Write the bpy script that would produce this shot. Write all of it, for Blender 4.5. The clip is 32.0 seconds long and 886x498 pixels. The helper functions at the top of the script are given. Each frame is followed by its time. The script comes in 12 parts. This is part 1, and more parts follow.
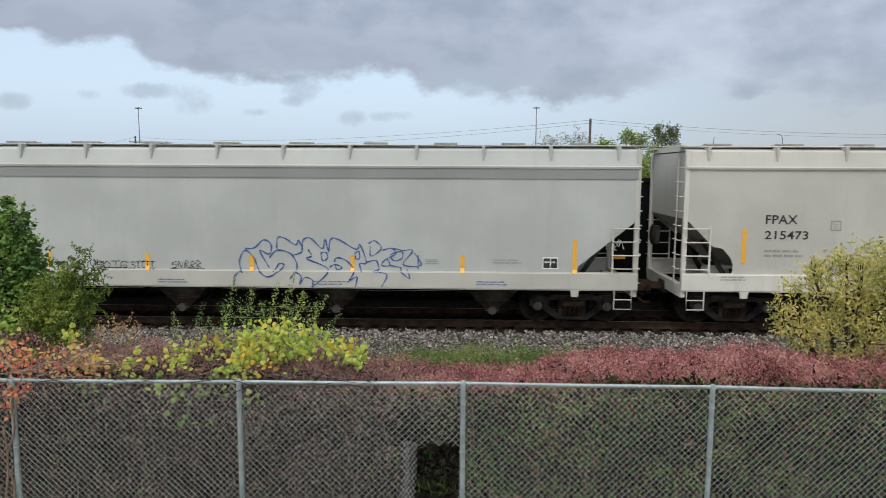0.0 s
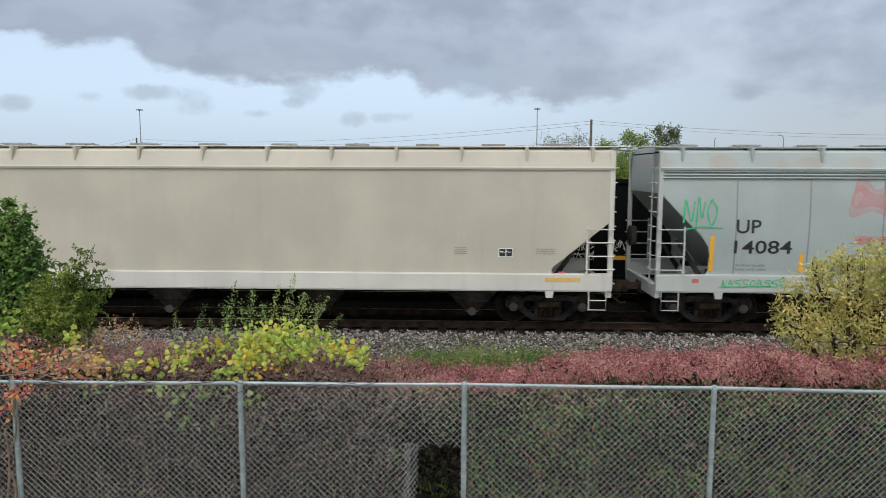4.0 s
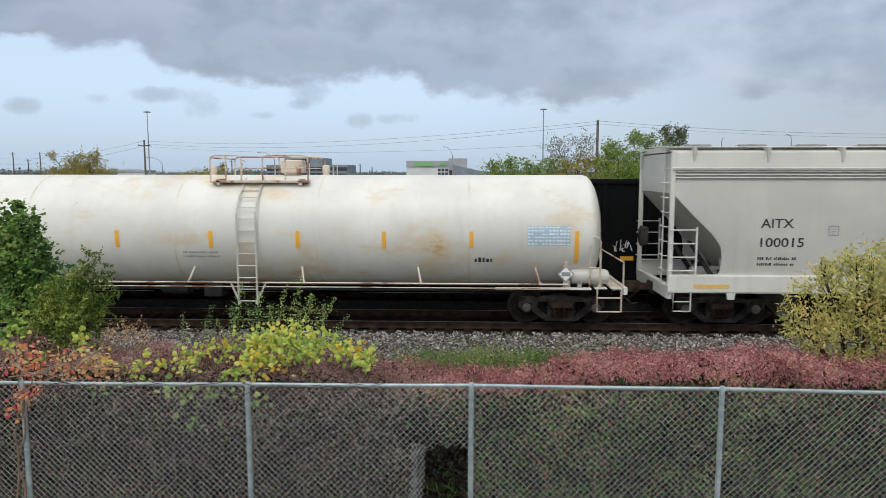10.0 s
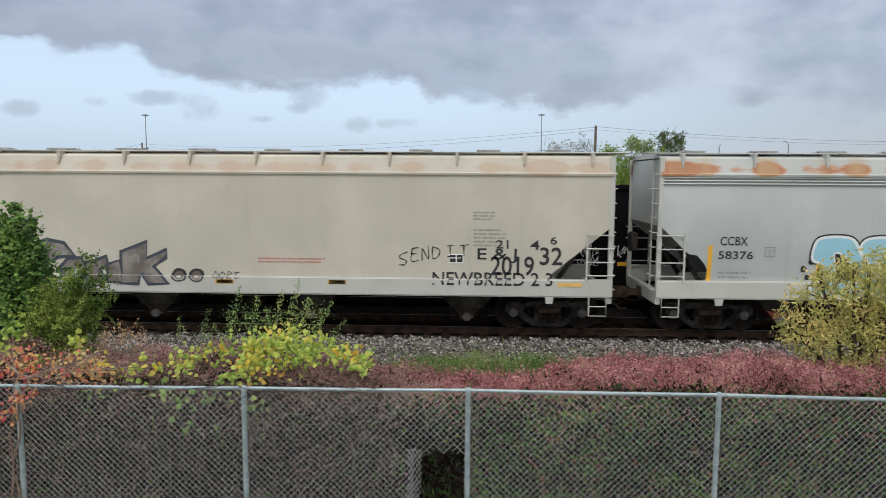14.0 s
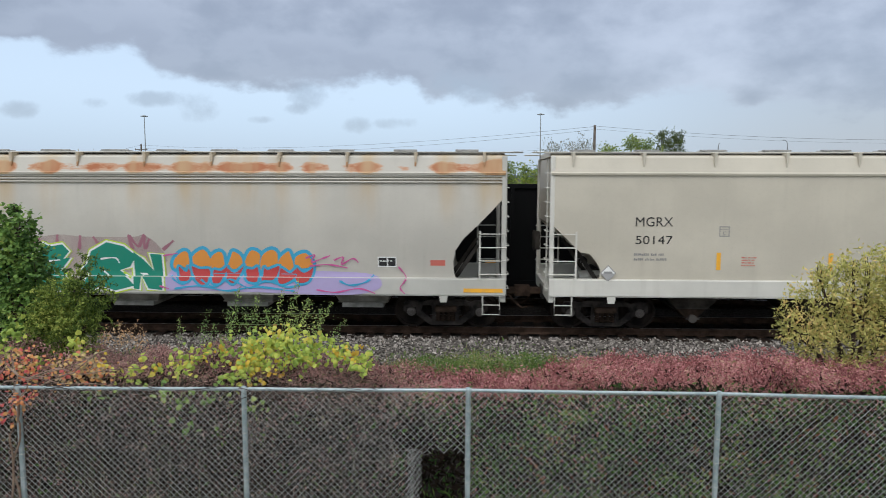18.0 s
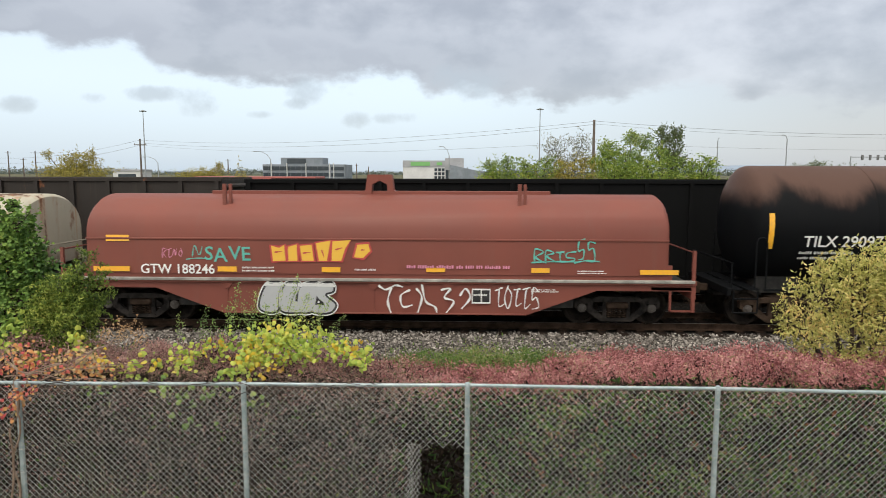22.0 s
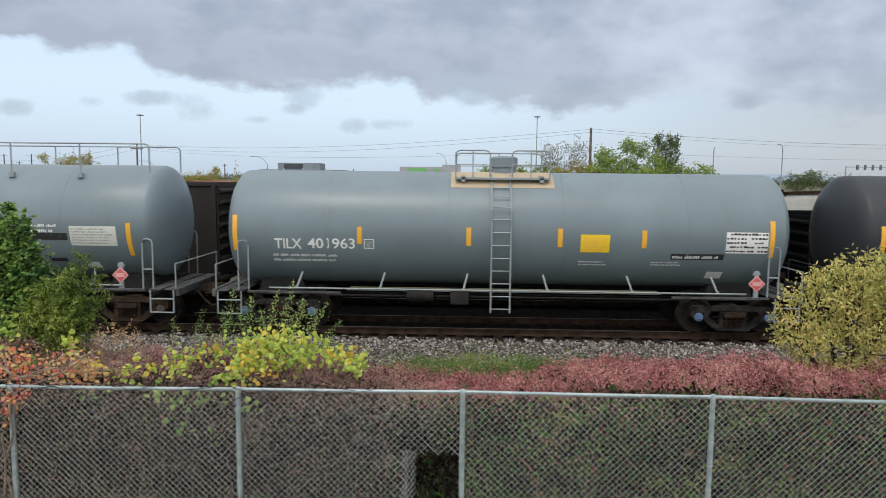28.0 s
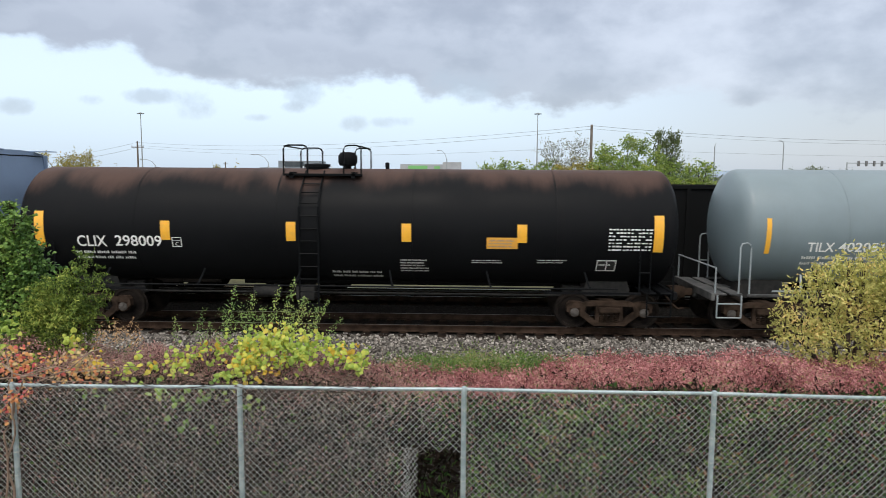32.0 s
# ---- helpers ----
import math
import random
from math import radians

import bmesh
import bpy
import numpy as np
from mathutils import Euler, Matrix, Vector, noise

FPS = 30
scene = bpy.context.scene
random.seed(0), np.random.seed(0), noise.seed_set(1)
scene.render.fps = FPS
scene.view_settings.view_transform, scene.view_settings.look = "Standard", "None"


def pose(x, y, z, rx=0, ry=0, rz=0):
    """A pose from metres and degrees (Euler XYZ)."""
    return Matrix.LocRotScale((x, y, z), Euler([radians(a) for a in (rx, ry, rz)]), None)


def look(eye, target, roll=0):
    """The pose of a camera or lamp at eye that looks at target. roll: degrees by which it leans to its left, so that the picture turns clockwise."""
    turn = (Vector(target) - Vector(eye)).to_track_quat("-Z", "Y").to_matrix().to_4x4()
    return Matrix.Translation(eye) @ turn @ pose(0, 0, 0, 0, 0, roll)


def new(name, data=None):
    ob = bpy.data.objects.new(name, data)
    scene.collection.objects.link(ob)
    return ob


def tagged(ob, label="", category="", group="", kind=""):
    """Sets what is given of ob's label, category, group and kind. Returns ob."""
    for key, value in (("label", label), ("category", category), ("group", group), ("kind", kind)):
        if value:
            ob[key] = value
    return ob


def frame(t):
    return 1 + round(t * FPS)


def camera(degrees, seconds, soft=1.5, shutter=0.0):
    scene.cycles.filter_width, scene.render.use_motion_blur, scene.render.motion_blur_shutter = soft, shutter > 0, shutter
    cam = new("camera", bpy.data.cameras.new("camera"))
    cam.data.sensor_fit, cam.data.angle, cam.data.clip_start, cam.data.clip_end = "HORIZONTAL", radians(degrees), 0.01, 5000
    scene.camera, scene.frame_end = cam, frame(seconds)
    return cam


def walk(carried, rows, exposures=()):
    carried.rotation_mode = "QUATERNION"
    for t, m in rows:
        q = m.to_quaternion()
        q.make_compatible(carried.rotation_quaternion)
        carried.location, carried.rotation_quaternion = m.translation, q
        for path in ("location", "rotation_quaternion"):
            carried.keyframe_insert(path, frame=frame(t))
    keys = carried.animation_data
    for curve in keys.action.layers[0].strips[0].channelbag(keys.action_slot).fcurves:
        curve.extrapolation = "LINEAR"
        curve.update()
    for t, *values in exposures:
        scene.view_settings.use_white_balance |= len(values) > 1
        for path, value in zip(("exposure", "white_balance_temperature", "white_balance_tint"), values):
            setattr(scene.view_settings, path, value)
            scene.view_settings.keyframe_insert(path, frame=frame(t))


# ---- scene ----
EYE = (0.0, 0.0, 3.919)  # above the near rail's top
TRACK = 18.486  # the near track's centre line

def aim(turn, tilt, lean):
    """A pose at EYE: degrees to the left of +y, above level, and of lean."""
    a, b = radians(turn), radians(tilt)
    way = Vector((-math.sin(a) * math.cos(b), math.cos(a) * math.cos(b), math.sin(b)))
    return look(EYE, Vector(EYE) + way * 20, lean)


cam = camera(66.01, 32.0, soft=0.8, shutter=0.05)
walk(cam, [
    (0, aim(1.567, -6.551, 0.294)),
    (0.5, aim(1.593, -6.667, 0.113)),
    (1, aim(1.576, -6.666, 0.100)),
    (1.5, aim(1.706, -6.645, 0.204)),
    (2, aim(1.789, -6.622, 0.242)),
    (2.5, aim(1.702, -6.855, 0.168)),
    (3, aim(1.607, -6.729, 0.094)),
    (3.5, aim(1.648, -6.428, 0.209)),
    (5.5, aim(1.801, -6.666, 0.089)),
    (6, aim(2.036, -6.737, 0.097)),
    (6.5, aim(2.122, -6.811, 0.073)),
    (7, aim(2.283, -6.789, 0.164)),
    (7.5, aim(2.325, -6.591, 0.280)),
    (8, aim(2.305, -6.367, 0.337)),
    (8.5, aim(2.397, -6.235, 0.266)),
    (9, aim(2.423, -6.225, 0.188)),
    (9.5, aim(2.308, -6.308, 0.071)),
    (10, aim(2.208, -6.381, 0.023)),
    (10.5, aim(2.152, -6.166, 0.127)),
    (11, aim(1.791, -5.871, 0.273)),
    (11.5, aim(1.506, -5.677, 0.231)),
    (12, aim(1.753, -5.729, 0.091)),
    (12.5, aim(2.019, -5.858, 0.089)),
    (13, aim(2.196, -5.902, 0.183)),
    (13.5, aim(2.194, -5.960, 0.259)),
    (14, aim(2.006, -5.987, 0.344)),
    (14.5, aim(1.893, -6.011, 0.339)),
    (16.5, aim(1.898, -5.853, 0.200)),
    (17, aim(1.849, -5.853, 0.194)),
    (17.5, aim(1.798, -5.865, 0.056)),
    (18, aim(1.966, -5.989, 0.130)),
    (18.5, aim(2.159, -6.177, 0.228)),
    (19, aim(2.262, -6.386, 0.196)),
    (19.5, aim(2.346, -6.555, 0.149)),
    (20, aim(2.342, -6.504, 0.100)),
    (20.5, aim(2.246, -6.368, 0.105)),
    (21, aim(2.145, -6.279, 0.153)),
    (21.5, aim(2.037, -6.360, 0.119)),
    (22, aim(1.908, -6.401, 0.117)),
    (22.5, aim(1.748, -6.412, 0.235)),
    (23, aim(1.549, -6.513, 0.376)),
    (23.5, aim(1.583, -6.566, 0.499)),
    (24, aim(1.731, -6.509, 0.536)),
    (24.5, aim(1.788, -6.411, 0.449)),
    (25, aim(1.830, -6.265, 0.451)),
    (25.5, aim(1.774, -6.198, 0.371)),
    (27.5, aim(1.728, -6.057, 0.501)),
    (28, aim(1.598, -5.866, 0.588)),
    (28.5, aim(1.145, -5.667, 0.673)),
    (29, aim(0.877, -5.629, 0.760)),
    (29.5, aim(1.077, -5.739, 0.647)),
    (30, aim(1.376, -5.913, 0.538)),
    (30.5, aim(1.634, -5.950, 0.431)),
    (31, aim(1.755, -6.006, 0.442)),
    (31.5, aim(1.747, -6.095, 0.431)),
    (32, aim(1.673, -6.078, 0.406)),
], exposures=[
    (0, -0.05, 6400, 10), (2, -0.05, 6350, 10), (5, -0.05, 6300, 10), (6.2, -0.06, 6320, 10), (8, -0.08, 6300, 10), (10.4, -0.08, 6200, 10), (11, -0.03, 6250, 10), (12, 0.10, 6450, 10), (13, -0.04, 6150, 10),
    (14.5, -0.05, 6300, 10), (17, -0.05, 6150, 10), (18.4, -0.05, 6150, 10), (20, -0.05, 6250, 10), (20.6, 0.1, 6400, 10), (21, 0.22, 6500, 10), (22, 0.24, 6950, 10), (22.7, 0.05, 6850, 10), (23.2, 0.0, 6400, 10),
    (24, 0.27, 6850, 10), (24.6, 0.06, 6400, 10), (25.2, 0.0, 6100, 10), (26.5, 0.05, 6350, 10), (28, 0.06, 6450, 10), (31.3, 0.10, 6450, 10), (32, 0.26, 6500, 10)])

# ---- sky, sun ----
SUN_UP, SUN_ROUND = 58.0, 195.0


def node(tree, kind, **settings):
    n = tree.nodes.new(kind)
    for key, value in settings.items():
        n.inputs[key].default_value = value
    return n


def sky_world():
    world = bpy.data.worlds.new("overcast_sky")
    scene.world = world
    world.use_nodes = True
    tree = world.node_tree
    tree.nodes.clear()
    link = tree.links.new
    out = tree.nodes.new("ShaderNodeOutputWorld")
    sky = tree.nodes.new("ShaderNodeTexSky")
    sky.sky_type, sky.sun_disc = "NISHITA", False
    sky.sun_elevation, sky.sun_rotation = radians(SUN_UP), radians(SUN_ROUND)
    sky.air_density, sky.dust_density = 1.0, 1.6
    where = tree.nodes.new("ShaderNodeTexCoord")
    split = tree.nodes.new("ShaderNodeSeparateXYZ")
    link(where.outputs["Generated"], split.inputs[0])

    def calc(op, a, b=None, clamp=False):
        n = tree.nodes.new("ShaderNodeMath")
        n.operation, n.use_clamp = op, clamp
        for socket, v in zip(n.inputs, (a, b)):
            if v is None:
                continue
            if isinstance(v, (int, float)):
                socket.default_value = v
            else:
                link(v, socket)
        return n.outputs[0]

    def smooth(v, lo, hi):
        n = tree.nodes.new("ShaderNodeMapRange")
        n.interpolation_type = "SMOOTHSTEP"
        link(v, n.inputs["Value"])
        n.inputs["From Min"].default_value, n.inputs["From Max"].default_value = lo, hi
        return n.outputs["Result"]

    def mix(fac, a, b):
        n = tree.nodes.new("ShaderNodeMix")
        n.data_type = "RGBA"
        for socket, v in ((n.inputs[0], fac), (n.inputs[6], a), (n.inputs[7], b)):
            if isinstance(v, tuple):
                socket.default_value = v
            elif isinstance(v, (int, float)):
                socket.default_value = v
            else:
                link(v, socket)
        return n.outputs[2]

    x, y, z = split.outputs
    # heaped cloud, wider than it is high
    def clouds(scale, detail, shift, squash=2.2):
        m = tree.nodes.new("ShaderNodeMapping")
        m.inputs["Location"].default_value = shift
        m.inputs["Scale"].default_value = (1.0, 1.0, squash)
        link(where.outputs["Generated"], m.inputs["Vector"])
        n = node(tree, "ShaderNodeTexNoise", Scale=scale, Detail=detail, Roughness=0.55)
        link(m.outputs[0], n.inputs["Vector"])
        return n.outputs["Fac"]

    big = clouds(4.2, 3.0, (3.1, 0.4, 0.0))
    fine = clouds(11.0, 6.0, (0.3, 5.0, 0.0), 1.7)
    around = calc("DIVIDE", x, calc("MAXIMUM", y, 0.05))
    # the sheet of cloud ends above a clear band that narrows to the right
    edge = calc("ADD", calc("MULTIPLY", around, -0.050), 0.112)
    edge = calc("ADD", edge, calc("MULTIPLY", calc("SUBTRACT", big, 0.5), 0.10))
    edge = calc("ADD", edge, calc("MULTIPLY", calc("SUBTRACT", fine, 0.5), 0.10))
    above = calc("SUBTRACT", z, edge)
    sheet = smooth(above, -0.006, 0.016)
    heaps = calc("ADD", calc("MULTIPLY", big, 0.55), calc("MULTIPLY", fine, 0.45))
    shade = smooth(heaps, 0.36, 0.66)
    grey = mix(shade, (0.315, 0.345, 0.410, 1), (0.545, 0.585, 0.665, 1))
    # the bases of the heaps are darkest where the sheet ends
    base = calc("MULTIPLY", calc("SUBTRACT", 1.0, smooth(above, 0.02, 0.10)), smooth(heaps, 0.44, 0.56))
    base = calc("MULTIPLY", base, calc("SUBTRACT", 1.0, smooth(around, -0.05, 0.35)))
    grey = mix(calc("MULTIPLY", base, 0.75), grey, (0.300, 0.325, 0.390, 1))
    clear = mix(smooth(z, 0.0, 0.13), (0.49, 0.60, 0.73, 1), (0.62, 0.74, 0.87, 1))
    clear = mix(smooth(around, -0.1, 0.65), clear, (0.43, 0.465, 0.52, 1))
    colour = mix(sheet, clear, grey)
    # loose scraps of cloud in the clear band: direction right, direction up, half width, half height
    ragged = node(tree, "ShaderNodeTexNoise", Scale=16.0, Detail=5.0, Roughness=0.6)
    link(where.outputs["Generated"], ragged.inputs["Vector"])
    wob = calc("MULTIPLY", calc("SUBTRACT", ragged.outputs["Fac"], 0.5), 4.2)
    for px, pz, w, h in SCRAPS:
        dx = calc("DIVIDE", calc("SUBTRACT", around, px), w)
        dz = calc("DIVIDE", calc("SUBTRACT", calc("DIVIDE", z, calc("MAXIMUM", y, 0.05)), pz), h)
        r = calc("ADD", calc("ADD", calc("MULTIPLY", dx, dx), calc("MULTIPLY", dz, dz)), wob)
        colour = mix(calc("MULTIPLY", calc("SUBTRACT", 1.0, smooth(r, -0.2, 1.3)), 0.70), colour, (0.36, 0.42, 0.50, 1))
    # thin cloud glows round the hidden sun, behind the view
    a, b = radians(SUN_UP), radians(SUN_ROUND)
    toward = (math.sin(b) * math.cos(a), math.cos(b) * math.cos(a), math.sin(a))
    dot = calc("ADD", calc("ADD", calc("MULTIPLY", x, toward[0]), calc("MULTIPLY", y, toward[1])), calc("MULTIPLY", z, toward[2]))
    near_sun = smooth(dot, -0.2, 1.0)
    colour = mix(smooth(dot, -0.2, 0.3), colour, (0.57, 0.565, 0.535, 1))
    gain = calc("ADD", 1.0, calc("MULTIPLY", near_sun, GLOW))
    back = tree.nodes.new("ShaderNodeBackground")
    link(mix(0.03, colour, sky.outputs[0]), back.inputs["Color"])
    link(calc("MULTIPLY", gain, SKY_STRENGTH), back.inputs["Strength"])
    link(back.outputs[0], out.inputs["Surface"])


SKY_STRENGTH, GLOW = 0.98, 1.05
SCRAPS = [(-0.455, 0.113, 0.045, 0.012), (-0.39, 0.105, 0.035, 0.024), (-0.235, 0.118, 0.032, 0.020), (-0.250, 0.098, 0.022, 0.009), (-0.160, 0.076, 0.024, 0.013),
          (-0.102, 0.078, 0.036, 0.010), (-0.30, 0.083, 0.022, 0.007), (0.0, 0.130, 0.055, 0.024), (-0.55, 0.108, 0.022, 0.010), (-0.66, 0.10, 0.03, 0.014)]
sky_world()
sun = new("sun", bpy.data.lights.new("sun", "SUN"))
sun.data.energy, sun.data.angle, sun.data.color = 1.15, radians(20), (1.0, 0.93, 0.82)
sun.matrix_world = look((math.sin(radians(SUN_ROUND)) * 80, math.cos(radians(SUN_ROUND)) * 80, math.tan(radians(SUN_UP)) * 80), (0, 0, 0))

# ---- materials ----
def material(name, build, rough=0.6, metal=0.0):
    m = bpy.data.materials.new(name)
    m.use_nodes = True
    tree = m.node_tree
    bsdf = tree.nodes["Principled BSDF"]
    bsdf.inputs["Roughness"].default_value, bsdf.inputs["Metallic"].default_value = rough, metal
    build(tree, bsdf, tree.links.new)
    return m


def ramp(tree, fac, stops):
    n = tree.nodes.new("ShaderNodeValToRGB")
    while len(n.color_ramp.elements) < len(stops):
        n.color_ramp.elements.new(0.5)
    for e, (p, c) in zip(n.color_ramp.elements, stops):
        e.position, e.color = p, (*c, 1)
    tree.links.new(fac, n.inputs[0])
    return n.outputs[0]


def noise_tex(tree, scale, detail=4.0, rough=0.55, stretch=(1, 1, 1), object_space=True, shift=(0, 0, 0)):
    c = tree.nodes.new("ShaderNodeTexCoord")
    m = tree.nodes.new("ShaderNodeMapping")
    m.inputs["Scale"].default_value = stretch
    m.inputs["Location"].default_value = shift
    tree.links.new(c.outputs["Object"], m.inputs["Vector"])
    n = node(tree, "ShaderNodeTexNoise", Scale=scale, Detail=detail, Roughness=rough)
    tree.links.new(m.outputs[0], n.inputs["Vector"])
    return n.outputs["Fac"]


def mixed(tree, fac, a, b, mode="MIX"):
    n = tree.nodes.new("ShaderNodeMix")
    n.data_type, n.blend_type = "RGBA", mode
    for socket, v in ((n.inputs[0], fac), (n.inputs[6], a), (n.inputs[7], b)):
        if isinstance(v, tuple):
            socket.default_value = (*v, 1)
        elif isinstance(v, (int, float)):
            socket.default_value = v
        else:
            tree.links.new(v, socket)
    return n.outputs[2]


def bump(tree, bsdf, height, strength=0.3, distance=0.01):
    b = node(tree, "ShaderNodeBump", Strength=strength, Distance=distance)
    tree.links.new(height, b.inputs["Height"])
    tree.links.new(b.outputs[0], bsdf.inputs["Normal"])


def span(tree, v, lo, hi, a=0.0, b=1.0):
    n = tree.nodes.new("ShaderNodeMapRange")
    n.interpolation_type = "SMOOTHSTEP"
    tree.links.new(v, n.inputs["Value"])
    for key, val in (("From Min", lo), ("From Max", hi), ("To Min", a), ("To Max", b)):
        n.inputs[key].default_value = val
    return n.outputs["Result"]


def times(tree, a, b, op="MULTIPLY"):
    n = tree.nodes.new("ShaderNodeMath")
    n.operation = op
    for socket, v in zip(n.inputs, (a, b)):
        if isinstance(v, (int, float)):
            socket.default_value = v
        else:
            tree.links.new(v, socket)
    return n.outputs[0]


def height_of(tree):
    c = tree.nodes.new("ShaderNodeTexCoord")
    s = tree.nodes.new("ShaderNodeSeparateXYZ")
    tree.links.new(c.outputs["Object"], s.inputs[0])
    return s.outputs


def paint(name, colour, rust=0.0, streaks=0.0, brown_top=0.0, grime=0.35, rough=0.5, roof_rust=0.0, roof_from=3.95, dirt=(0.13, 0.11, 0.09), gloss=0.4, brown_from=3.95, blotches=0.0):
    """Weathered car paint: blotches, streaks that run down, road dirt low on the side; rust blooms where asked."""
    def build(tree, bsdf, link):
        bsdf.inputs["Specular IOR Level"].default_value = gloss
        blotch = noise_tex(tree, 0.55, 5)
        streak = noise_tex(tree, 1.0, 4, 0.6, (3.2, 3.2, 0.22))
        fine = noise_tex(tree, 26.0, 3)
        c = mixed(tree, span(tree, blotch, 0.35, 0.7), tuple(v * 0.90 for v in colour), tuple(min(1, v * 1.05) for v in colour))
        c = mixed(tree, times(tree, span(tree, streak, 0.50, 0.80), grime * 0.55), c, tuple(0.45 * v + 0.55 * d for v, d in zip(colour, dirt)))
        c = mixed(tree, times(tree, span(tree, fine, 0.55, 0.8), 0.10), c, dirt)
        if rust:
            spots = noise_tex(tree, 1.5, 8, 0.62, (1.0, 1.0, 0.55), shift=(4, 2, 1))
            c = mixed(tree, times(tree, span(tree, spots, 0.70 - 0.22 * rust, 0.78 - 0.22 * rust), 0.85), c, (0.20, 0.075, 0.035))
            run = noise_tex(tree, 1.3, 5, 0.6, (2.5, 2.5, 0.12), shift=(7, 2, 1))
            c = mixed(tree, times(tree, span(tree, run, 0.58, 0.78), 0.5 * rust), c, (0.36, 0.19, 0.09))
        if blotches:
            soft = noise_tex(tree, 0.75, 4, 0.6, (0.8, 0.4, 1.3), shift=(5, 1, 2))
            torn = noise_tex(tree, 4.0, 6, 0.65, (0.6, 0.6, 1.6), shift=(1, 4, 2))
            both = times(tree, times(tree, soft, 0.75), times(tree, torn, 0.25), "ADD")
            c = mixed(tree, times(tree, span(tree, both, 0.50, 0.64), 0.7 * blotches), c, (0.57, 0.44, 0.26))
            c = mixed(tree, times(tree, span(tree, both, 0.63, 0.70), blotches), c, (0.48, 0.27, 0.10))
        if roof_rust:
            z = height_of(tree)[2]
            # long smears of rust between the brackets
            off = times(tree, times(tree, z, roof_from + 0.21, "SUBTRACT"), 8.0)
            lens = times(tree, times(tree, off, off), 0.11)
            along = noise_tex(tree, 1.15, 1.0, 0.5, (1.0, 0.0, 0.0), shift=(2, 9, 0))
            torn = noise_tex(tree, 5.0, 7, 0.7, (0.7, 0.3, 2.2))
            fac = times(tree, times(tree, along, times(tree, torn, 0.30), "ADD"), lens, "SUBTRACT")
            c = mixed(tree, times(tree, span(tree, fac, 0.53, 0.59), 0.75 * roof_rust), c, (0.46, 0.20, 0.08))
            c = mixed(tree, times(tree, span(tree, fac, 0.585, 0.65), roof_rust), c, (0.34, 0.105, 0.035))
            run = noise_tex(tree, 1.5, 2, 0.5, (1.6, 0.2, 0.25), shift=(2, 3, 0))
            fall = times(tree, span(tree, z, roof_from - 1.5, roof_from), times(tree, span(tree, run, 0.30, 0.70), span(tree, along, 0.40, 0.62)))
            c = mixed(tree, times(tree, fall, 0.75 * roof_rust), c, (0.45, 0.33, 0.18))
        if streaks:
            column = noise_tex(tree, 1.0, 5, 0.62, (2.4, 2.4, 0.10), shift=(3, 1, 5))
            torn = noise_tex(tree, 2.2, 7, 0.65, (1.0, 1.0, 0.6), shift=(1, 6, 2))
            both = times(tree, times(tree, column, 0.62), times(tree, torn, 0.38), "ADD")
            c = mixed(tree, times(tree, span(tree, both, 0.50, 0.58), 0.5 * streaks), c, (0.36, 0.19, 0.10))
            c = mixed(tree, times(tree, span(tree, both, 0.548, 0.578), 0.95 * streaks), c, (0.080, 0.036, 0.024))
            line = times(tree, span(tree, height_of(tree)[2], 1.70, 1.50), span(tree, noise_tex(tree, 1.6, 6, 0.65, (1.0, 1.0, 0.5), shift=(8, 1, 3)), 0.44, 0.56))
            c = mixed(tree, times(tree, line, 0.9 * streaks), c, (0.11, 0.048, 0.028))
            c = mixed(tree, times(tree, span(tree, noise_tex(tree, 1.0, 5, 0.6, (4.0, 4.0, 0.09), shift=(5, 5, 5)), 0.56, 0.70), 0.6 * streaks), c, (0.38, 0.17, 0.07))
        if brown_top:
            z = height_of(tree)[2]
            ragged = times(tree, z, times(tree, noise_tex(tree, 1.0, 6, 0.6, (0.9, 0.2, 0.35)), 1.5), "ADD")
            c = mixed(tree, times(tree, span(tree, ragged, brown_from, brown_from + 0.6), brown_top), c, (0.115, 0.068, 0.055))
        link(c, bsdf.inputs["Base Color"])
        link(span(tree, blotch, 0.3, 0.8, rough - 0.08, rough + 0.12), bsdf.inputs["Roughness"])
        bump(tree, bsdf, noise_tex(tree, 1.6, 2), 0.10, 0.02)
    return material(name, build, rough)


def dull(name, a, b, scale=6.0, rough=0.75, metal=0.0, relief=0.25, dist=0.006):
    """Two tones in blotches, with a second finer grain and relief."""
    def build(tree, bsdf, link):
        n = noise_tex(tree, scale, 5)
        f = noise_tex(tree, scale * 7, 3)
        c = mixed(tree, span(tree, n, 0.35, 0.68), a, b)
        c = mixed(tree, times(tree, span(tree, f, 0.5, 0.8), 0.35), c, tuple(0.6 * v for v in a))
        link(c, bsdf.inputs["Base Color"])
        bump(tree, bsdf, f, relief, dist)
    return material(name, build, rough, metal)


def plain(name, colour, rough=0.5, metal=0.0, dusty=0.15):
    def build(tree, bsdf, link):
        n = noise_tex(tree, 9.0, 4)
        c = mixed(tree, times(tree, span(tree, n, 0.4, 0.8), dusty), colour, (0.22, 0.19, 0.16))
        link(c, bsdf.inputs["Base Color"])
    return material(name, build, rough, metal)


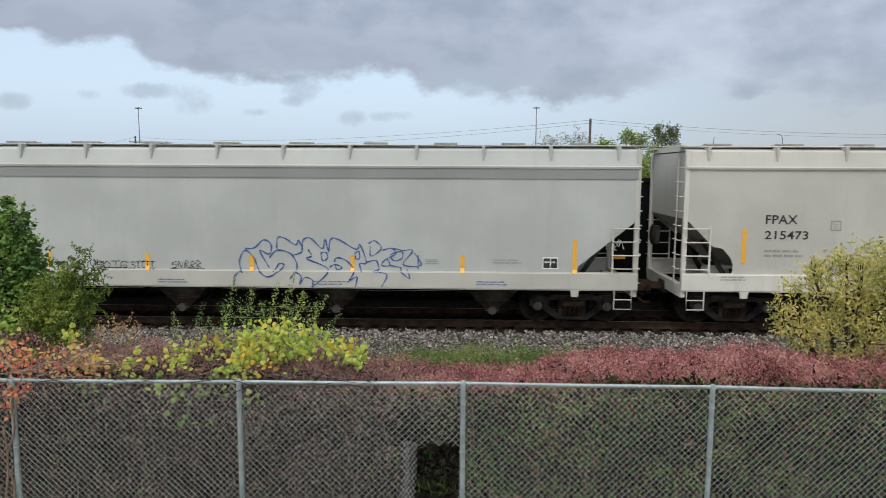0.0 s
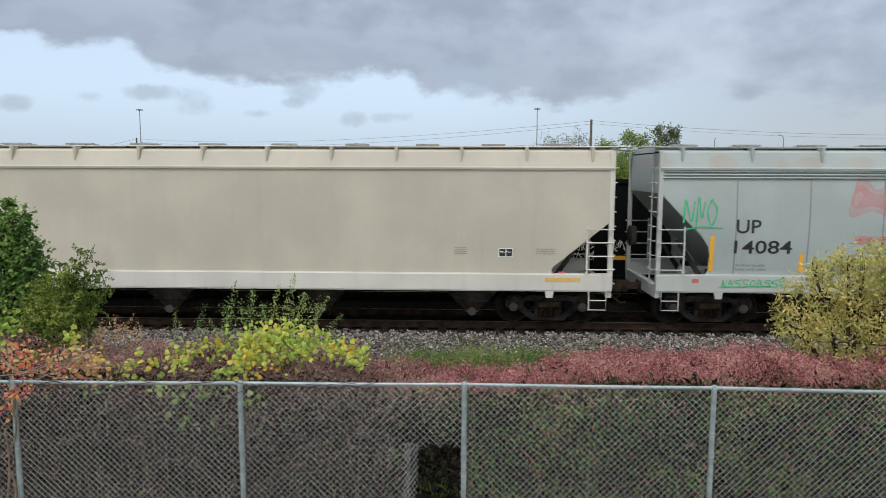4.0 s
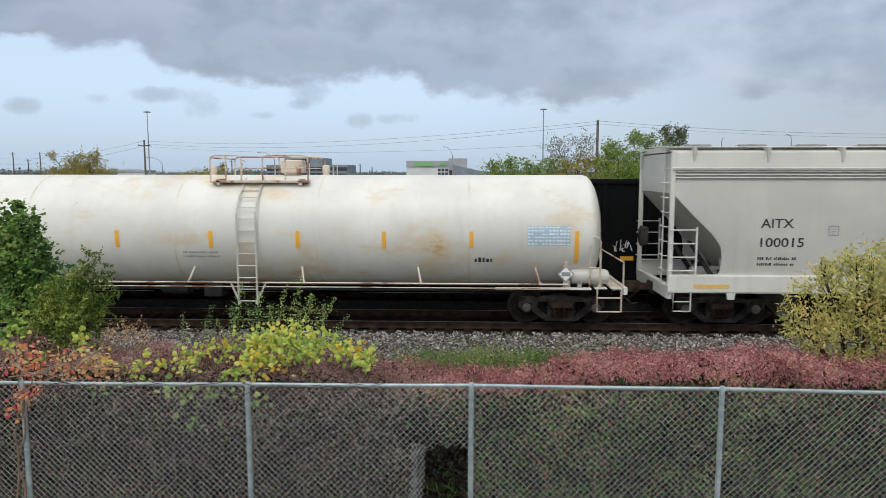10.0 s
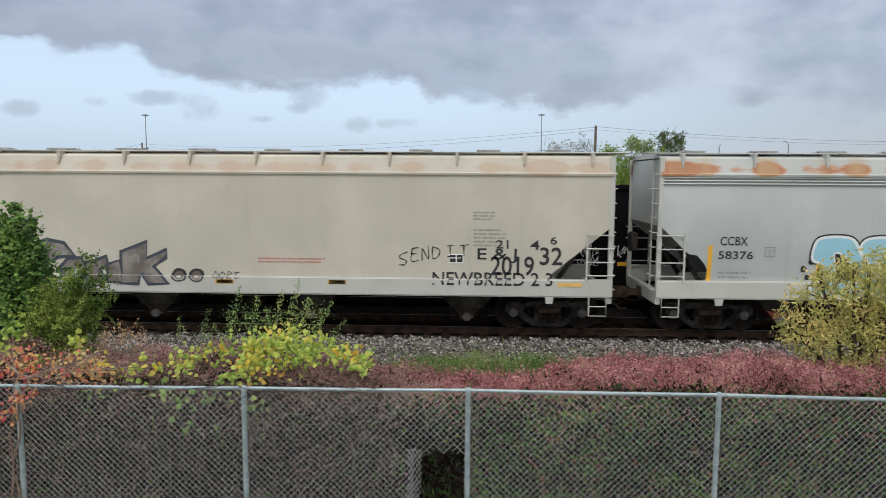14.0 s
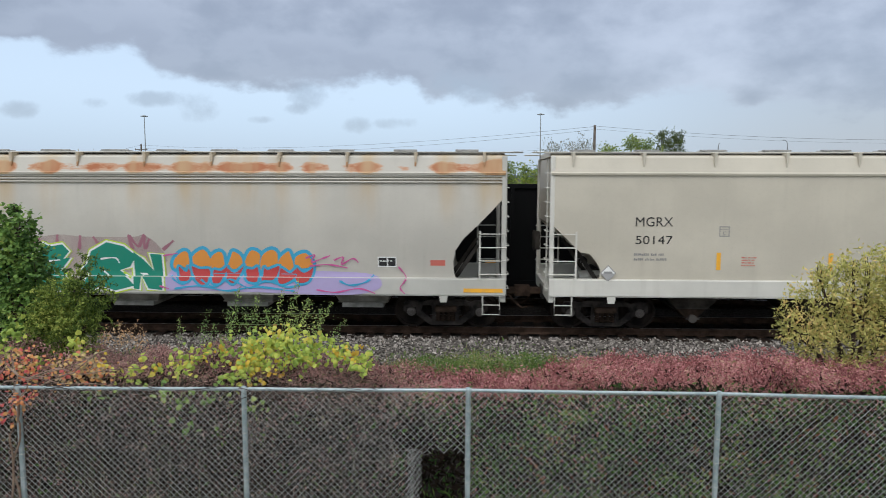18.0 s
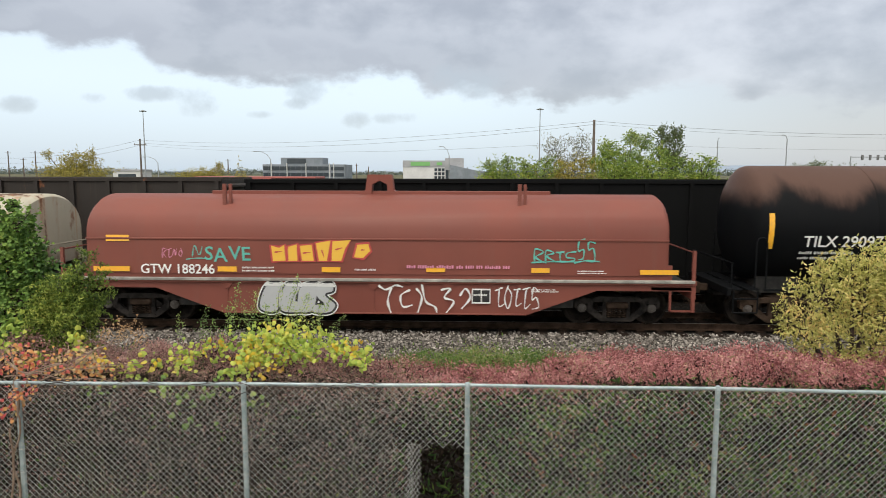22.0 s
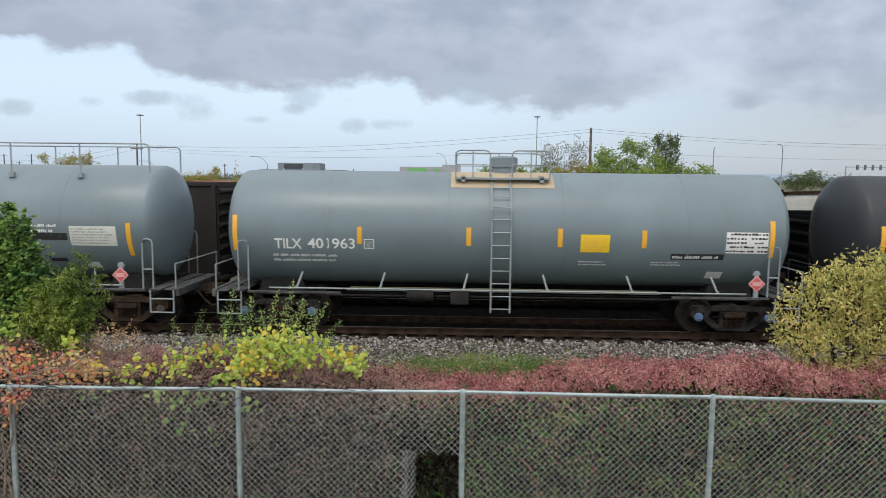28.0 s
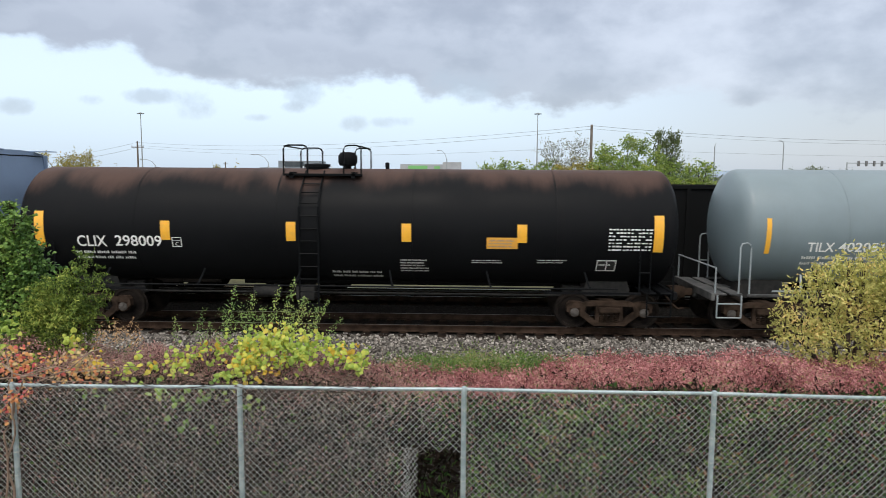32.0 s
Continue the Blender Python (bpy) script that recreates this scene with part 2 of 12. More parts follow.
def leafy(name, stops, rough=0.55, glow=0.25, gloss=0.25):
    """Leaves: each takes its own tone, and lets some light through."""
    def build(tree, bsdf, link):
        bsdf.inputs["Specular IOR Level"].default_value = gloss
        g = tree.nodes.new("ShaderNodeNewGeometry")
        big = noise_tex(tree, 1.3, 3)
        f = times(tree, times(tree, g.outputs["Random Per Island"], 0.55), times(tree, span(tree, big, 0.3, 0.7), 0.45), "ADD")
        c = ramp(tree, f, stops)
        link(c, bsdf.inputs["Base Color"])
        t = tree.nodes.new("ShaderNodeBsdfTranslucent")
        link(c, t.inputs["Color"])
        m = tree.nodes.new("ShaderNodeMixShader")
        m.inputs[0].default_value = glow
        link(bsdf.outputs[0], m.inputs[1])
        link(t.outputs[0], m.inputs[2])
        link(m.outputs[0], tree.nodes["Material Output"].inputs["Surface"])
    return material(name, build, rough)


def grimy(name, a, b, scale):
    """A matt coat of dust and oil: hardly any shine even at a low angle."""
    m = dull(name, a, b, scale, 0.95)
    m.node_tree.nodes["Principled BSDF"].inputs["Specular IOR Level"].default_value = 0.06
    return m


STEEL_DARK = grimy("bogie_steel", (0.013, 0.012, 0.012), (0.042, 0.037, 0.034), 4.0)
STEEL_RUSTY = grimy("rusty_cast_steel", (0.024, 0.017, 0.013), (0.062, 0.042, 0.031), 4.0)
WHEEL_TREAD = grimy("wheel_steel", (0.008, 0.007, 0.007), (0.026, 0.021, 0.018), 3.0)
CAP_BLUE = plain("bearing_cap_blue", (0.10, 0.17, 0.30), 0.5)
CAP_GREY = plain("bearing_cap_grey", (0.075, 0.066, 0.06), 0.65)
BAY_DARK = grimy("dark_underside_paint", (0.024, 0.022, 0.020), (0.075, 0.067, 0.06), 2.0)
BAY_PALE = grimy("dusty_underside_paint", (0.16, 0.155, 0.14), (0.30, 0.29, 0.26), 2.0)
GATE_PALE = grimy("pale_gate_steel", (0.20, 0.20, 0.19), (0.36, 0.355, 0.33), 4.0)
RAIL_RUST = grimy("rail_side", (0.022, 0.014, 0.010), (0.052, 0.034, 0.025), 3.0)
RAIL_HEAD = dull("rail_head", (0.28, 0.27, 0.26), (0.38, 0.36, 0.34), 2.0, 0.35, 0.9, 0.05)
TIE_WOOD = grimy("tie_wood", (0.012, 0.009, 0.008), (0.036, 0.026, 0.020), 3.0)
GALV = dull("galvanised_steel", (0.30, 0.38, 0.41), (0.44, 0.52, 0.55), 7.0, 0.45, 0.55, 0.1)
WIRE = dull("galvanised_wire", (0.40, 0.415, 0.405), (0.56, 0.565, 0.545), 9.0, 0.55, 0.2, 0.1)
REFLECT = plain("reflector_yellow", (0.83, 0.42, 0.035), 0.4, 0, 0.2)
REFLECT_PALE = plain("reflector_faded", (0.72, 0.46, 0.13), 0.5, 0, 0.3)
DECAL_YELLOW = plain("placard_yellow", (0.85, 0.55, 0.02), 0.45, 0, 0.1)
INK = plain("black_lettering", (0.015, 0.016, 0.018), 0.55, 0, 0.1)
INK_GREY = plain("grey_lettering", (0.25, 0.25, 0.25), 0.6, 0, 0.1)
INK_WHITE = plain("white_lettering", (0.78, 0.79, 0.78), 0.5, 0, 0.15)
INK_YELLOW = plain("yellow_lettering", (0.80, 0.48, 0.04), 0.5, 0, 0.1)
INK_RED = plain("red_lettering", (0.55, 0.14, 0.11), 0.5, 0, 0.1)
INK_BLUE = plain("blue_lettering", (0.06, 0.12, 0.30), 0.5, 0, 0.1)
RED_PAINT = plain("red_gate_paint", (0.26, 0.04, 0.035), 0.7, 0, 0.4)
BLACK_GEAR = dull("black_running_gear", (0.009, 0.009, 0.009), (0.03, 0.027, 0.025), 5.0, 0.75)
# ---- mesh kit ----
class Shape:
    """Collects vertices and faces for one mesh."""

    def __init__(self):
        self.v, self.f = [], []

    def add(self, verts, faces):
        k = len(self.v)
        self.v += [tuple(p) for p in verts]
        self.f += [tuple(i + k for i in q) for q in faces]
        return self

    def box(self, a, b, c=0.0):
        """A box from corner a to corner b, its edges cut back by c."""
        (x0, y0, z0), (x1, y1, z1) = a, b
        if c <= 0:
            p = [(x, y, z) for x in (x0, x1) for y in (y0, y1) for z in (z0, z1)]
            return self.add(p, [(0, 1, 3, 2), (4, 6, 7, 5), (0, 4, 5, 1), (2, 3, 7, 6), (0, 2, 6, 4), (1, 5, 7, 3)])
        rings = []
        for z, k in ((z0, c), (z0 + c, 0), (z1 - c, 0), (z1, c)):
            i, j = c + k * 0.0, k
            rings.append([(x0 + c + 0, y0 + j, z), (x1 - c, y0 + j, z), (x1 - j, y0 + c, z), (x1 - j, y1 - c, z),
                          (x1 - c, y1 - j, z), (x0 + c, y1 - j, z), (x0 + j, y1 - c, z), (x0 + j, y0 + c, z)])
        return self.loft(rings, True, True)

    def loft(self, rings, closed=True, caps=False):
        n = len(rings[0])
        k = len(self.v)
        for r in rings:
            self.v += [tuple(p) for p in r]
        for i in range(len(rings) - 1):
            for j in range(n if closed else n - 1):
                a, b = k + i * n + j, k + i * n + (j + 1) % n
                self.f.append((a, b, b + n, a + n))
        if caps:
            self.f.append(tuple(k + j for j in reversed(range(n))))
            self.f.append(tuple(k + (len(rings) - 1) * n + j for j in range(n)))
        return self

    def tube(self, path, r, n=6, caps=True):
        """A round bar along a path of points."""
        path = [Vector(p) for p in path]
        rings = []
        for i, p in enumerate(path):
            a = path[max(i - 1, 0)]
            b = path[min(i + 1, len(path) - 1)]
            d = (b - a).normalized()
            s = d.cross(Vector((0, 0, 1)) if abs(d.z) < 0.9 else Vector((1, 0, 0))).normalized()
            u = s.cross(d)
            rad = r[i] if isinstance(r, (list, tuple)) else r
            rings.append([p + s * rad * math.cos(q) + u * rad * math.sin(q) for q in (2 * math.pi * j / n for j in range(n))])
        return self.loft(rings, True, caps)

    def prism(self, poly, y0, y1):
        """A polygon in x and z, thick from y0 to y1."""
        n = len(poly)
        a = [(x, y0, z) for x, z in poly] + [(x, y1, z) for x, z in poly]
        f = [tuple(range(n)), tuple(reversed(range(n, 2 * n)))]
        f += [(i, i + n, (i + 1) % n + n, (i + 1) % n) for i in range(n)]
        return self.add(a, f)

    def turned(self, profile, n=20, axis="y", centre=(0, 0, 0)):
        """A profile of (radius, place on the axis) turned round the axis."""
        rings = []
        for r, s in profile:
            ring = []
            for j in range(n):
                q = 2 * math.pi * j / n
                c, d = r * math.cos(q), r * math.sin(q)
                p = {"x": (s, c, d), "y": (c, s, d), "z": (c, d, s)}[axis]
                ring.append(tuple(p[i] + centre[i] for i in range(3)))
            rings.append(ring)
        return self.loft(rings, True, True)

    def mesh(self, name, smooth=True, angle=38):
        me = bpy.data.meshes.new(name)
        me.from_pydata(self.v, [], self.f)
        me.update()
        bm = bmesh.new()
        bm.from_mesh(me)
        bmesh.ops.recalc_face_normals(bm, faces=bm.faces)
        bm.to_mesh(me)
        bm.free()
        if smooth:
            me.shade_smooth()
            me.set_sharp_from_angle(angle=radians(angle))
        me.materials.append(None)
        return me


KEPT = {}


def kept(key, make):
    """A mesh that alike parts share."""
    if key not in KEPT:
        KEPT[key] = make()
    return KEPT[key]


def part(name, data, mat, parent=None, label="", at=(0, 0, 0), turn=None):
    """Links a mesh or a Shape as one object under a thing or a part."""
    if isinstance(data, Shape):
        data = data.mesh(name)
    ob = new(name, data)
    if mat is not None:
        if not data.materials:
            data.materials.append(None)
        ob.material_slots[0].link = "OBJECT"
        ob.material_slots[0].material = mat
    if parent is not None:
        ob.parent = parent
    ob.location = at
    if turn is not None:
        ob.rotation_euler = turn
    if label:
        ob["label"] = label
    return ob


def thing(name, label, category, at=(0, 0, 0), group="", kind=""):
    ob = new(name)
    ob.location = at
    ob.empty_display_size = 0.2
    return tagged(ob, label, category, group, kind)

# ---- ground, ballast, track ----
FENCE = 8.0
FAR_TRACK = TRACK + 4.35


def lie(x, y):
    """Height of the ground."""
    base = -1.15 + 0.18 * noise.noise((x * 0.13, y * 0.13, 3.0)) + 0.05 * noise.noise((x * 0.7, y * 0.7, 1.0))
    k = max(0.0, min(1.0, (y - 13.6) / 2.4))
    rise = base * (1 - k) + -0.55 * k
    if y > 28:
        q = min(1.0, (y - 28) / 30)
        rise = -0.55 - 0.9 * q
    return rise


def ground_sheet():
    xs = [-3000, -900, -300, -120, -60, -35] + [-22 + 0.8 * i for i in range(56)] + [35, 60, 120, 300, 900, 3000]
    ys = [-200, -60, -20, -4] + [2 + 0.8 * i for i in range(34)] + [32, 40, 52, 70, 100, 160, 300, 600, 1200, 3500]
    s = Shape()
    s.loft([[(x, y, lie(x, y)) for x in xs] for y in ys], False)
    def build(tree, bsdf, link):
        n = noise_tex(tree, 0.6, 6)
        f = noise_tex(tree, 9.0, 4)
        c = ramp(tree, n, [(0.3, (0.045, 0.05, 0.022)), (0.55, (0.085, 0.085, 0.035)), (0.75, (0.12, 0.10, 0.055))])
        c = mixed(tree, times(tree, span(tree, f, 0.45, 0.75), 0.6), c, (0.05, 0.04, 0.028))
        link(c, bsdf.inputs["Base Color"])
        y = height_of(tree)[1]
        c = mixed(tree, times(tree, span(tree, y, 7.6, 8.1), span(tree, y, 14.2, 13.2)), c, (0.016, 0.012, 0.009))   # shade below the thicket, put in as a dark earth colour
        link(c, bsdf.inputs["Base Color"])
        bump(tree, bsdf, f, 0.6, 0.05)
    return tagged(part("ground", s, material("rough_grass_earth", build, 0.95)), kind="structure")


ground = ground_sheet()


def ballast_mat():
    def build(tree, bsdf, link):
        c = tree.nodes.new("ShaderNodeTexCoord")
        v = node(tree, "ShaderNodeTexVoronoi", Scale=17.0)
        link(c.outputs["Object"], v.inputs["Vector"])
        g = ramp(tree, v.outputs["Color"], [(0.0, (0.06, 0.052, 0.046)), (0.5, (0.17, 0.155, 0.14)), (1.0, (0.34, 0.32, 0.29))])
        g = mixed(tree, span(tree, v.outputs["Distance"], 0.35, 0.75), g, (0.03, 0.028, 0.025))
        # the train's shade is painted into the stone between and beyond the rails
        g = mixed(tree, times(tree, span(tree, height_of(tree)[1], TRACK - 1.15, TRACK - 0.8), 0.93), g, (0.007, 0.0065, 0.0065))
        bsdf.inputs["Specular IOR Level"].default_value = 0.06
        link(g, bsdf.inputs["Base Color"])
        bump(tree, bsdf, v.outputs["Distance"], 1.0, -0.05)
    return material("grey_ballast", build, 0.9)


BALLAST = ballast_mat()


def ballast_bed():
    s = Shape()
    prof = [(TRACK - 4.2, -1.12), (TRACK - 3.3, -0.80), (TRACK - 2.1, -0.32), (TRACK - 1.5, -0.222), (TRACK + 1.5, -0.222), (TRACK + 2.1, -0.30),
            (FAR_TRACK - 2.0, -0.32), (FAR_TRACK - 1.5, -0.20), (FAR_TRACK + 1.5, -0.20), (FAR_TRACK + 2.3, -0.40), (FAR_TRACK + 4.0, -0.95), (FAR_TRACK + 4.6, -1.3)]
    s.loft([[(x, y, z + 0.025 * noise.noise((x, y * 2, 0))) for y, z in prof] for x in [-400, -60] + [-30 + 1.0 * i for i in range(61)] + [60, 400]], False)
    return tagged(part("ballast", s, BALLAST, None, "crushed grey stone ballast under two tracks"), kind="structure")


ballast = ballast_bed()


def rail_shape(x0, x1):
    s = Shape()
    prof = [(-0.07, -0.172), (0.07, -0.172), (0.07, -0.160), (0.010, -0.140), (0.010, -0.045), (0.036, -0.035), (0.036, -0.006), (0.030, 0.0),
            (-0.030, 0.0), (-0.036, -0.006), (-0.036, -0.035), (-0.010, -0.045), (-0.010, -0.140), (-0.07, -0.160)]
    s.loft([[(x, y, z) for y, z in prof] for x in (x0, x1)], True, True)
    return s


rail_mesh = rail_shape(-400, 400).mesh("rail")
head_mesh = Shape().box((-400, -0.024, -0.004), (400, 0.024, 0.0025)).mesh("running_band")
for y in (TRACK - 0.7525, TRACK + 0.7525, FAR_TRACK - 0.7525, FAR_TRACK + 0.7525):
    r = tagged(part("rail", rail_mesh, RAIL_RUST, None, "rusty brown steel rail spiked to wooden ties", (0, y, 0)), category="rail", group="rails of the two tracks", kind="structure")
    part("running_band", head_mesh, RAIL_HEAD, r, "bright worn rail head")


def ties():
    tie = Shape().box((-0.115, -1.3, -0.34), (0.115, 1.3, -0.176), 0.012).mesh("tie", False)
    plate = Shape().box((-0.09, -0.19, -0.178), (0.09, 0.19, -0.160), 0.006).mesh("tie_plate", False)
    rest = Shape()
    for track in (TRACK, FAR_TRACK):
        for i in range(-110, 111):
            x = i * 0.508 + random.uniform(-0.03, 0.03)
            y = track + random.uniform(-0.05, 0.05)
            z = random.uniform(-0.012, 0.008)
            if track == TRACK and abs(x) < 18:
                t = tagged(part("tie", tie, TIE_WOOD, None, "", (x, y, z), (0, 0, random.uniform(-0.02, 0.02))), "weathered dark wooden railway tie in ballast", "tie", "ties of the near track", "structure")
                for side in (-1, 1):
                    part("tie_plate", plate, RAIL_RUST, t, "", (0, side * 0.7525 + track - y, -z))
            else:
                rest.box((x - 0.115, y - 1.3, -0.34 + z), (x + 0.115, y + 1.3, -0.176 + z))
    tagged(part("tie", rest.mesh("ties_beyond", False), TIE_WOOD, None, "dark wooden railway ties further along"), kind="stuff")


ties()
# ---- lettering, plates and sprayed marks on the cars ----
def skin(spec):
    """Distance of the near face from the car's centre line, by height."""
    if spec["kind"] == "tank":
        R = spec.get("radius", 1.50)
        zc = spec.get("top", 4.11) - R
        return lambda z: -math.sqrt(max(0.01, R * R - (z - zc) ** 2))
    if spec["kind"] == "coil":
        return lambda z: -1.565 if 1.12 < z <= 1.25 else (-1.545 if z <= 1.12 else (-1.53 if z < 1.63 else (-1.512 if z < 2.25 else -1.5 * math.sqrt(max(0.02, 1 - ((z - 2.25) / 1.1) ** 2)))))
    if spec.get("curved"):
        return lambda z: -1.622 if z < 1.40 else min(-1.50 - 0.09 * math.sin(math.pi * max(0, min(1, (z - 1.3) / 2.8))), -1.52 if z < 1.45 else 0)
    return lambda z: -1.622 if z < 1.40 + spec.get("lift", 0) else (-1.585 if z > 3.6 else -1.562)


def on_car(k, name, verts, faces, mat, label="", off=0.006):
    """Lays flat work given in x and z onto the near side of car k."""
    car, u, spec = TRAIN[k]
    f = skin(spec)
    me = bpy.data.meshes.new(name)
    me.from_pydata([(x, f(z) - off, z) for x, z in verts], [], faces)
    me.update()
    me.materials.append(None)
    return part(name, me, mat, car, label)


def sheet(x0, z0, x1, z1, lean=0.0):
    """A plate as rows, so that it can follow a round side."""
    n = max(1, int(abs(z1 - z0) / 0.09))
    v = []
    for i in range(n + 1):
        z = z0 + (z1 - z0) * i / n
        v += [(x0 + lean * (z - z0), z), (x1 + lean * (z - z0), z)]
    return v, [(2 * i, 2 * i + 1, 2 * i + 3, 2 * i + 2) for i in range(n)]


def plate(k, x0, z0, x1, z1, mat, name="plate", label="", off=0.006):
    return on_car(k, name, *sheet(x0, z0, x1, z1), mat, label, off)


GLYPHS = {}


def glyphs(text, bold=0.0):
    """Outlines of a line of text, 1 high, as vertices and faces."""
    if (text, bold) not in GLYPHS:
        c = bpy.data.curves.new("line", "FONT")
        c.body, c.size, c.offset, c.resolution_u = text, 1.0, bold, 3
        ob = bpy.data.objects.new("line", c)
        me = bpy.data.meshes.new_from_object(ob)
        GLYPHS[text, bold] = [(p.co.x, p.co.y) for p in me.vertices], [tuple(q.vertices) for q in me.polygons]
        bpy.data.objects.remove(ob)
        bpy.data.curves.remove(c)
        bpy.data.meshes.remove(me)
    return GLYPHS[text, bold]


def letters(k, text, x, z, high, wide, mat, bold=0.012, off=0.007, name="lettering", slant=0.0):
    v, f = glyphs(text, bold)
    x0, x1 = min(p[0] for p in v), max(p[0] for p in v)
    z0, z1 = min(p[1] for p in v), max(p[1] for p in v)
    v = [(x + (a - x0) / (x1 - x0) * wide + slant * (b - z0), z + (b - z0) / (z1 - z0) * high) for a, b in v]
    return on_car(k, name, v, f, mat, "", off)


def small_print(k, x0, z0, x1, z1, rows, mat, words=7):
    """Lines of lettering too small to read, as bars."""
    r = random.Random(int(x0 * 100) + rows * 7 + k)
    v, f = [], []
    step = (z1 - z0) / rows
    high = step * 0.50
    for i in range(rows):
        z = z1 - step * (i + 0.8)
        x, left = x0, r.randint(2, 7)
        end = x1 - (x1 - x0) * r.uniform(0, 0.25)
        while x < end:
            w = max(0.018, high * r.uniform(0.35, 0.62))
            a = len(v)
            lift = r.choice((0, 0, 0.25)) * high
            v += [(x, z), (x + w, z), (x + w, z + high - lift), (x, z + high - lift)]
            f.append((a, a + 1, a + 2, a + 3))
            left -= 1
            x += w + high * 0.26
            if left < 0:
                x, left = x + high * 0.6, r.randint(2, 7)
    ob = on_car(k, "small_print", v, f, mat)
    ob["kind"] = "stuff"
    return ob


def reflectors(k, bars, mat=None, wide=0.105):
    for x, z0, z1 in bars:
        plate(k, x - wide / 2, z0, x + wide / 2, z1, mat or REFLECT, "reflector", "", 0.008)


def capacity_box(k, x, z, mat, s=0.25):
    """A small outlined square with a letter in it."""
    v, f = [], []
    for a, b, c, d in ((0, 0, s, 0.02), (0, s - 0.02, s, s), (0, 0.02, 0.02, s - 0.02), (s - 0.02, 0.02, s, s - 0.02), (0.03, s * 0.66, s - 0.03, s * 0.70)):
        n = len(v)
        v += [(x + a, z + b), (x + c, z + b), (x + c, z + d), (x + a, z + d)]
        f.append((n, n + 1, n + 2, n + 3))
    on_car(k, "stencilled_box", v, f, mat)
    letters(k, "C", x + s * 0.34, z + s * 0.14, s * 0.36, s * 0.3, mat)


def data_table(k, x0, z0, x1, z1, ground, ink, rows=5):
    """A painted table of small figures."""
    plate(k, x0, z0, x1, z1, ground, "data_panel", "painted panel of small figures", 0.006)
    v, f = [], []
    r = random.Random(k * 31 + rows)
    for i in range(rows):
        z = z0 + (z1 - z0) * (i + 0.3) / rows
        for j in range(12):
            if r.random() < 0.12:
                continue
            a = len(v)
            xa = x0 + (x1 - x0) * (j + 0.12) / 12
            xb = xa + (x1 - x0) * r.uniform(0.45, 0.95) / 12
            h = (z1 - z0) * r.uniform(0.32, 0.5) / rows
            v += [(xa, z), (xb, z), (xb, z + h), (xa, z + h)]
            f.append((a, a + 1, a + 2, a + 3))
    on_car(k, "panel_lettering", v, f, ink, "", 0.010)["kind"] = "stuff"


def notice(k, x0, z0, x1, z1):
    """Small lines over one bold line, as on the warning placards."""
    d = z1 - z0
    small_print(k, x0, z0 + 0.5 * d, x1, z1, 2, INK)
    n, v, f = 11, [], []
    for i in range(n):
        a, b = x0 + (x1 - x0) * (i + 0.06) / n, x0 + (x1 - x0) * (i + 0.86) / n
        if i != 3:
            f.append(tuple(range(len(v), len(v) + 4)))
            v += [(a, z0 + 0.02 * d), (b, z0 + 0.02 * d), (b, z0 + 0.36 * d), (a, z0 + 0.36 * d)]
    on_car(k, "bold_line", v, f, INK, "", 0.011)["kind"] = "stuff"


def paired_plates(k, x0, z0, x1, z1):
    """The black consolidated stencil: two dark squares in a pale frame."""
    plate(k, x0, z0, x1, z1, INK_WHITE, "stencil_frame", "", 0.006)
    w = x1 - x0
    for a, b in ((0.05, 0.48), (0.54, 0.95)):
        plate(k, x0 + w * a, z0 + (z1 - z0) * 0.1, x0 + w * b, z1 - (z1 - z0) * 0.1, INK, "stencil_panel", "", 0.009)
    small_print(k, x0 + w * 0.1, z0 + (z1 - z0) * 0.45, x0 + w * 0.9, z0 + (z1 - z0) * 0.75, 1, INK_WHITE, 4).location.y = -0.006


def diamond(k, x, z, r, ground, rim, tilt=0.0):
    """A hazard placard in its holder."""
    on_car(k, "placard_rim", [(x - r, z), (x, z - r), (x + r, z), (x, z + r)], [(0, 1, 2, 3)], rim, "diamond hazard placard", 0.030)
    q = r * 0.84
    on_car(k, "placard_face", [(x - q, z), (x, z - q), (x + q, z), (x, z + q)], [(0, 1, 2, 3)], ground, "", 0.034)
    on_car(k, "placard_band", [(x - q * 0.62, z - q * 0.22), (x + q * 0.62, z - q * 0.22), (x + q * 0.62, z + q * 0.22), (x - q * 0.62, z + q * 0.22)], [(0, 1, 2, 3)], rim if rim is INK_WHITE else INK_GREY, "", 0.037)


def curve_through(pts, n=7):
    """A smooth line through points."""
    out = []
    p = [pts[0]] + list(pts) + [pts[-1]]
    for i in range(1, len(p) - 2):
        for j in range(n):
            t = j / n
            out.append(tuple(0.5 * (2 * p[i][a] + (p[i + 1][a] - p[i - 1][a]) * t + (2 * p[i - 1][a] - 5 * p[i][a] + 4 * p[i + 1][a] - p[i + 2][a]) * t * t
                                    + (3 * p[i][a] - p[i - 1][a] - 3 * p[i + 1][a] + p[i + 2][a]) * t ** 3) for a in (0, 1)))
    out.append(tuple(pts[-1]))
    return out


def ribbon(pts, w, v, f):
    """A flat brush line of width w."""
    for i, (x, z) in enumerate(pts):
        a, b = pts[max(i - 1, 0)], pts[min(i + 1, len(pts) - 1)]
        dx, dz = b[0] - a[0], b[1] - a[1]
        d = math.hypot(dx, dz) or 1.0
        k = len(v)
        q = w * (0.75 + 0.25 * math.sin(i * 0.9))
        v += [(x - dz / d * q / 2, z + dx / d * q / 2), (x + dz / d * q / 2, z - dx / d * q / 2)]
        if i:
            f.append((k - 2, k - 1, k + 1, k))


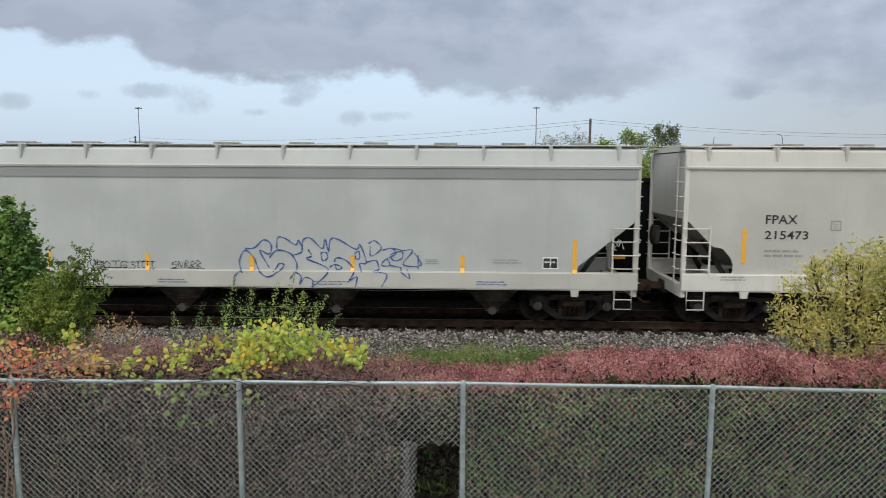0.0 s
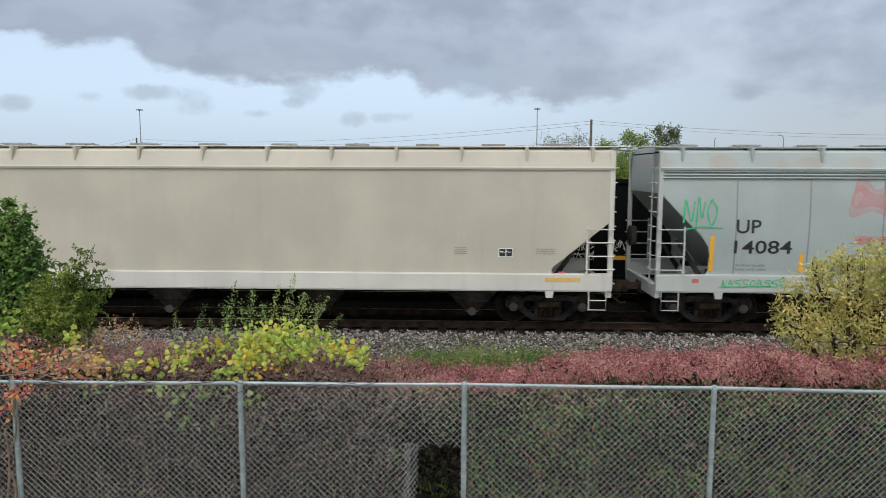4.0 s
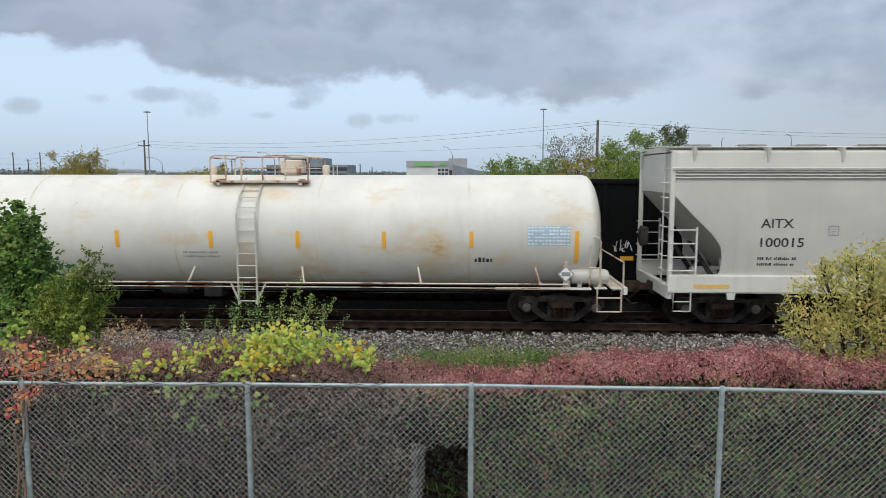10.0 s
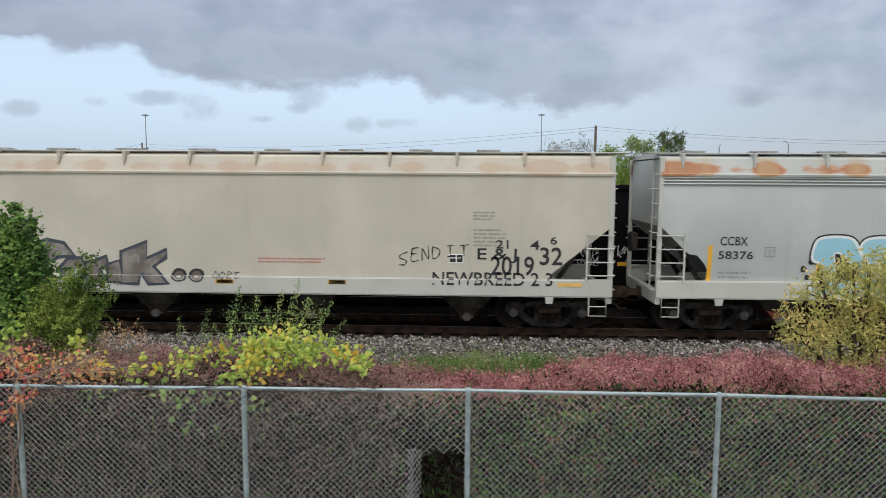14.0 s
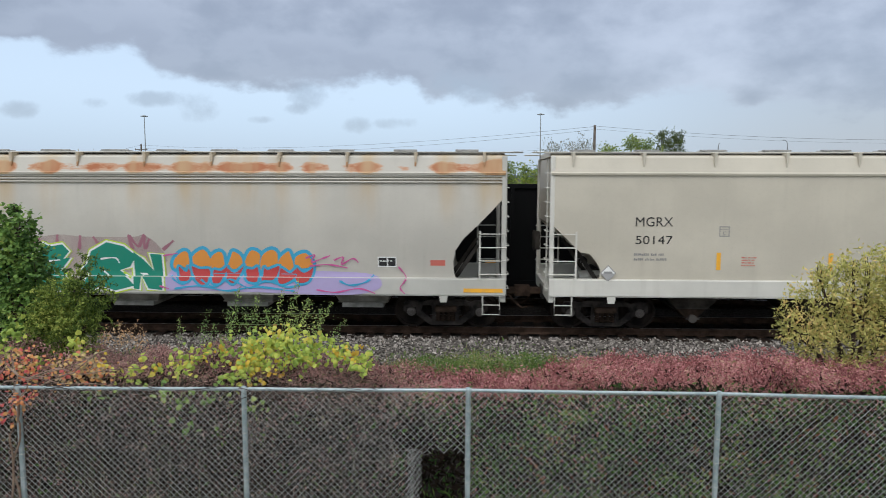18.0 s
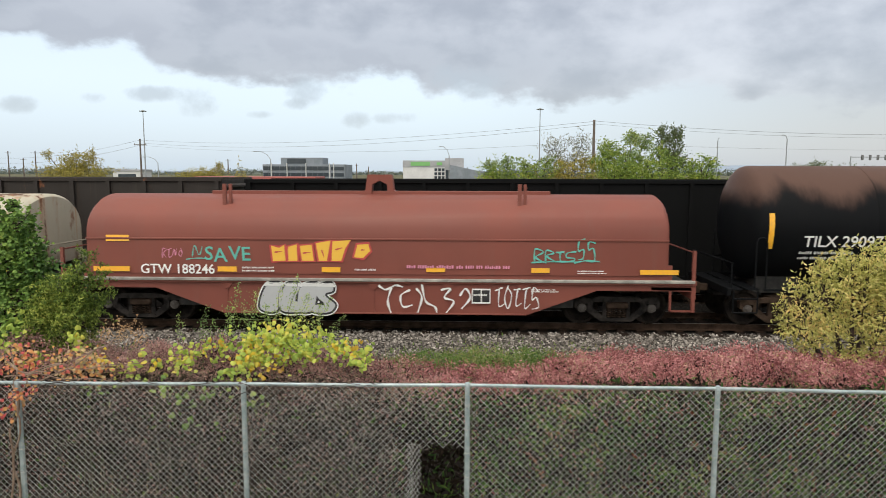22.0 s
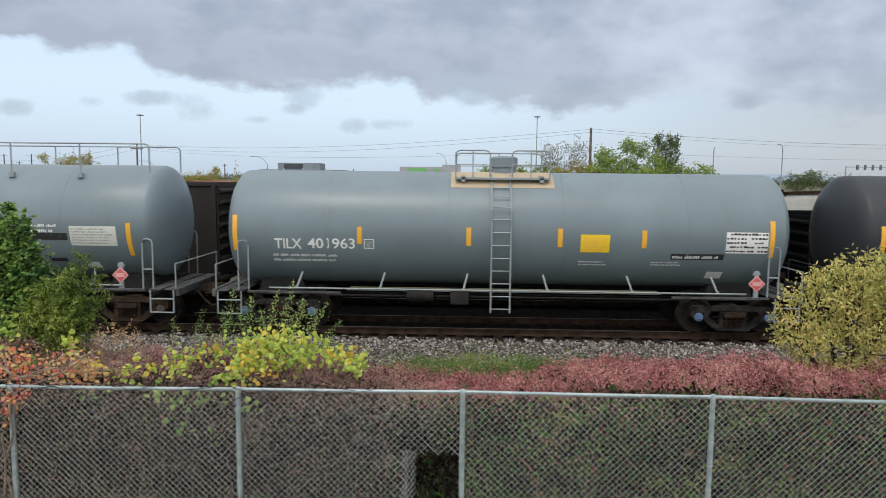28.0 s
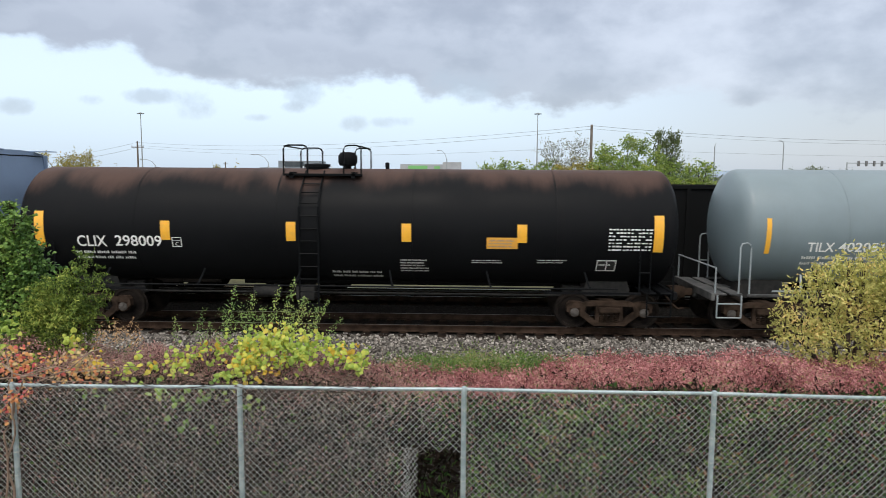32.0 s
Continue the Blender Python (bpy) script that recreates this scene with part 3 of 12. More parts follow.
def sprayed_lines(k, x, z, strokes, w, mat, scale=1.0, off=0.010, name="graffiti", smooth=True):
    """Each stroke of the nozzle is a part of its own."""
    for i, s in enumerate(strokes):
        v, f = [], []
        pts = [(x + a * scale, z + b * scale) for a, b in s]
        ribbon(curve_through(pts) if smooth else pts, w, v, f)
        on_car(k, name, v, f, mat, "sprayed graffiti", off + 0.0004 * (i % 3))


def tag(k, x0, z0, x1, z1, mat, seed, w=0.028, letters_=6, off=0.010):
    """A quick unreadable tag: strokes that loop and jab along a line."""
    r = random.Random(seed)
    n = letters_
    strokes = []
    W, Hh = (x1 - x0) / n, z1 - z0
    for i in range(n):
        x = x0 + W * i
        kind = r.randrange(5)
        j = lambda a: a + r.uniform(-0.12, 0.12)
        shape = [[(0.1, 0.1), (0.3, 0.95), (0.6, 0.2), (0.95, 0.9)], [(0.9, 0.85), (0.3, 0.9), (0.15, 0.5), (0.7, 0.45), (0.8, 0.1), (0.1, 0.05)],
                 [(0.2, 0.0), (0.25, 1.0), (0.85, 0.75), (0.3, 0.5), (0.95, 0.0)], [(0.5, 0.95), (0.1, 0.5), (0.5, 0.05), (0.9, 0.5), (0.5, 0.95)],
                 [(0.05, 0.9), (0.9, 0.95), (0.5, 0.9), (0.45, 0.05), (1.05, 0.15)]][kind]
        strokes.append([(x + j(a) * W, z0 + j(b) * Hh) for a, b in shape])
    if r.random() < 0.6:
        strokes.append([(x0 - 0.2 * W, z0 - 0.05 * Hh), ((x0 + x1) / 2, z0 + 0.05 * Hh), (x1 + 0.4 * W, z0 + 0.02 * Hh)])
    sprayed_lines(k, 0, 0, strokes, w, mat, 1.0, off)


def blob(cx, cz, rx, rz, seed, n=26, wob=0.16):
    r = random.Random(seed)
    ph = [r.uniform(0, 6.28) for _ in range(3)]
    v = [(cx, cz)]
    for i in range(n):
        q = 2 * math.pi * i / n
        d = 1 + wob * (math.sin(3 * q + ph[0]) * 0.6 + math.sin(5 * q + ph[1]) * 0.4)
        v.append((cx + rx * d * math.cos(q), cz + rz * d * math.sin(q)))
    return v, [(0, 1 + i, 1 + (i + 1) % n) for i in range(n)]


def patch(k, cx, cz, rx, rz, mat, seed, off=0.010, wob=0.16, name="graffiti"):
    v, f = blob(cx, cz, rx, rz, seed, 26, wob)
    return on_car(k, name, v, f, mat, "sprayed graffiti", off)


def fat_letters(k, text, x, z, high, wide, layers, name="graffiti", jig=0.0):
    """Swollen graffiti letters, each in stacked outlines: (material, swell) from the back to the front."""
    base = [glyphs(ch)[0] for ch in text]
    nat = [max(0.36, max(p[0] for p in v) - min(p[0] for p in v)) if v else 0.3 for v in base]
    x_at = x
    for i, (ch, v0) in enumerate(zip(text, base)):
        w = wide * nat[i] / sum(nat)
        if v0:
            r = random.Random(ord(ch) + i * 3 + k)
            dz = r.uniform(-jig, jig)
            lean = r.uniform(-0.03, 0.03) if jig else 0
            x0, x1 = min(p[0] for p in v0), max(p[0] for p in v0)
            z0, z1 = min(p[1] for p in v0), max(p[1] for p in v0)
            ww = w * 0.88 * min(1.0, (x1 - x0) / nat[i])
            for j, (mat, swell) in enumerate(layers):
                v, f = glyphs(ch, swell)
                pts = [(x_at + w * 0.06 + (a - x0) / max(0.05, x1 - x0) * ww + lean * (b - z0), z + dz + (b - z0) / (z1 - z0) * high) for a, b in v]
                on_car(k, name, pts, f, mat, "sprayed graffiti letters", 0.009 + 0.003 * j + 0.0004 * (i % 2))
        x_at += w


def swollen(pts, d):
    """A closed outline moved outwards by d."""
    n = len(pts)
    area = sum(pts[i][0] * pts[(i + 1) % n][1] - pts[(i + 1) % n][0] * pts[i][1] for i in range(n))
    side = 1 if area > 0 else -1
    out = []
    for i in range(n):
        (ax, az), (bx, bz) = pts[i - 1], pts[(i + 1) % n]
        q = math.hypot(bx - ax, bz - az) or 1.0
        out.append((pts[i][0] + side * d * (bz - az) / q, pts[i][1] - side * d * (bx - ax) / q))
    return out


def piece(k, outlines, layers, off=0.009, smooth=True):
    """Filled sprayed shapes that follow the car's side, in coats from the back to the front: (material, swell)."""
    face = skin(TRAIN[k][2])
    for j, (mat, swell) in enumerate(layers):
        for n, pts in enumerate(outlines):
            if smooth:
                m = len(pts)
                pts = curve_through([pts[i % m] for i in range(-1, m + 2)], 4)[4:4 * (m + 1)]
            pts = swollen(pts, swell) if swell else pts
            bm = bmesh.new()
            bm.faces.new([bm.verts.new((x, 0, z)) for x, z in pts]).normal_update()
            bmesh.ops.triangulate(bm, faces=bm.faces)
            low, high = min(v.co.z for v in bm.verts), max(v.co.z for v in bm.verts)
            for z in [1.399, 1.401] + [low + 0.12 * i for i in range(1, int((high - low) / 0.12) + 1)]:
                bmesh.ops.bisect_plane(bm, geom=bm.verts[:] + bm.edges[:] + bm.faces[:], plane_co=(0, 0, z), plane_no=(0, 0, 1))
            for v in bm.verts:
                v.co.y = face(v.co.z) - off - 0.003 * j - 0.0005 * (n % 3)
            me = bpy.data.meshes.new("graffiti")
            bm.to_mesh(me)
            bm.free()
            me.materials.append(None)
            part("graffiti", me, mat, TRAIN[k][0], "sprayed graffiti")


STROKES = {
    "F": [[(0.0, 0.05), (0.18, 0.22), (0.32, 0.50), (0.42, 0.78), (0.30, 0.98), (0.55, 0.80), (0.90, 0.88)], [(0.35, 0.66), (0.95, 0.68)], [(0.32, 0.40), (0.78, 0.42)]],
    "E": [[(0.22, 0.98), (0.32, 0.82), (0.62, 0.88), (0.86, 0.72)], [(0.15, 0.66), (0.92, 0.67)], [(0.10, 0.38), (0.75, 0.40)], [(0.28, 0.72), (0.12, 0.40), (0.06, 0.08), (0.45, 0.04), (0.92, 0.08)]],
    "R": [[(0.30, 0.98), (0.40, 0.84), (0.75, 0.88), (0.95, 0.64), (0.72, 0.44), (0.35, 0.40)], [(0.08, 0.66), (0.60, 0.68)], [(0.34, 0.68), (0.22, 0.35), (0.05, 0.06)], [(0.55, 0.40), (0.75, 0.18), (0.98, 0.05)]],
    "N": [[(0.02, 0.04), (0.10, 0.72)], [(0.08, 0.74), (0.40, 0.40), (0.72, 0.08)], [(0.74, 0.06), (0.86, 0.50), (0.88, 0.80)]],
    "D": [[(0.15, 0.05), (0.18, 0.92)], [(0.12, 0.92), (0.60, 0.88), (0.88, 0.52), (0.62, 0.12), (0.10, 0.06)]],
    "B": [[(0.16, 0.05), (0.18, 0.94)], [(0.14, 0.94), (0.66, 0.90), (0.74, 0.68), (0.24, 0.54)], [(0.24, 0.54), (0.80, 0.46), (0.86, 0.18), (0.12, 0.06)]],
    "O": [[(0.50, 0.94), (0.14, 0.72), (0.12, 0.28), (0.50, 0.06), (0.88, 0.28), (0.86, 0.72), (0.50, 0.94)]],
    "S": [[(0.88, 0.82), (0.52, 0.95), (0.16, 0.76), (0.42, 0.54), (0.82, 0.36), (0.60, 0.08), (0.10, 0.12)]],
    "K": [[(0.16, 0.04), (0.20, 0.96)], [(0.86, 0.94), (0.30, 0.50), (0.92, 0.04)]]}


def wild(k, x0, z0, x1, z1, word, layers):
    """Hand-sprayed letters drawn with a broad nozzle: wide back strokes first, then narrower ones."""
    n = len(word)
    w, h = (x1 - x0) / n, z1 - z0
    for j, (mat, wide) in enumerate(layers):
        for i, ch in enumerate(word):
            strokes = [[(x0 + w * (i + a * 0.92 + 0.04), z0 + h * b) for a, b in s] for s in STROKES[ch]]
            sprayed_lines(k, 0, 0, strokes, wide, mat, 1.0, 0.009 + 0.004 * j + 0.0006 * (i % 2))


def soft_lines(k, strokes, w, mat, layers=2, off=0.009):
    """Spray whose edges fade: faint coats, each narrower than the one below."""
    for i in range(layers):
        sprayed_lines(k, 0, 0, strokes, w * (1 - i * 0.45), mat, 1.0, off + 0.002 * i)


def spray(name, colour, rough=0.5):
    return plain(name, colour, rough, 0, 0.06)


SP_BLUE = spray("spray_blue", (0.035, 0.10, 0.30))
SP_SKY = spray("spray_light_blue", (0.30, 0.55, 0.66))
SP_BLACK = spray("spray_black", (0.015, 0.016, 0.02))
SP_WHITE = spray("spray_white", (0.72, 0.74, 0.74))
SP_SILVER = spray("spray_silver", (0.42, 0.44, 0.46))
SP_GREY = spray("spray_grey", (0.20, 0.22, 0.25))
SP_GREEN = spray("spray_green", (0.01, 0.22, 0.15))
SP_LIME = spray("spray_lime", (0.45, 0.62, 0.05))
SP_PURPLE = spray("spray_violet", (0.28, 0.25, 0.55))
SP_PINK = spray("spray_pink", (0.62, 0.24, 0.36))
SP_LILAC = spray("spray_lilac", (0.42, 0.36, 0.60))
SP_RED = spray("spray_red", (0.48, 0.06, 0.06))
SP_ORANGE = spray("spray_orange", (0.70, 0.28, 0.05))
SP_TEAL = spray("spray_teal", (0.10, 0.42, 0.36))
SP_BROWN = spray("spray_brown", (0.13, 0.10, 0.085))
SP_CYAN = spray("spray_cyan", (0.05, 0.36, 0.58))


def thin_spray(name, colour, cover):
    """Faded spray through which the paint shows in patches."""
    m = spray(name, colour)
    tree = m.node_tree
    bsdf = tree.nodes["Principled BSDF"]
    n = noise_tex(tree, 2.2, 5)
    tree.links.new(span(tree, n, 0.25, 0.75, cover * 0.55, min(1.0, cover * 1.3)), bsdf.inputs["Alpha"])
    return m


SP_PALE_BLUE = thin_spray("spray_pale_blue", (0.40, 0.45, 0.50), 0.8)
SP_SLATE = spray("spray_slate", (0.10, 0.13, 0.155))
SP_FADED_LILAC = thin_spray("spray_faded_lilac", (0.40, 0.38, 0.52), 0.35)
SP_PALE = spray("spray_pale_grey", (0.55, 0.56, 0.56))
SP_DULL = spray("spray_dull_grey", (0.36, 0.36, 0.37))
SP_NAVY = spray("spray_navy", (0.035, 0.045, 0.065))
SP_UMBER = dull("spray_umber", (0.12, 0.10, 0.09), (0.26, 0.235, 0.21), 2.5, 0.6, 0, 0.0)
SP_MAROON = spray("spray_maroon", (0.30, 0.13, 0.17))
SP_MAGENTA = spray("spray_magenta", (0.55, 0.10, 0.30))
SP_MAROON_MIST = thin_spray("spray_maroon_mist", (0.40, 0.20, 0.24), 0.30)
SP_SILVER_THIN = thin_spray("spray_thin_silver", (0.50, 0.47, 0.44), 0.5)
SP_FADED_SKY = thin_spray("spray_faded_outline", (0.12, 0.25, 0.42), 0.75)
SP_FADED_WHITE = thin_spray("spray_faded_white", (0.66, 0.70, 0.72), 0.5)
SP_MIST = thin_spray("spray_red_mist", (0.78, 0.30, 0.30), 0.24)
SP_MIST_STRONG = thin_spray("spray_red_line", (0.78, 0.24, 0.24), 0.36)
# ---- rolling stock ----
WHEEL_R = 0.457


def wheel_mesh():
    s = Shape()
    for k in (-1, 1):
        prof = [(0.09, 0.66), (0.42, 0.665), (0.487, 0.675), (0.490, 0.700), (0.462, 0.712), (0.457, 0.81), (0.450, 0.818), (0.395, 0.812), (0.375, 0.772),
                (0.20, 0.760), (0.165, 0.83), (0.09, 0.835)]
        s.turned([(r, k * y) for r, y in prof], 28)
    s.turned([(0.085, -1.05), (0.085, 1.05)], 12)
    for k in (-1, 1):
        for j in range(3):
            q = 2 * math.pi * j / 3
            s.box((0.25 * math.cos(q) - 0.03, min(k * 0.762, k * 0.785), 0.25 * math.sin(q) - 0.03), (0.25 * math.cos(q) + 0.03, max(k * 0.762, k * 0.785), 0.25 * math.sin(q) + 0.03))
    return s.mesh("wheelset")


def cap_mesh():
    s = Shape()
    s.turned([(0.115, -1.02), (0.125, -1.06), (0.10, -1.10), (0.05, -1.115), (0.045, -1.13), (0.001, -1.132)], 16)
    for j in range(3):
        q = 2 * math.pi * j / 3 + 0.3
        s.turned([(0.022, -1.10), (0.020, -1.130), (0.001, -1.131)], 6, "y", (0.075 * math.cos(q), 0, 0.075 * math.sin(q)))
    return s.mesh("bearing_cap")


def frame_mesh():
    """A cast side frame in x and z about the truck's centre; near face at y = 0, thickness towards +y."""
    s = Shape()
    y0, y1 = -0.07, 0.07
    s.prism([(-0.62, 0.62), (0.62, 0.62), (0.66, 0.70), (0.45, 0.755), (-0.45, 0.755), (-0.66, 0.70)], y0, y1)
    for k in (-1, 1):
        s.prism([(k * x, z) for x, z in [(0.60, 0.62), (0.66, 0.70), (0.76, 0.735), (1.02, 0.735), (1.09, 0.66), (1.09, 0.47), (1.02, 0.45), (1.02, 0.575), (0.76, 0.575), (0.75, 0.37), (0.66, 0.37)]], y0 - 0.02, y1 + 0.02)
        s.prism([(k * x, z) for x, z in [(0.76, 0.37), (0.66, 0.50), (0.34, 0.24), (0.30, 0.12), (0.40, 0.11)]], y0 + 0.01, y1 - 0.01)
        s.prism([(k * x, z) for x, z in [(0.25, 0.16), (0.36, 0.22), (0.34, 0.64), (0.27, 0.64)]], y0 + 0.015, y1 - 0.015)
        s.turned([(0.135, -0.075), (0.14, 0.075)], 14, "y", (k * 0.889, 0, WHEEL_R))
    s.prism([(-0.40, 0.11), (0.40, 0.11), (0.36, 0.20), (-0.36, 0.20)], y0 - 0.01, y1 + 0.01)
    return s.mesh("side_frame")


def spring_mesh():
    s = Shape()
    for x in (-0.19, -0.065, 0.065, 0.19):
        for y in (-0.06, 0.06):
            turns = 5
            path = [(x + 0.045 * math.cos(q), y + 0.045 * math.sin(q), 0.205 + 0.25 * i / (turns * 8)) for i, q in ((i, 2 * math.pi * i / 8) for i in range(turns * 8 + 1))]
            s.tube(path, 0.013, 4)
    s.box((-0.28, -0.14, 0.46), (0.28, 0.14, 0.60), 0.02)
    return s.mesh("spring_nest")


WHEELSETS = []


def running_gear(car, centres, u, frame_mat=None, cap=None):
    frame_mat, cap = frame_mat or STEEL_DARK, cap or CAP_GREY
    bol = kept("bolster", lambda: Shape().box((-0.22, -0.95, 0.52), (0.22, 0.95, 0.74), 0.03).turned([(0.2, 0.74), (0.2, 0.86)], 14, "z").mesh("bolster"))
    for c in centres:
        part("bolster", bol, frame_mat, car, "", (c, 0, 0))
        for k in (-1, 1):
            f = part("side_frame", kept("side_frame", frame_mesh), frame_mat, car, "cast steel truck side frame", (c, k * 1.0, 0))
            part("spring_nest", kept("springs", spring_mesh), STEEL_RUSTY, f)
        for k in (-1, 1):
            w = part("wheelset", kept("wheelset", wheel_mesh), WHEEL_TREAD, car, "steel wheels on one axle", (c + k * 0.889, 0, WHEEL_R))
            part("bearing_cap", kept("cap", cap_mesh), cap, w, "round bearing cap with three bolts")
            WHEELSETS.append((w, c + k * 0.889, u))


def coupler_mesh():
    s = Shape()
    s.box((-0.55, -0.09, -0.09), (-0.10, 0.09, 0.09), 0.02)
    s.prism([(-0.12, -0.14), (0.10, -0.14), (0.14, -0.05), (0.14, 0.14), (-0.12, 0.14)], -0.16, -0.02)
    s.prism([(-0.12, -0.14), (0.02, -0.14), (0.02, 0.14), (-0.12, 0.14)], -0.02, 0.15)
    s.tube([(-0.3, -0.35, -0.05), (-0.15, -0.35, -0.25), (0.05, -0.34, -0.42), (0.2, -0.3, -0.40)], 0.03)
    return s.mesh("coupler")


def draft_gear(car, length, mat, inner=2.2):
    sill = kept(("draft", inner), lambda: Shape().box((-inner, -0.24, -0.20), (0, 0.24, 0.14), 0.02).mesh("draft_sill"))
    for k in (-1, 1):
        turn = (0, 0, 0 if k > 0 else math.pi)
        part("draft_sill", sill, mat, car, "", (k * (length / 2 - 0.50), 0, 0.88), turn)
        part("coupler", kept("coupler", coupler_mesh), STEEL_RUSTY, car, "rusty knuckle coupler with air hose", (k * (length / 2 - 0.08), 0, 0.86), turn)


# how the side sheet is cut back over the trucks: (height, how far back from the end)
CUT_REAR = [(1.36, 1.14), (1.46, 1.21), (1.66, 1.22), (1.82, 1.14), (2.04, 0.95), (2.08, 0.72), (2.74, 0.04), (2.78, 0.0)]
CUT_FRONT = [(1.36, 1.36), (1.46, 1.46), (1.56, 1.44), (2.70, 0.04), (2.76, 0.0)]
CUT_CURVED = [(1.36, 1.16), (1.50, 1.24), (1.80, 1.27), (2.10, 1.22), (2.40, 1.02), (2.70, 0.70), (3.05, 0.36), (3.40, 0.03), (3.44, 0.0)]


def cut_at(cut, z):
    for (z0, c0), (z1, c1) in zip(cut, cut[1:]):
        if z0 <= z <= z1:
            return c0 + (c1 - c0) * (z - z0) / (z1 - z0)
    return 0.0


def sheet_mesh(half, rear, front, curved, top):
    """One side sheet: thin, cut back at both ends; the outside faces -y."""
    zs = sorted({z for z, _ in rear + front} | {1.36 + (top - 1.36) * i / 12 for i in range(13)})
    def y_at(z):
        return (-1.50 - 0.09 * math.sin(math.pi * max(0, min(1, (z - 1.3) / 2.8)))) if curved else -1.56
    def row(z, off):
        a, b = -half + cut_at(rear, z), half - cut_at(front, z)
        return [(a + (b - a) * i / 10, y_at(z) + off, z) for i in range(11)]
    s = Shape()
    rings = [row(z, 0) for z in zs] + [row(z, 0.022) for z in reversed(zs)]
    s.loft(rings, False)
    n = 11
    m = len(rings)
    for i in range(len(zs) - 1):
        a, b, c, d = i * n, (i + 1) * n, (m - 2 - i) * n, (m - 1 - i) * n
        s.f.append((a, d, c, b))
        s.f.append((a + n - 1, b + n - 1, c + n - 1, d + n - 1))
    return s.mesh("side_sheet", True, 30)


def seam_mesh(top, curved):
    s = Shape()
    zs = [1.42 + (top - 1.42) * i / 10 for i in range(11)]
    y = lambda z: (-1.50 - 0.09 * math.sin(math.pi * max(0, min(1, (z - 1.3) / 2.8)))) if curved else -1.56
    s.loft([[(-0.020, y(z) + 0.004, z), (-0.012, y(z) - 0.0045, z), (0.012, y(z) - 0.0045, z), (0.020, y(z) + 0.004, z)] for z in zs], False)
    return s.mesh("panel_seam", False)


def hopper(spec, u):
    """A covered hopper car; u places its centre along the train."""
    g = spec.get
    length, body, trim = spec["length"], spec["paint"], g("trim", spec["paint"])
    curved = g("curved", False)
    half = length / 2 - g("inset", 0.54)
    rounded = g("rounded", curved)
    rear, front = (CUT_CURVED, CUT_CURVED) if rounded else (CUT_REAR, CUT_FRONT)
    top = g("top", 4.03)
    car = thing("covered_hopper_car", spec["label"], "freight car", (0, TRACK, 0), "cars of the passing train")
    key = (round(half, 2), curved, rounded, top)
    for k in (-1, 1):
        part("side_sheet", kept(("sheet",) + key, lambda: sheet_mesh(half - 0.04, rear, front, curved, top)), body, car, "" if k < 0 else "", (0, 0, 0), (0, 0, 0 if k < 0 else math.pi))
    def hull():
        x, z, d = half - 0.05, 3.42 if rounded else 2.76, 2.30 if rounded else 2.42
        s = Shape().prism([(-x, top + 0.37), (-x, z), (-x + d, 1.06), (x - d, 1.06), (x, z), (x, top + 0.37)], -1.45, 1.45)
        return s.mesh("hopper_hull", False)
    part("hopper_hull", kept(("hull",) + key, hull), body, car, "sloped end sheets of the hopper")
    def sill():
        s = Shape()
        s.box((-half, -1.62, 0.98), (half, -1.54, 1.395), 0.012)
        s.box((-half, -1.60, 0.96), (half, -1.40, 0.985))
        s.box((-half, -1.60, 1.39), (half, -1.47, 1.41))
        return s.mesh("side_sill", False)
    for k in (-1, 1):
        part("side_sill", kept(("sill", round(half, 2)), sill), trim, car, "", (0, 0, g("lift", 0)), (0, 0, 0 if k < 0 else math.pi))
    def chord():
        s = Shape()
        prof = [(-1.50, top - 0.06), (-1.60, top - 0.05), (-1.61, top), (-1.58, top + 0.03), (-1.47, top + 0.38), (-1.42, top + 0.42), (-1.38, top + 0.42), (-1.46, top)]
        s.loft([[(x, y, z) for y, z in prof] for x in (-half + 0.02, half - 0.02)], True, True)
        return s.mesh("top_chord", False)
    for k in (-1, 1):
        part("top_chord", kept(("chord",) + key, chord), g("chord_paint", body), car, "sloped top edge with a ledge", (0, 0, 0), (0, 0, 0 if k < 0 else math.pi))
    if curved:
        ridge_ = kept(("eave_ridge", round(half, 2)), lambda: Shape().tube([(-half + 0.1, -1.565, 0), (half - 0.1, -1.565, 0)], 0.022, 6).mesh("eave_ridge"))
        for d in (0.08, 0.155, 0.23):
            part("eave_ridge", ridge_, body, car, "", (0, 0, top - d))
    # the shaded recess below the eaves, put on as a darker grey strip
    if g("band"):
        part("shade_band", kept(("band",) + key, lambda: Shape().box((-half + 0.06, -1.583, top - 0.30), (half - 0.06, -1.57, top - 0.06)).mesh("shade_band", False)), g("band"), car, "darker grey band for the shaded recess under the eaves")
    def roof():
        s = Shape()
        prof = [(1.40 * math.cos(math.pi * i / 8), top + 0.40 + 0.14 * math.sin(math.pi * i / 8)) for i in range(9)]
        s.loft([[(x, y, z) for y, z in prof] for x in (-half + 0.03, half - 0.03)], True, True)
        return s.mesh("roof")
    part("roof", kept(("roof",) + key, roof), body, car)
    def board():
        s = Shape()
        s.box((-length / 2 + g("inset", 0.54) - 0.42, -1.36, top + 0.505), (length / 2 - g("inset", 0.54) + 0.42, -0.96, top + 0.53), 0.006)
        return s.mesh("running_board", False)
    for k in (-1, 1):
        part("running_board", kept(("board",) + key, board), g("board", trim), car, "steel roof walkway", (0, 0, 0), (0, 0, 0 if k < 0 else math.pi))
    bracket = kept(("bracket", top), lambda: Shape().prism([(-0.035, top + 0.505), (0.05, top + 0.505), (0.015, top + 0.16), (-0.02, top + 0.16)], -1.56, -1.30).mesh("bracket", False))
    n = round(2 * half / 1.62)
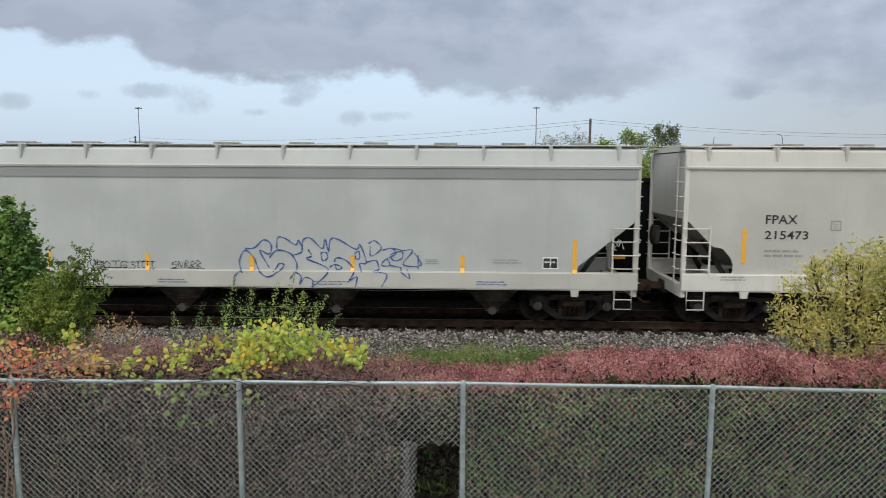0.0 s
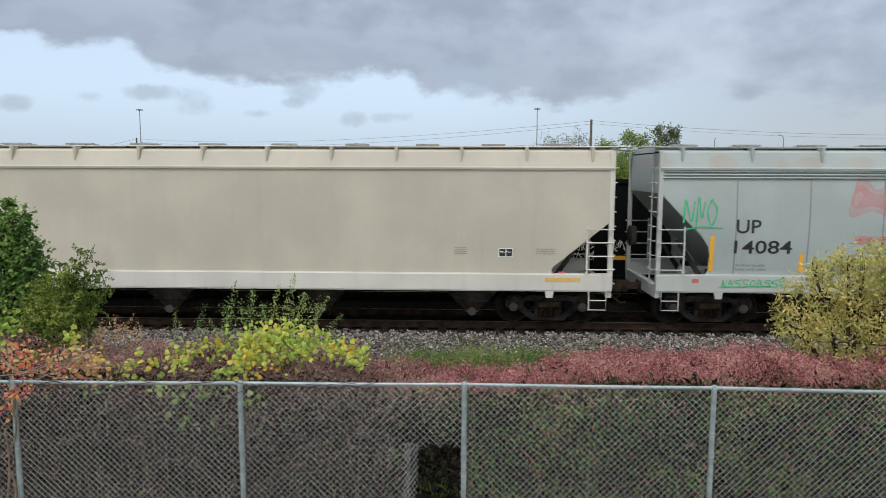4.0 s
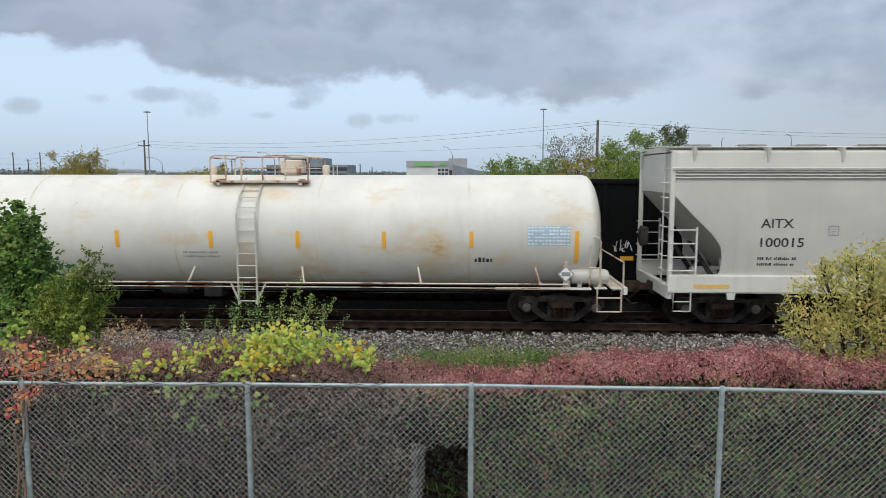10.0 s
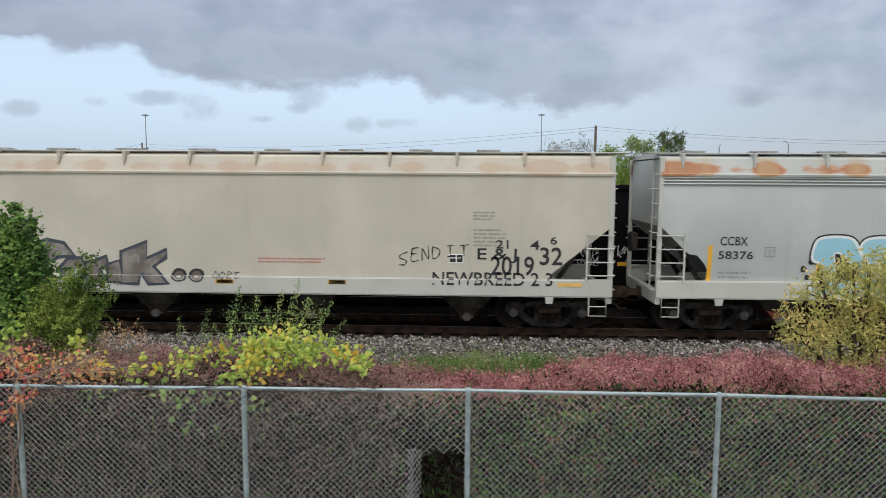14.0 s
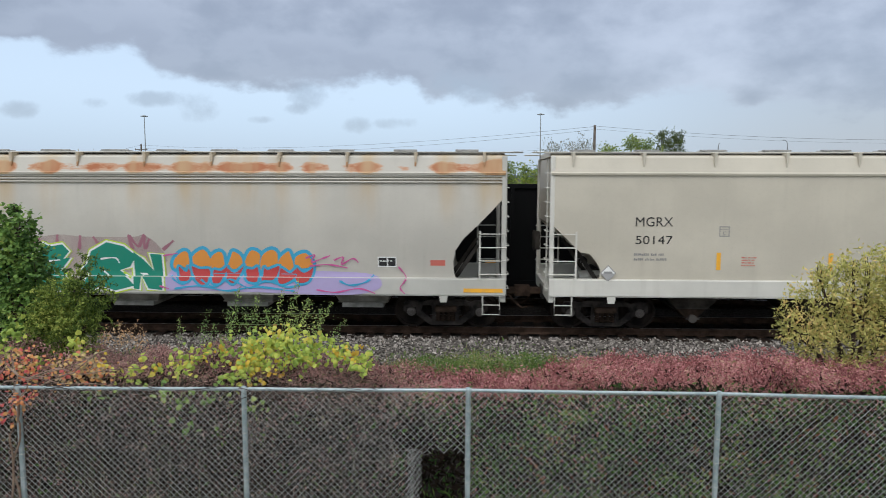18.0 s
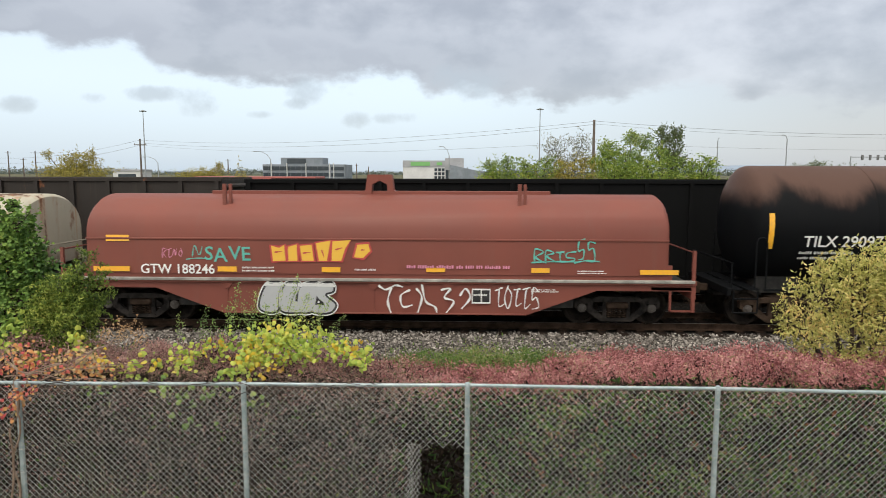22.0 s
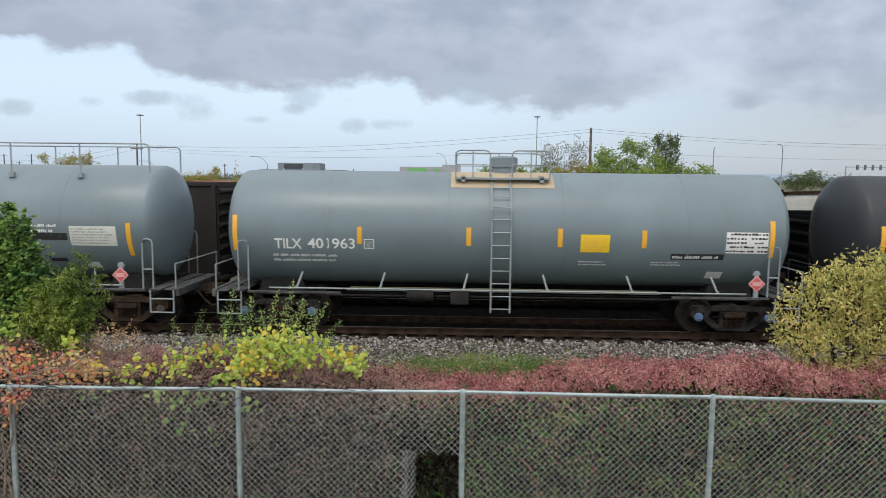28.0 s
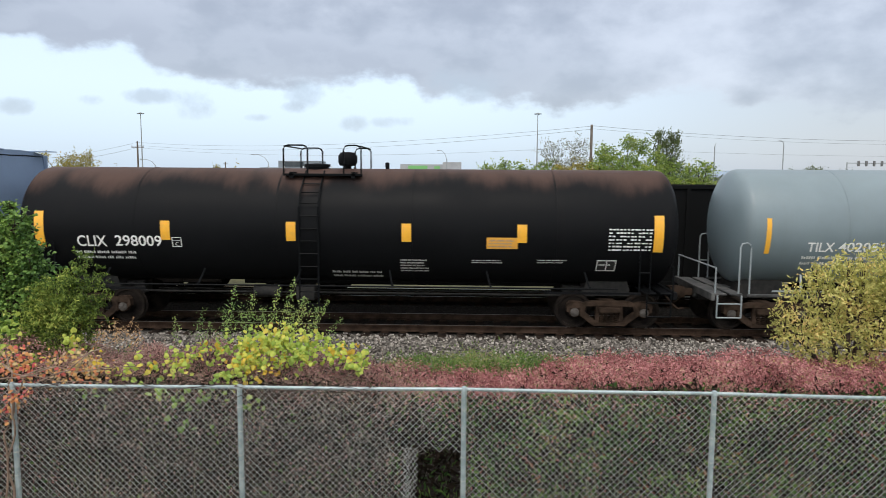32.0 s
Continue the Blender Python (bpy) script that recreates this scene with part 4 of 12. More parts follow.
    for i in range(n):
        x = -half + 0.55 + (2 * half - 1.1) * i / (n - 1)
        part("bracket", bracket, body, car, "", (x, 0, 0))
    hatch = kept("hatch", lambda: Shape().box((-0.24, -0.30, 0), (0.24, 0.30, 0.03), 0.01).prism([(-0.26, 0.03), (0.26, 0.03), (0.29, 0.045), (0.25, 0.075), (-0.25, 0.075), (-0.29, 0.045)], -0.36, 0.36).box((-0.31, -0.05, 0.035), (0.31, 0.05, 0.09), 0.01).mesh("hatch", False))
    nh = g("hatches", 10)
    for i in range(nh):
        x = -half + 1.1 + (2 * half - 2.2) * i / (nh - 1)
        part("hatch", hatch, g("hatch_paint", HATCH_GREY), car, "raised roof hatch cover", (x + 0.12 * math.sin(i * 7.3 + length), -0.12, top + 0.54))
    post = kept(("post", top), lambda: Shape().box((-0.055, -0.05, 1.0), (0.055, 0.05, top + 0.42), 0.012).mesh("corner_post", False))
    def steps():
        s = Shape().box((-0.64, -0.012, 1.38), (-0.595, 0.012, 2.60))
        for i in range(4):
            s.tube([(-0.64, -0.01, 1.52 + 0.335 * i), (0.05, -0.01, 1.52 + 0.335 * i)], 0.017, 5)
        return s.mesh("ladder")
    def stirrup():
        s = Shape()
        s.tube([(-0.55, 0, 0.99), (-0.55, 0, 0.50), (-0.12, 0, 0.50), (-0.12, 0, 0.99)], 0.02, 5)
        s.tube([(-0.55, 0, 0.74), (-0.12, 0, 0.74)], 0.016, 5)
        return s.mesh("stirrup")
    def end_rungs():
        s = Shape()
        for i in range(9):
            z = 1.15 + 0.36 * i
            s.tube([(0, -0.26, z), (0.07, -0.26, z), (0.07, 0.2, z), (0, 0.2, z)], 0.014, 5)
        s.box((-0.01, -0.28, 1.0), (0.02, -0.24, top + 0.4))
        return s.mesh("end_ladder")
    lad, foot = kept("hopper_ladder", steps), kept("stirrup", stirrup)
    endlad = kept(("end_ladder", top), end_rungs)
    lug = kept("jacking_lug", lambda: Shape().prism([(-0.11, 0.985), (0.11, 0.985), (0.08, 0.80), (-0.08, 0.80)], -1.61, -1.55).mesh("jacking_lug", False))
    for k in (-1, 1):
        for j in (-1, 1):
            flip = (0, 0, 0) if k > 0 else (0, 0, math.pi)
            part("corner_post", post, trim, car, "", (k * (half - 0.055), j * 1.52, 0))
            part("ladder", lad, trim, car, "steel ladder beside the end", (k * (half - 0.03), j * 1.64, 0), flip)
            part("stirrup", foot, trim, car, "foot step hung below the sill", (k * (half - 0.02), j * 1.60, 0), flip)
        part("end_ladder", endlad, trim, car, "", (k * half, -1.25, 0), (0, 0, 0 if k > 0 else math.pi))
        part("jacking_lug", lug, trim, car, "", (k * (half - 1.55), 0, 0))
    def end_sill():
        s = Shape()
        s.box((-0.12, -1.55, 0.80), (0.0, 1.55, 1.12), 0.01)
        s.box((-0.30, -1.55, 1.00), (-0.12, 1.55, 1.04))
        return s.mesh("end_sill", False)
    def end_frame():
        s = Shape()
        s.box((-2.0, -0.42, 0.90), (-0.12, 0.42, 1.02), 0.01)
        for y in (-0.95, 0.95):
            s.prism([(-1.55, 1.02), (-1.40, 1.02), (-0.62, 2.2), (-0.72, 2.2)], y - 0.04, y + 0.04)
        s.box((-1.6, -1.40, 1.30), (-1.52, 1.40, 1.42), 0.01)
        return s.mesh("end_frame", False)
    for k in (-1, 1):
        turn = (0, 0, 0 if k > 0 else math.pi)
        part("end_sill", kept("hopper_end_sill", end_sill), trim, car, "beam across the car's end", (k * half, 0, 0), turn)
        part("end_frame", kept("end_frame", end_frame), BAY_DARK, car, "dark frame under the slope sheet", (k * half, 0, 0), turn)
    def brake():
        s = Shape()
        s.turned([(0.16, -0.35), (0.17, 0.35)], 14, "x", (0, -0.5, 1.32))
        s.box((0.35, -0.9, 1.1), (0.75, -0.55, 1.45), 0.03)
        s.turned([(0.10, -0.1), (0.11, 0.5)], 12, "z", (0.6, -0.2, 1.2))
        s.tube([(-0.4, -0.8, 1.15), (0.3, -0.8, 1.5), (0.8, -0.9, 1.5), (0.9, -1.1, 1.12)], 0.025)
        return s.mesh("brake_gear")
    part("brake_gear", kept("brake_gear", brake), trim, car, "air brake cylinder and valves on the end deck", (-(half - 1.25), 0, 0))
    wheel = kept("brake_wheel", lambda: Shape().turned([(0.26, -0.02), (0.29, 0), (0.26, 0.02), (0.24, 0)], 20, "x").box((-0.015, -0.25, -0.02), (0.015, 0.25, 0.02)).box((-0.015, -0.02, -0.25), (0.015, 0.02, 0.25)).box((0, -0.18, -0.25), (0.16, 0.18, 0.25), 0.02).mesh("brake_wheel"))
    part("brake_wheel", wheel, BAY_DARK, car, "hand brake wheel and gear box", (-(half + 0.20), 0.4, 2.2))
    bays = g("bays", 4)
    flat = g("flat_gates")
    low = 0.70 if flat else 0.60
    def bay():
        s = Shape()
        w = 0.62 if flat else 0.42
        s.loft([[(-0.86, -1.2, 1.14), (0.86, -1.2, 1.14), (0.86, 1.2, 1.14), (-0.86, 1.2, 1.14)], [(-0.80, -1.16, 1.04), (0.80, -1.16, 1.04), (0.80, 1.16, 1.04), (-0.80, 1.16, 1.04)],
                [(-w, -1.0, low), (w, -1.0, low), (w, 1.0, low), (-w, 1.0, low)]], True, True)
        s.box((-w - 0.03, -1.04, low - 0.03), (w + 0.03, 1.04, low), 0.006)
        return s.mesh("outlet_hopper", False)
    def gate():
        s = Shape()
        if flat:
            s.box((-0.54, -1.06, low - 0.15), (0.54, 1.06, low - 0.03), 0.01)
        else:
            s.prism([(-0.38, low - 0.03), (-0.15, 0.33), (0.15, 0.33), (0.38, low - 0.03)], -0.95, 0.95)
        return s.mesh("outlet_gate", False)
    def cap():
        s = Shape()
        s.turned([(0.085, -1.05), (0.085, 1.05)], 14, "y", (0, 0, 0.33))
        s.turned([(0.105, -1.12), (0.105, -1.05)], 14, "y", (0, 0, 0.33))
        s.box((-0.17, -1.09, 0.31), (0.17, -1.06, 0.35), 0.006)
        return s.mesh("pipe_cap")
    step = g("bay_step", 0.199 * length if length > 18.5 else 3.03)
    for i in range(bays):
        x = (i - (bays - 1) / 2) * step
        b = part("outlet_hopper", kept(("bay", low), bay), g("bay_paint", BAY_PALE if g("lift") or flat else BAY_DARK), car, "tapering discharge hopper under the car", (x, 0, 0))
        part("outlet_gate", kept(("gate", low), gate), g("gate_paint", GATE_PALE if flat else STEEL_RUSTY), b, "discharge gate")
        if not flat:
            part("pipe_cap", kept("pipe_cap", cap), GATE_PALE if g("gate_paint") else CAP_GREY, b, "round cap on the outlet pipe")
    if g("seams"):
        strip = kept(("seam", top, curved), lambda: seam_mesh(top - 0.3, curved))
        n = int((2 * half - 3.0) / 1.77)
        for i in range(n + 1):
            part("panel_seam", strip, g("seams"), car, "", ((i - n / 2) * 1.77, 0, 0))
    part("centre_sill", kept(("csill", round(half, 2)), lambda: Shape().box((-half + 1.5, -0.22, 0.78), (half - 1.5, 0.22, 1.06), 0.01).mesh("centre_sill", False)), BLACK_GEAR, car)
    draft_gear(car, length, BLACK_GEAR)
    running_gear(car, (-(length / 2 - g("truck", 2.05)), length / 2 - g("truck", 2.05)), u, g("frame_paint"), g("cap"))
    return car


def tank_car(spec, u):
    g = spec.get
    length, tank, R, body = spec["length"], spec["tank"], g("radius", 1.50), spec["paint"]
    zc = g("top", 4.11) - R
    trim = g("trim", body)
    car = thing("tank_car", spec["label"], "freight car", (0, TRACK, 0), "cars of the passing train")
    h = tank / 2
    def shell():
        s = Shape()
        prof = []
        d = 0.46
        for i in range(9):
            q = math.pi / 2 * i / 8
            prof.append((max(0.002, R * math.sin(q)) if i else 0.002, -h + d - d * math.cos(q)))
        for i in range(1, 8):
            prof.append((R, -h + d + (2 * h - 2 * d) * i / 8))
        for i in range(9):
            q = math.pi / 2 * (8 - i) / 8
            prof.append((max(0.002, R * math.sin(q)), h - d + d * math.cos(q)))
        s.turned(prof, 56, "x", (0, 0, zc))
        return s.mesh("tank_shell", True, 60)
    part("tank_shell", kept(("tank", round(tank, 2), R, zc), shell), body, car, g("shell_label", ""))
    for x in g("seams", (-h * 0.62, -h * 0.2, h * 0.2, h * 0.62)):
        part("weld_band", kept(("seam", R, zc), lambda: Shape().turned([(R - 0.02, -0.03), (R + 0.006, -0.022), (R + 0.006, 0.022), (R - 0.02, 0.03)], 56, "x", (0, 0, zc)).mesh("weld_band")), body, car, "", (x, 0, 0))
    c = length / 2 - g("truck", 2.0)
    def saddle():
        s = Shape()
        s.prism([(-0.7, 0.82), (0.7, 0.82), (0.6, 1.0), (0.5, zc - R * 0.86), (-0.5, zc - R * 0.86), (-0.6, 1.0)], -0.62, 0.62)
        return s.mesh("saddle", False)
    for k in (-1, 1):
        part("saddle", kept(("saddle", zc, R), saddle), BLACK_GEAR, car, "bolster saddle under the tank", (k * c, 0, 0))
    def deck():
        s = Shape()
        s.box((-0.80, -1.46, 1.01), (-0.50, 1.46, 1.05), 0.008)
        s.box((-0.40, -1.46, 1.01), (-0.12, 1.46, 1.05), 0.008)
        for y in (-1.50, 1.44):
            s.box((-3.3, y, 0.995), (-0.9, y + 0.06, 1.055), 0.008)
        s.box((-0.1, -1.5, 0.88), (0.0, 1.5, 1.07), 0.01)
        s.box((-1.3, -0.24, 0.76), (0, 0.24, 1.03), 0.01)
        return s.mesh("end_deck", False)
    def rails():
        s = Shape()
        r = 0.02
        for y in (-1.46, 1.46):
            s.tube([(-0.94, y, 1.05), (-0.94, y, 1.92)], r)
            s.tube([(-0.94, y, 1.9), (-0.94, y, 2.20), (-0.91, y, 2.29), (-0.84, y, 2.33), (-0.72, y, 2.31), (-0.68, y, 2.22), (-0.68, y, 1.05)], r)
            s.tube([(-0.10, y, 1.05), (-0.10, y, 1.72)], r)
        s.tube([(-0.10, -1.46, 1.70), (-0.10, 1.46, 1.70)], r)
        s.tube([(-0.94, -1.46, 1.55), (-0.68, -1.46, 1.55)], r)
        for y in (-1.5, 1.5):
            for z in (0.45, 0.8):
                s.tube([(-0.75, y, z), (-0.15, y, z)], r)
            for x in (-0.75, -0.15):
                s.tube([(x, y, 0.45), (x, y, 1.02)], r)
        return s.mesh("end_railing")
    for k in (-1, 1):
        turn = (0, 0, 0 if k > 0 else math.pi)
        part("end_deck", kept("tank_deck", deck), g("under", trim), car, "end platform over the coupler", (k * (length / 2 - 0.42), 0, 0), turn)
        part("end_railing", kept("tank_rails", rails), g("rail_paint", trim), car, "end handrails and steps", (k * (length / 2 - 0.42), 0, 0), turn)
    if g("placard"):
        face, rim = g("placard")
        for k in (1,):
            px = k * (h - 1.05)
            post_ = part("placard_post", kept("placard_post", lambda: Shape().box((-0.06, -1.49, 1.03), (0.06, -1.44, 1.62), 0.01).prism([(-0.1, 1.62), (0.1, 1.62), (0.04, 1.72), (-0.04, 1.72)], -1.49, -1.44).mesh("placard_post", False)), g("rail_paint", trim), car, "", (px, 0, 0))
            r_ = 0.21
            part("placard", kept("placard", lambda: Shape().prism([(-r_, 1.40), (0, 1.40 - r_), (r_, 1.40), (0, 1.40 + r_)], -1.512, -1.496).mesh("placard", False)), rim, post_, "diamond hazard placard")
            part("placard_face", kept("placard_face", lambda: Shape().prism([(-r_ * 0.82, 1.40), (0, 1.40 - r_ * 0.82), (r_ * 0.82, 1.40), (0, 1.40 + r_ * 0.82)], -1.518, -1.513).mesh("placard_face", False)), face, post_)
            part("placard_band", kept("placard_band", lambda: Shape().box((-0.11, -1.524, 1.35), (0.11, -1.519, 1.45)).mesh("placard_band", False)), rim, post_)
    if g("reservoir"):
        def tank_():
            s = Shape().turned([(0.002, -0.48), (0.15, -0.47), (0.19, -0.40), (0.195, -0.02), (0.215, -0.01), (0.215, 0.01), (0.195, 0.02), (0.19, 0.40), (0.15, 0.47), (0.002, 0.48)], 20, "x", (0, -1.22, 1.30))
            s.box((-0.3, -1.32, 1.04), (-0.2, -1.12, 1.16))
            s.box((0.2, -1.32, 1.04), (0.3, -1.12, 1.16))
            s.tube([(-0.48, -1.22, 1.3), (-0.62, -1.3, 1.25), (-0.62, -1.3, 1.05)], 0.03)
            s.box((-0.62, -1.4, 1.05), (-0.5, -1.28, 1.22), 0.01)
            return s.mesh("brake_reservoir")
        part("brake_reservoir", kept("brake_reservoir", tank_), g("reservoir"), car, "white air reservoir on the end platform", (h - 0.42, 0, 0))
    # long handrail along the side with slanted brackets
    reach = length / 2 - 1.9
    def side_rail():
        s = Shape()
        s.tube([(-reach, -1.52, 1.14), (reach, -1.52, 1.14)], 0.022, 6)
        if g("double", False):
            s.tube([(-reach, -1.50, 1.03), (reach, -1.50, 1.03)], 0.016, 6)
        n = 6
        for i in range(n):
            x = -reach + 0.7 + (2 * reach - 1.4) * i / (n - 1)
            s.box((x - 0.03, -1.52, 1.12), (x + 0.03, -1.50, 1.20))
            s.tube([(x, -1.51, 1.14), (x - 0.10 * math.copysign(1, x), -1.26, 1.52)], 0.026, 6)
        return s.mesh("side_handrail")
    for k in (-1, 1):
        part("side_handrail", kept(("hand", round(reach, 2), g("double", False)), side_rail), g("rail_paint", trim), car, "long handrail along the tank's foot", (0, 0, 0), (0, 0, 0 if k < 0 else math.pi))
    # brake rigging hung below
    def pipes():
        s = Shape()
        s.tube([(-c + 0.9, -0.5, 0.80), (c - 0.9, -0.5, 0.80)], 0.03)
        s.tube([(-c + 1.2, 0.4, 0.72), (c - 1.2, 0.4, 0.72)], 0.025)
        s.box((-1.4, -0.75, 0.62), (-0.9, -0.35, 1.0), 0.03)
        s.turned([(0.17, -0.35), (0.17, 0.35)], 12, "x", (-2.2, -0.55, 0.84))
        return s.mesh("brake_rigging")
    part("brake_rigging", kept(("pipes", round(c, 1)), pipes), BLACK_GEAR, car, "brake pipes and reservoir under the tank")
    x = g("ladder", 0.0)
    def ladder():
        s = Shape()
        z1, ytop = zc + R * 0.92, -R * 0.40
        pts = [(-1.56, 0.58), (-1.56, zc + 0.55), (-R * 0.80 - 0.08, zc + R * 0.64), (ytop - 0.06, zc + R * 0.95)]
        for dx in (-0.24, 0.24):
            s.tube([(dx, y, z) for y, z in pts], 0.024, 6)
        n = 12
        for i in range(n):
            f = i / (n - 1) * (len(pts) - 1)
            j = min(int(f), len(pts) - 2)
            q = f - j
            seg = [(0.0), 0.72, 0.86, 1.0]
        total = [0.0]
        for a, b in zip(pts, pts[1:]):
            total.append(total[-1] + math.dist(a, b))
        for i in range(n):
            d = total[-1] * (i + 0.3) / n
            j = max(k for k in range(len(pts) - 1) if total[k] <= d)
            q = (d - total[j]) / (total[j + 1] - total[j])
            y = pts[j][0] + q * (pts[j + 1][0] - pts[j][0])
            z = pts[j][1] + q * (pts[j + 1][1] - pts[j][1])
            s.tube([(-0.24, y, z), (0.24, y, z)], 0.016, 5)
        if g("braced", False):
            for dx in (-1, 1):
                s.tube([(dx * 0.20, -1.56, 0.60), (dx * 0.46, -1.5, 1.14)], 0.026, 5)
        return s.mesh("side_ladder")
    if not g("no_ladder"):
        part("side_ladder", kept(("tladder", R, zc, g("braced")), ladder), g("ladder_paint", g("rail_paint", trim)), car, "ladder up the tank's side", (x, 0, 0))
    top = zc + R
    pa, pb = g("platform", (x - 1.2, x + 1.2))
    style = g("rails", "box")
    gap = (x - 0.28, x + 0.28)
    def platform():
        s = Shape()
        for y in (-0.98, 0.62):
            s.box((pa, y, top - 0.20), (pb, y + 0.36, top - 0.14), 0.006)
        for xx in (pa + 0.2, pb - 0.2):
            s.box((xx - 0.05, -0.98, top - 0.26), (xx + 0.05, 0.98, top - 0.10))
        return s.mesh("top_platform", False)
    part("top_platform", platform(), g("rail_paint", trim), car, "walkway round the manway")
    hh = top + g("rail_high", 0.54)
    def loop(a, b, y, mid=True):
        s = Shape()
        s.tube([(a, y, top - 0.2), (a, y, hh - 0.10), (a + 0.04, y, hh - 0.03), (a + 0.12, y, hh), (b - 0.12, y, hh), (b - 0.04, y, hh - 0.03), (b, y, hh - 0.10), (b, y, top - 0.2)], 0.022)
        if mid:
            s.tube([(a, y, top + 0.18), (b, y, top + 0.18)], 0.015)
            m_ = (a + b) / 2
            s.tube([(m_, y, top - 0.2), (m_, y, hh)], 0.018)
        return s
    runs = [(pa, gap[0], -0.95), (gap[1], pb, -0.95), (pa, pb, 0.95)] if pa < gap[0] - 0.2 and pb > gap[1] + 0.2 else [(pa, pb, -0.95), (pa, pb, 0.95)]
    if style == "arches":
        runs = [(pa, pa + 0.62, -0.95), (pb - 0.45, pb, -0.95), (pa, pa + 0.62, 0.95), (pb - 0.45, pb, 0.95)]
    if style == "full":
        e = h - 0.45
        runs = [(-e, e, -0.98), (-e, e, 0.98)]
    for a, b, y in runs:
        part("top_railing", loop(a, b, y, style == "box").mesh("top_railing"), g("rail_paint", trim), car, "pipe railing on top of the tank")
        if style == "full":
            n = int((b - a) / 1.75)
            up = kept(("rail_post", round(top, 2)), lambda: Shape().tube([(0, 0, top - 0.28), (0, 0, hh)], 0.02).box((-0.07, -0.05, top - 0.34), (0.07, 0.05, top - 0.22)).mesh("rail_post"))
            for i in range(1, n):
                part("rail_post", up, g("rail_paint", trim), car, "", (a + (b - a) * i / n, y, 0))
    if style == "box":
        for xx in (pa, pb):
            part("top_railing", Shape().tube([(xx, -0.95, hh - 0.06), (xx, 0.95, hh - 0.06)], 0.02).mesh("top_railing"), g("rail_paint", trim), car)
    if style == "arches":
        for xx in (pa + 0.02, pb - 0.02):
            part("top_railing", Shape().tube([(xx, -0.95, hh - 0.02), (xx, 0.95, hh - 0.02)], 0.02).mesh("top_railing"), g("rail_paint", trim), car)
    for dx, wide, high, shape in g("domes", ((x + 0.1, 0.75, 0.42, "round"),)):
        if shape == "round":
            d = Shape().turned([(wide / 2 * 0.9, top - 0.1), (wide / 2 * 0.9, top + high * 0.3), (wide / 2, top + high * 0.32), (wide / 2, top + high * 0.9), (wide / 2 * 0.85, top + high), (0.002, top + high + 0.02)], 24, "z")
        elif shape == "ball":
            d = Shape().turned([(0.1, top - 0.1), (0.1, top + 0.06), (wide * 0.42, top + 0.08), (wide / 2, top + high * 0.4), (wide / 2, top + high * 0.75), (wide * 0.38, top + high * 0.95), (0.002, top + high)], 20, "z")
        else:
            d = Shape().box((-wide / 2, -0.3, top + 0.04), (wide / 2, 0.3, top + high), 0.03).box((-wide / 2 + 0.08, -0.2, top - 0.1), (wide / 2 - 0.08, 0.2, top + 0.05))
        part("manway_housing", d, g("dome_paint", trim), car, "valve housing on top of the tank", (dx, 0, 0))
    if g("band_stain"):
        a, b = g("band_stain")
        part("stained_band", Shape().turned([(R - 0.02, a), (R + 0.004, a + 0.02), (R + 0.004, b - 0.02), (R - 0.02, b)], 56, "x", (0, 0, zc)).mesh("stained_band", True, 60), TAN_WASH, car, "tan stained middle course of the tank")
    if g("stain"):
        s = Shape()
        s.loft([[(xx, -(R + 0.004) * math.cos(q), zc + (R + 0.004) * math.sin(q)) for q in (math.pi * (0.26 + 0.48 * i / 16) for i in range(17))] for xx in (pa - 0.12, pa * 0.6 + pb * 0.4, pb + 0.12)], False)
        part("worn_patch", s, g("stain"), car, "worn tan patch under the walkway")
    draft_gear(car, length, BLACK_GEAR, 2.6)
    running_gear(car, (-c, c), u, g("frame_paint"), g("cap"))
    return car

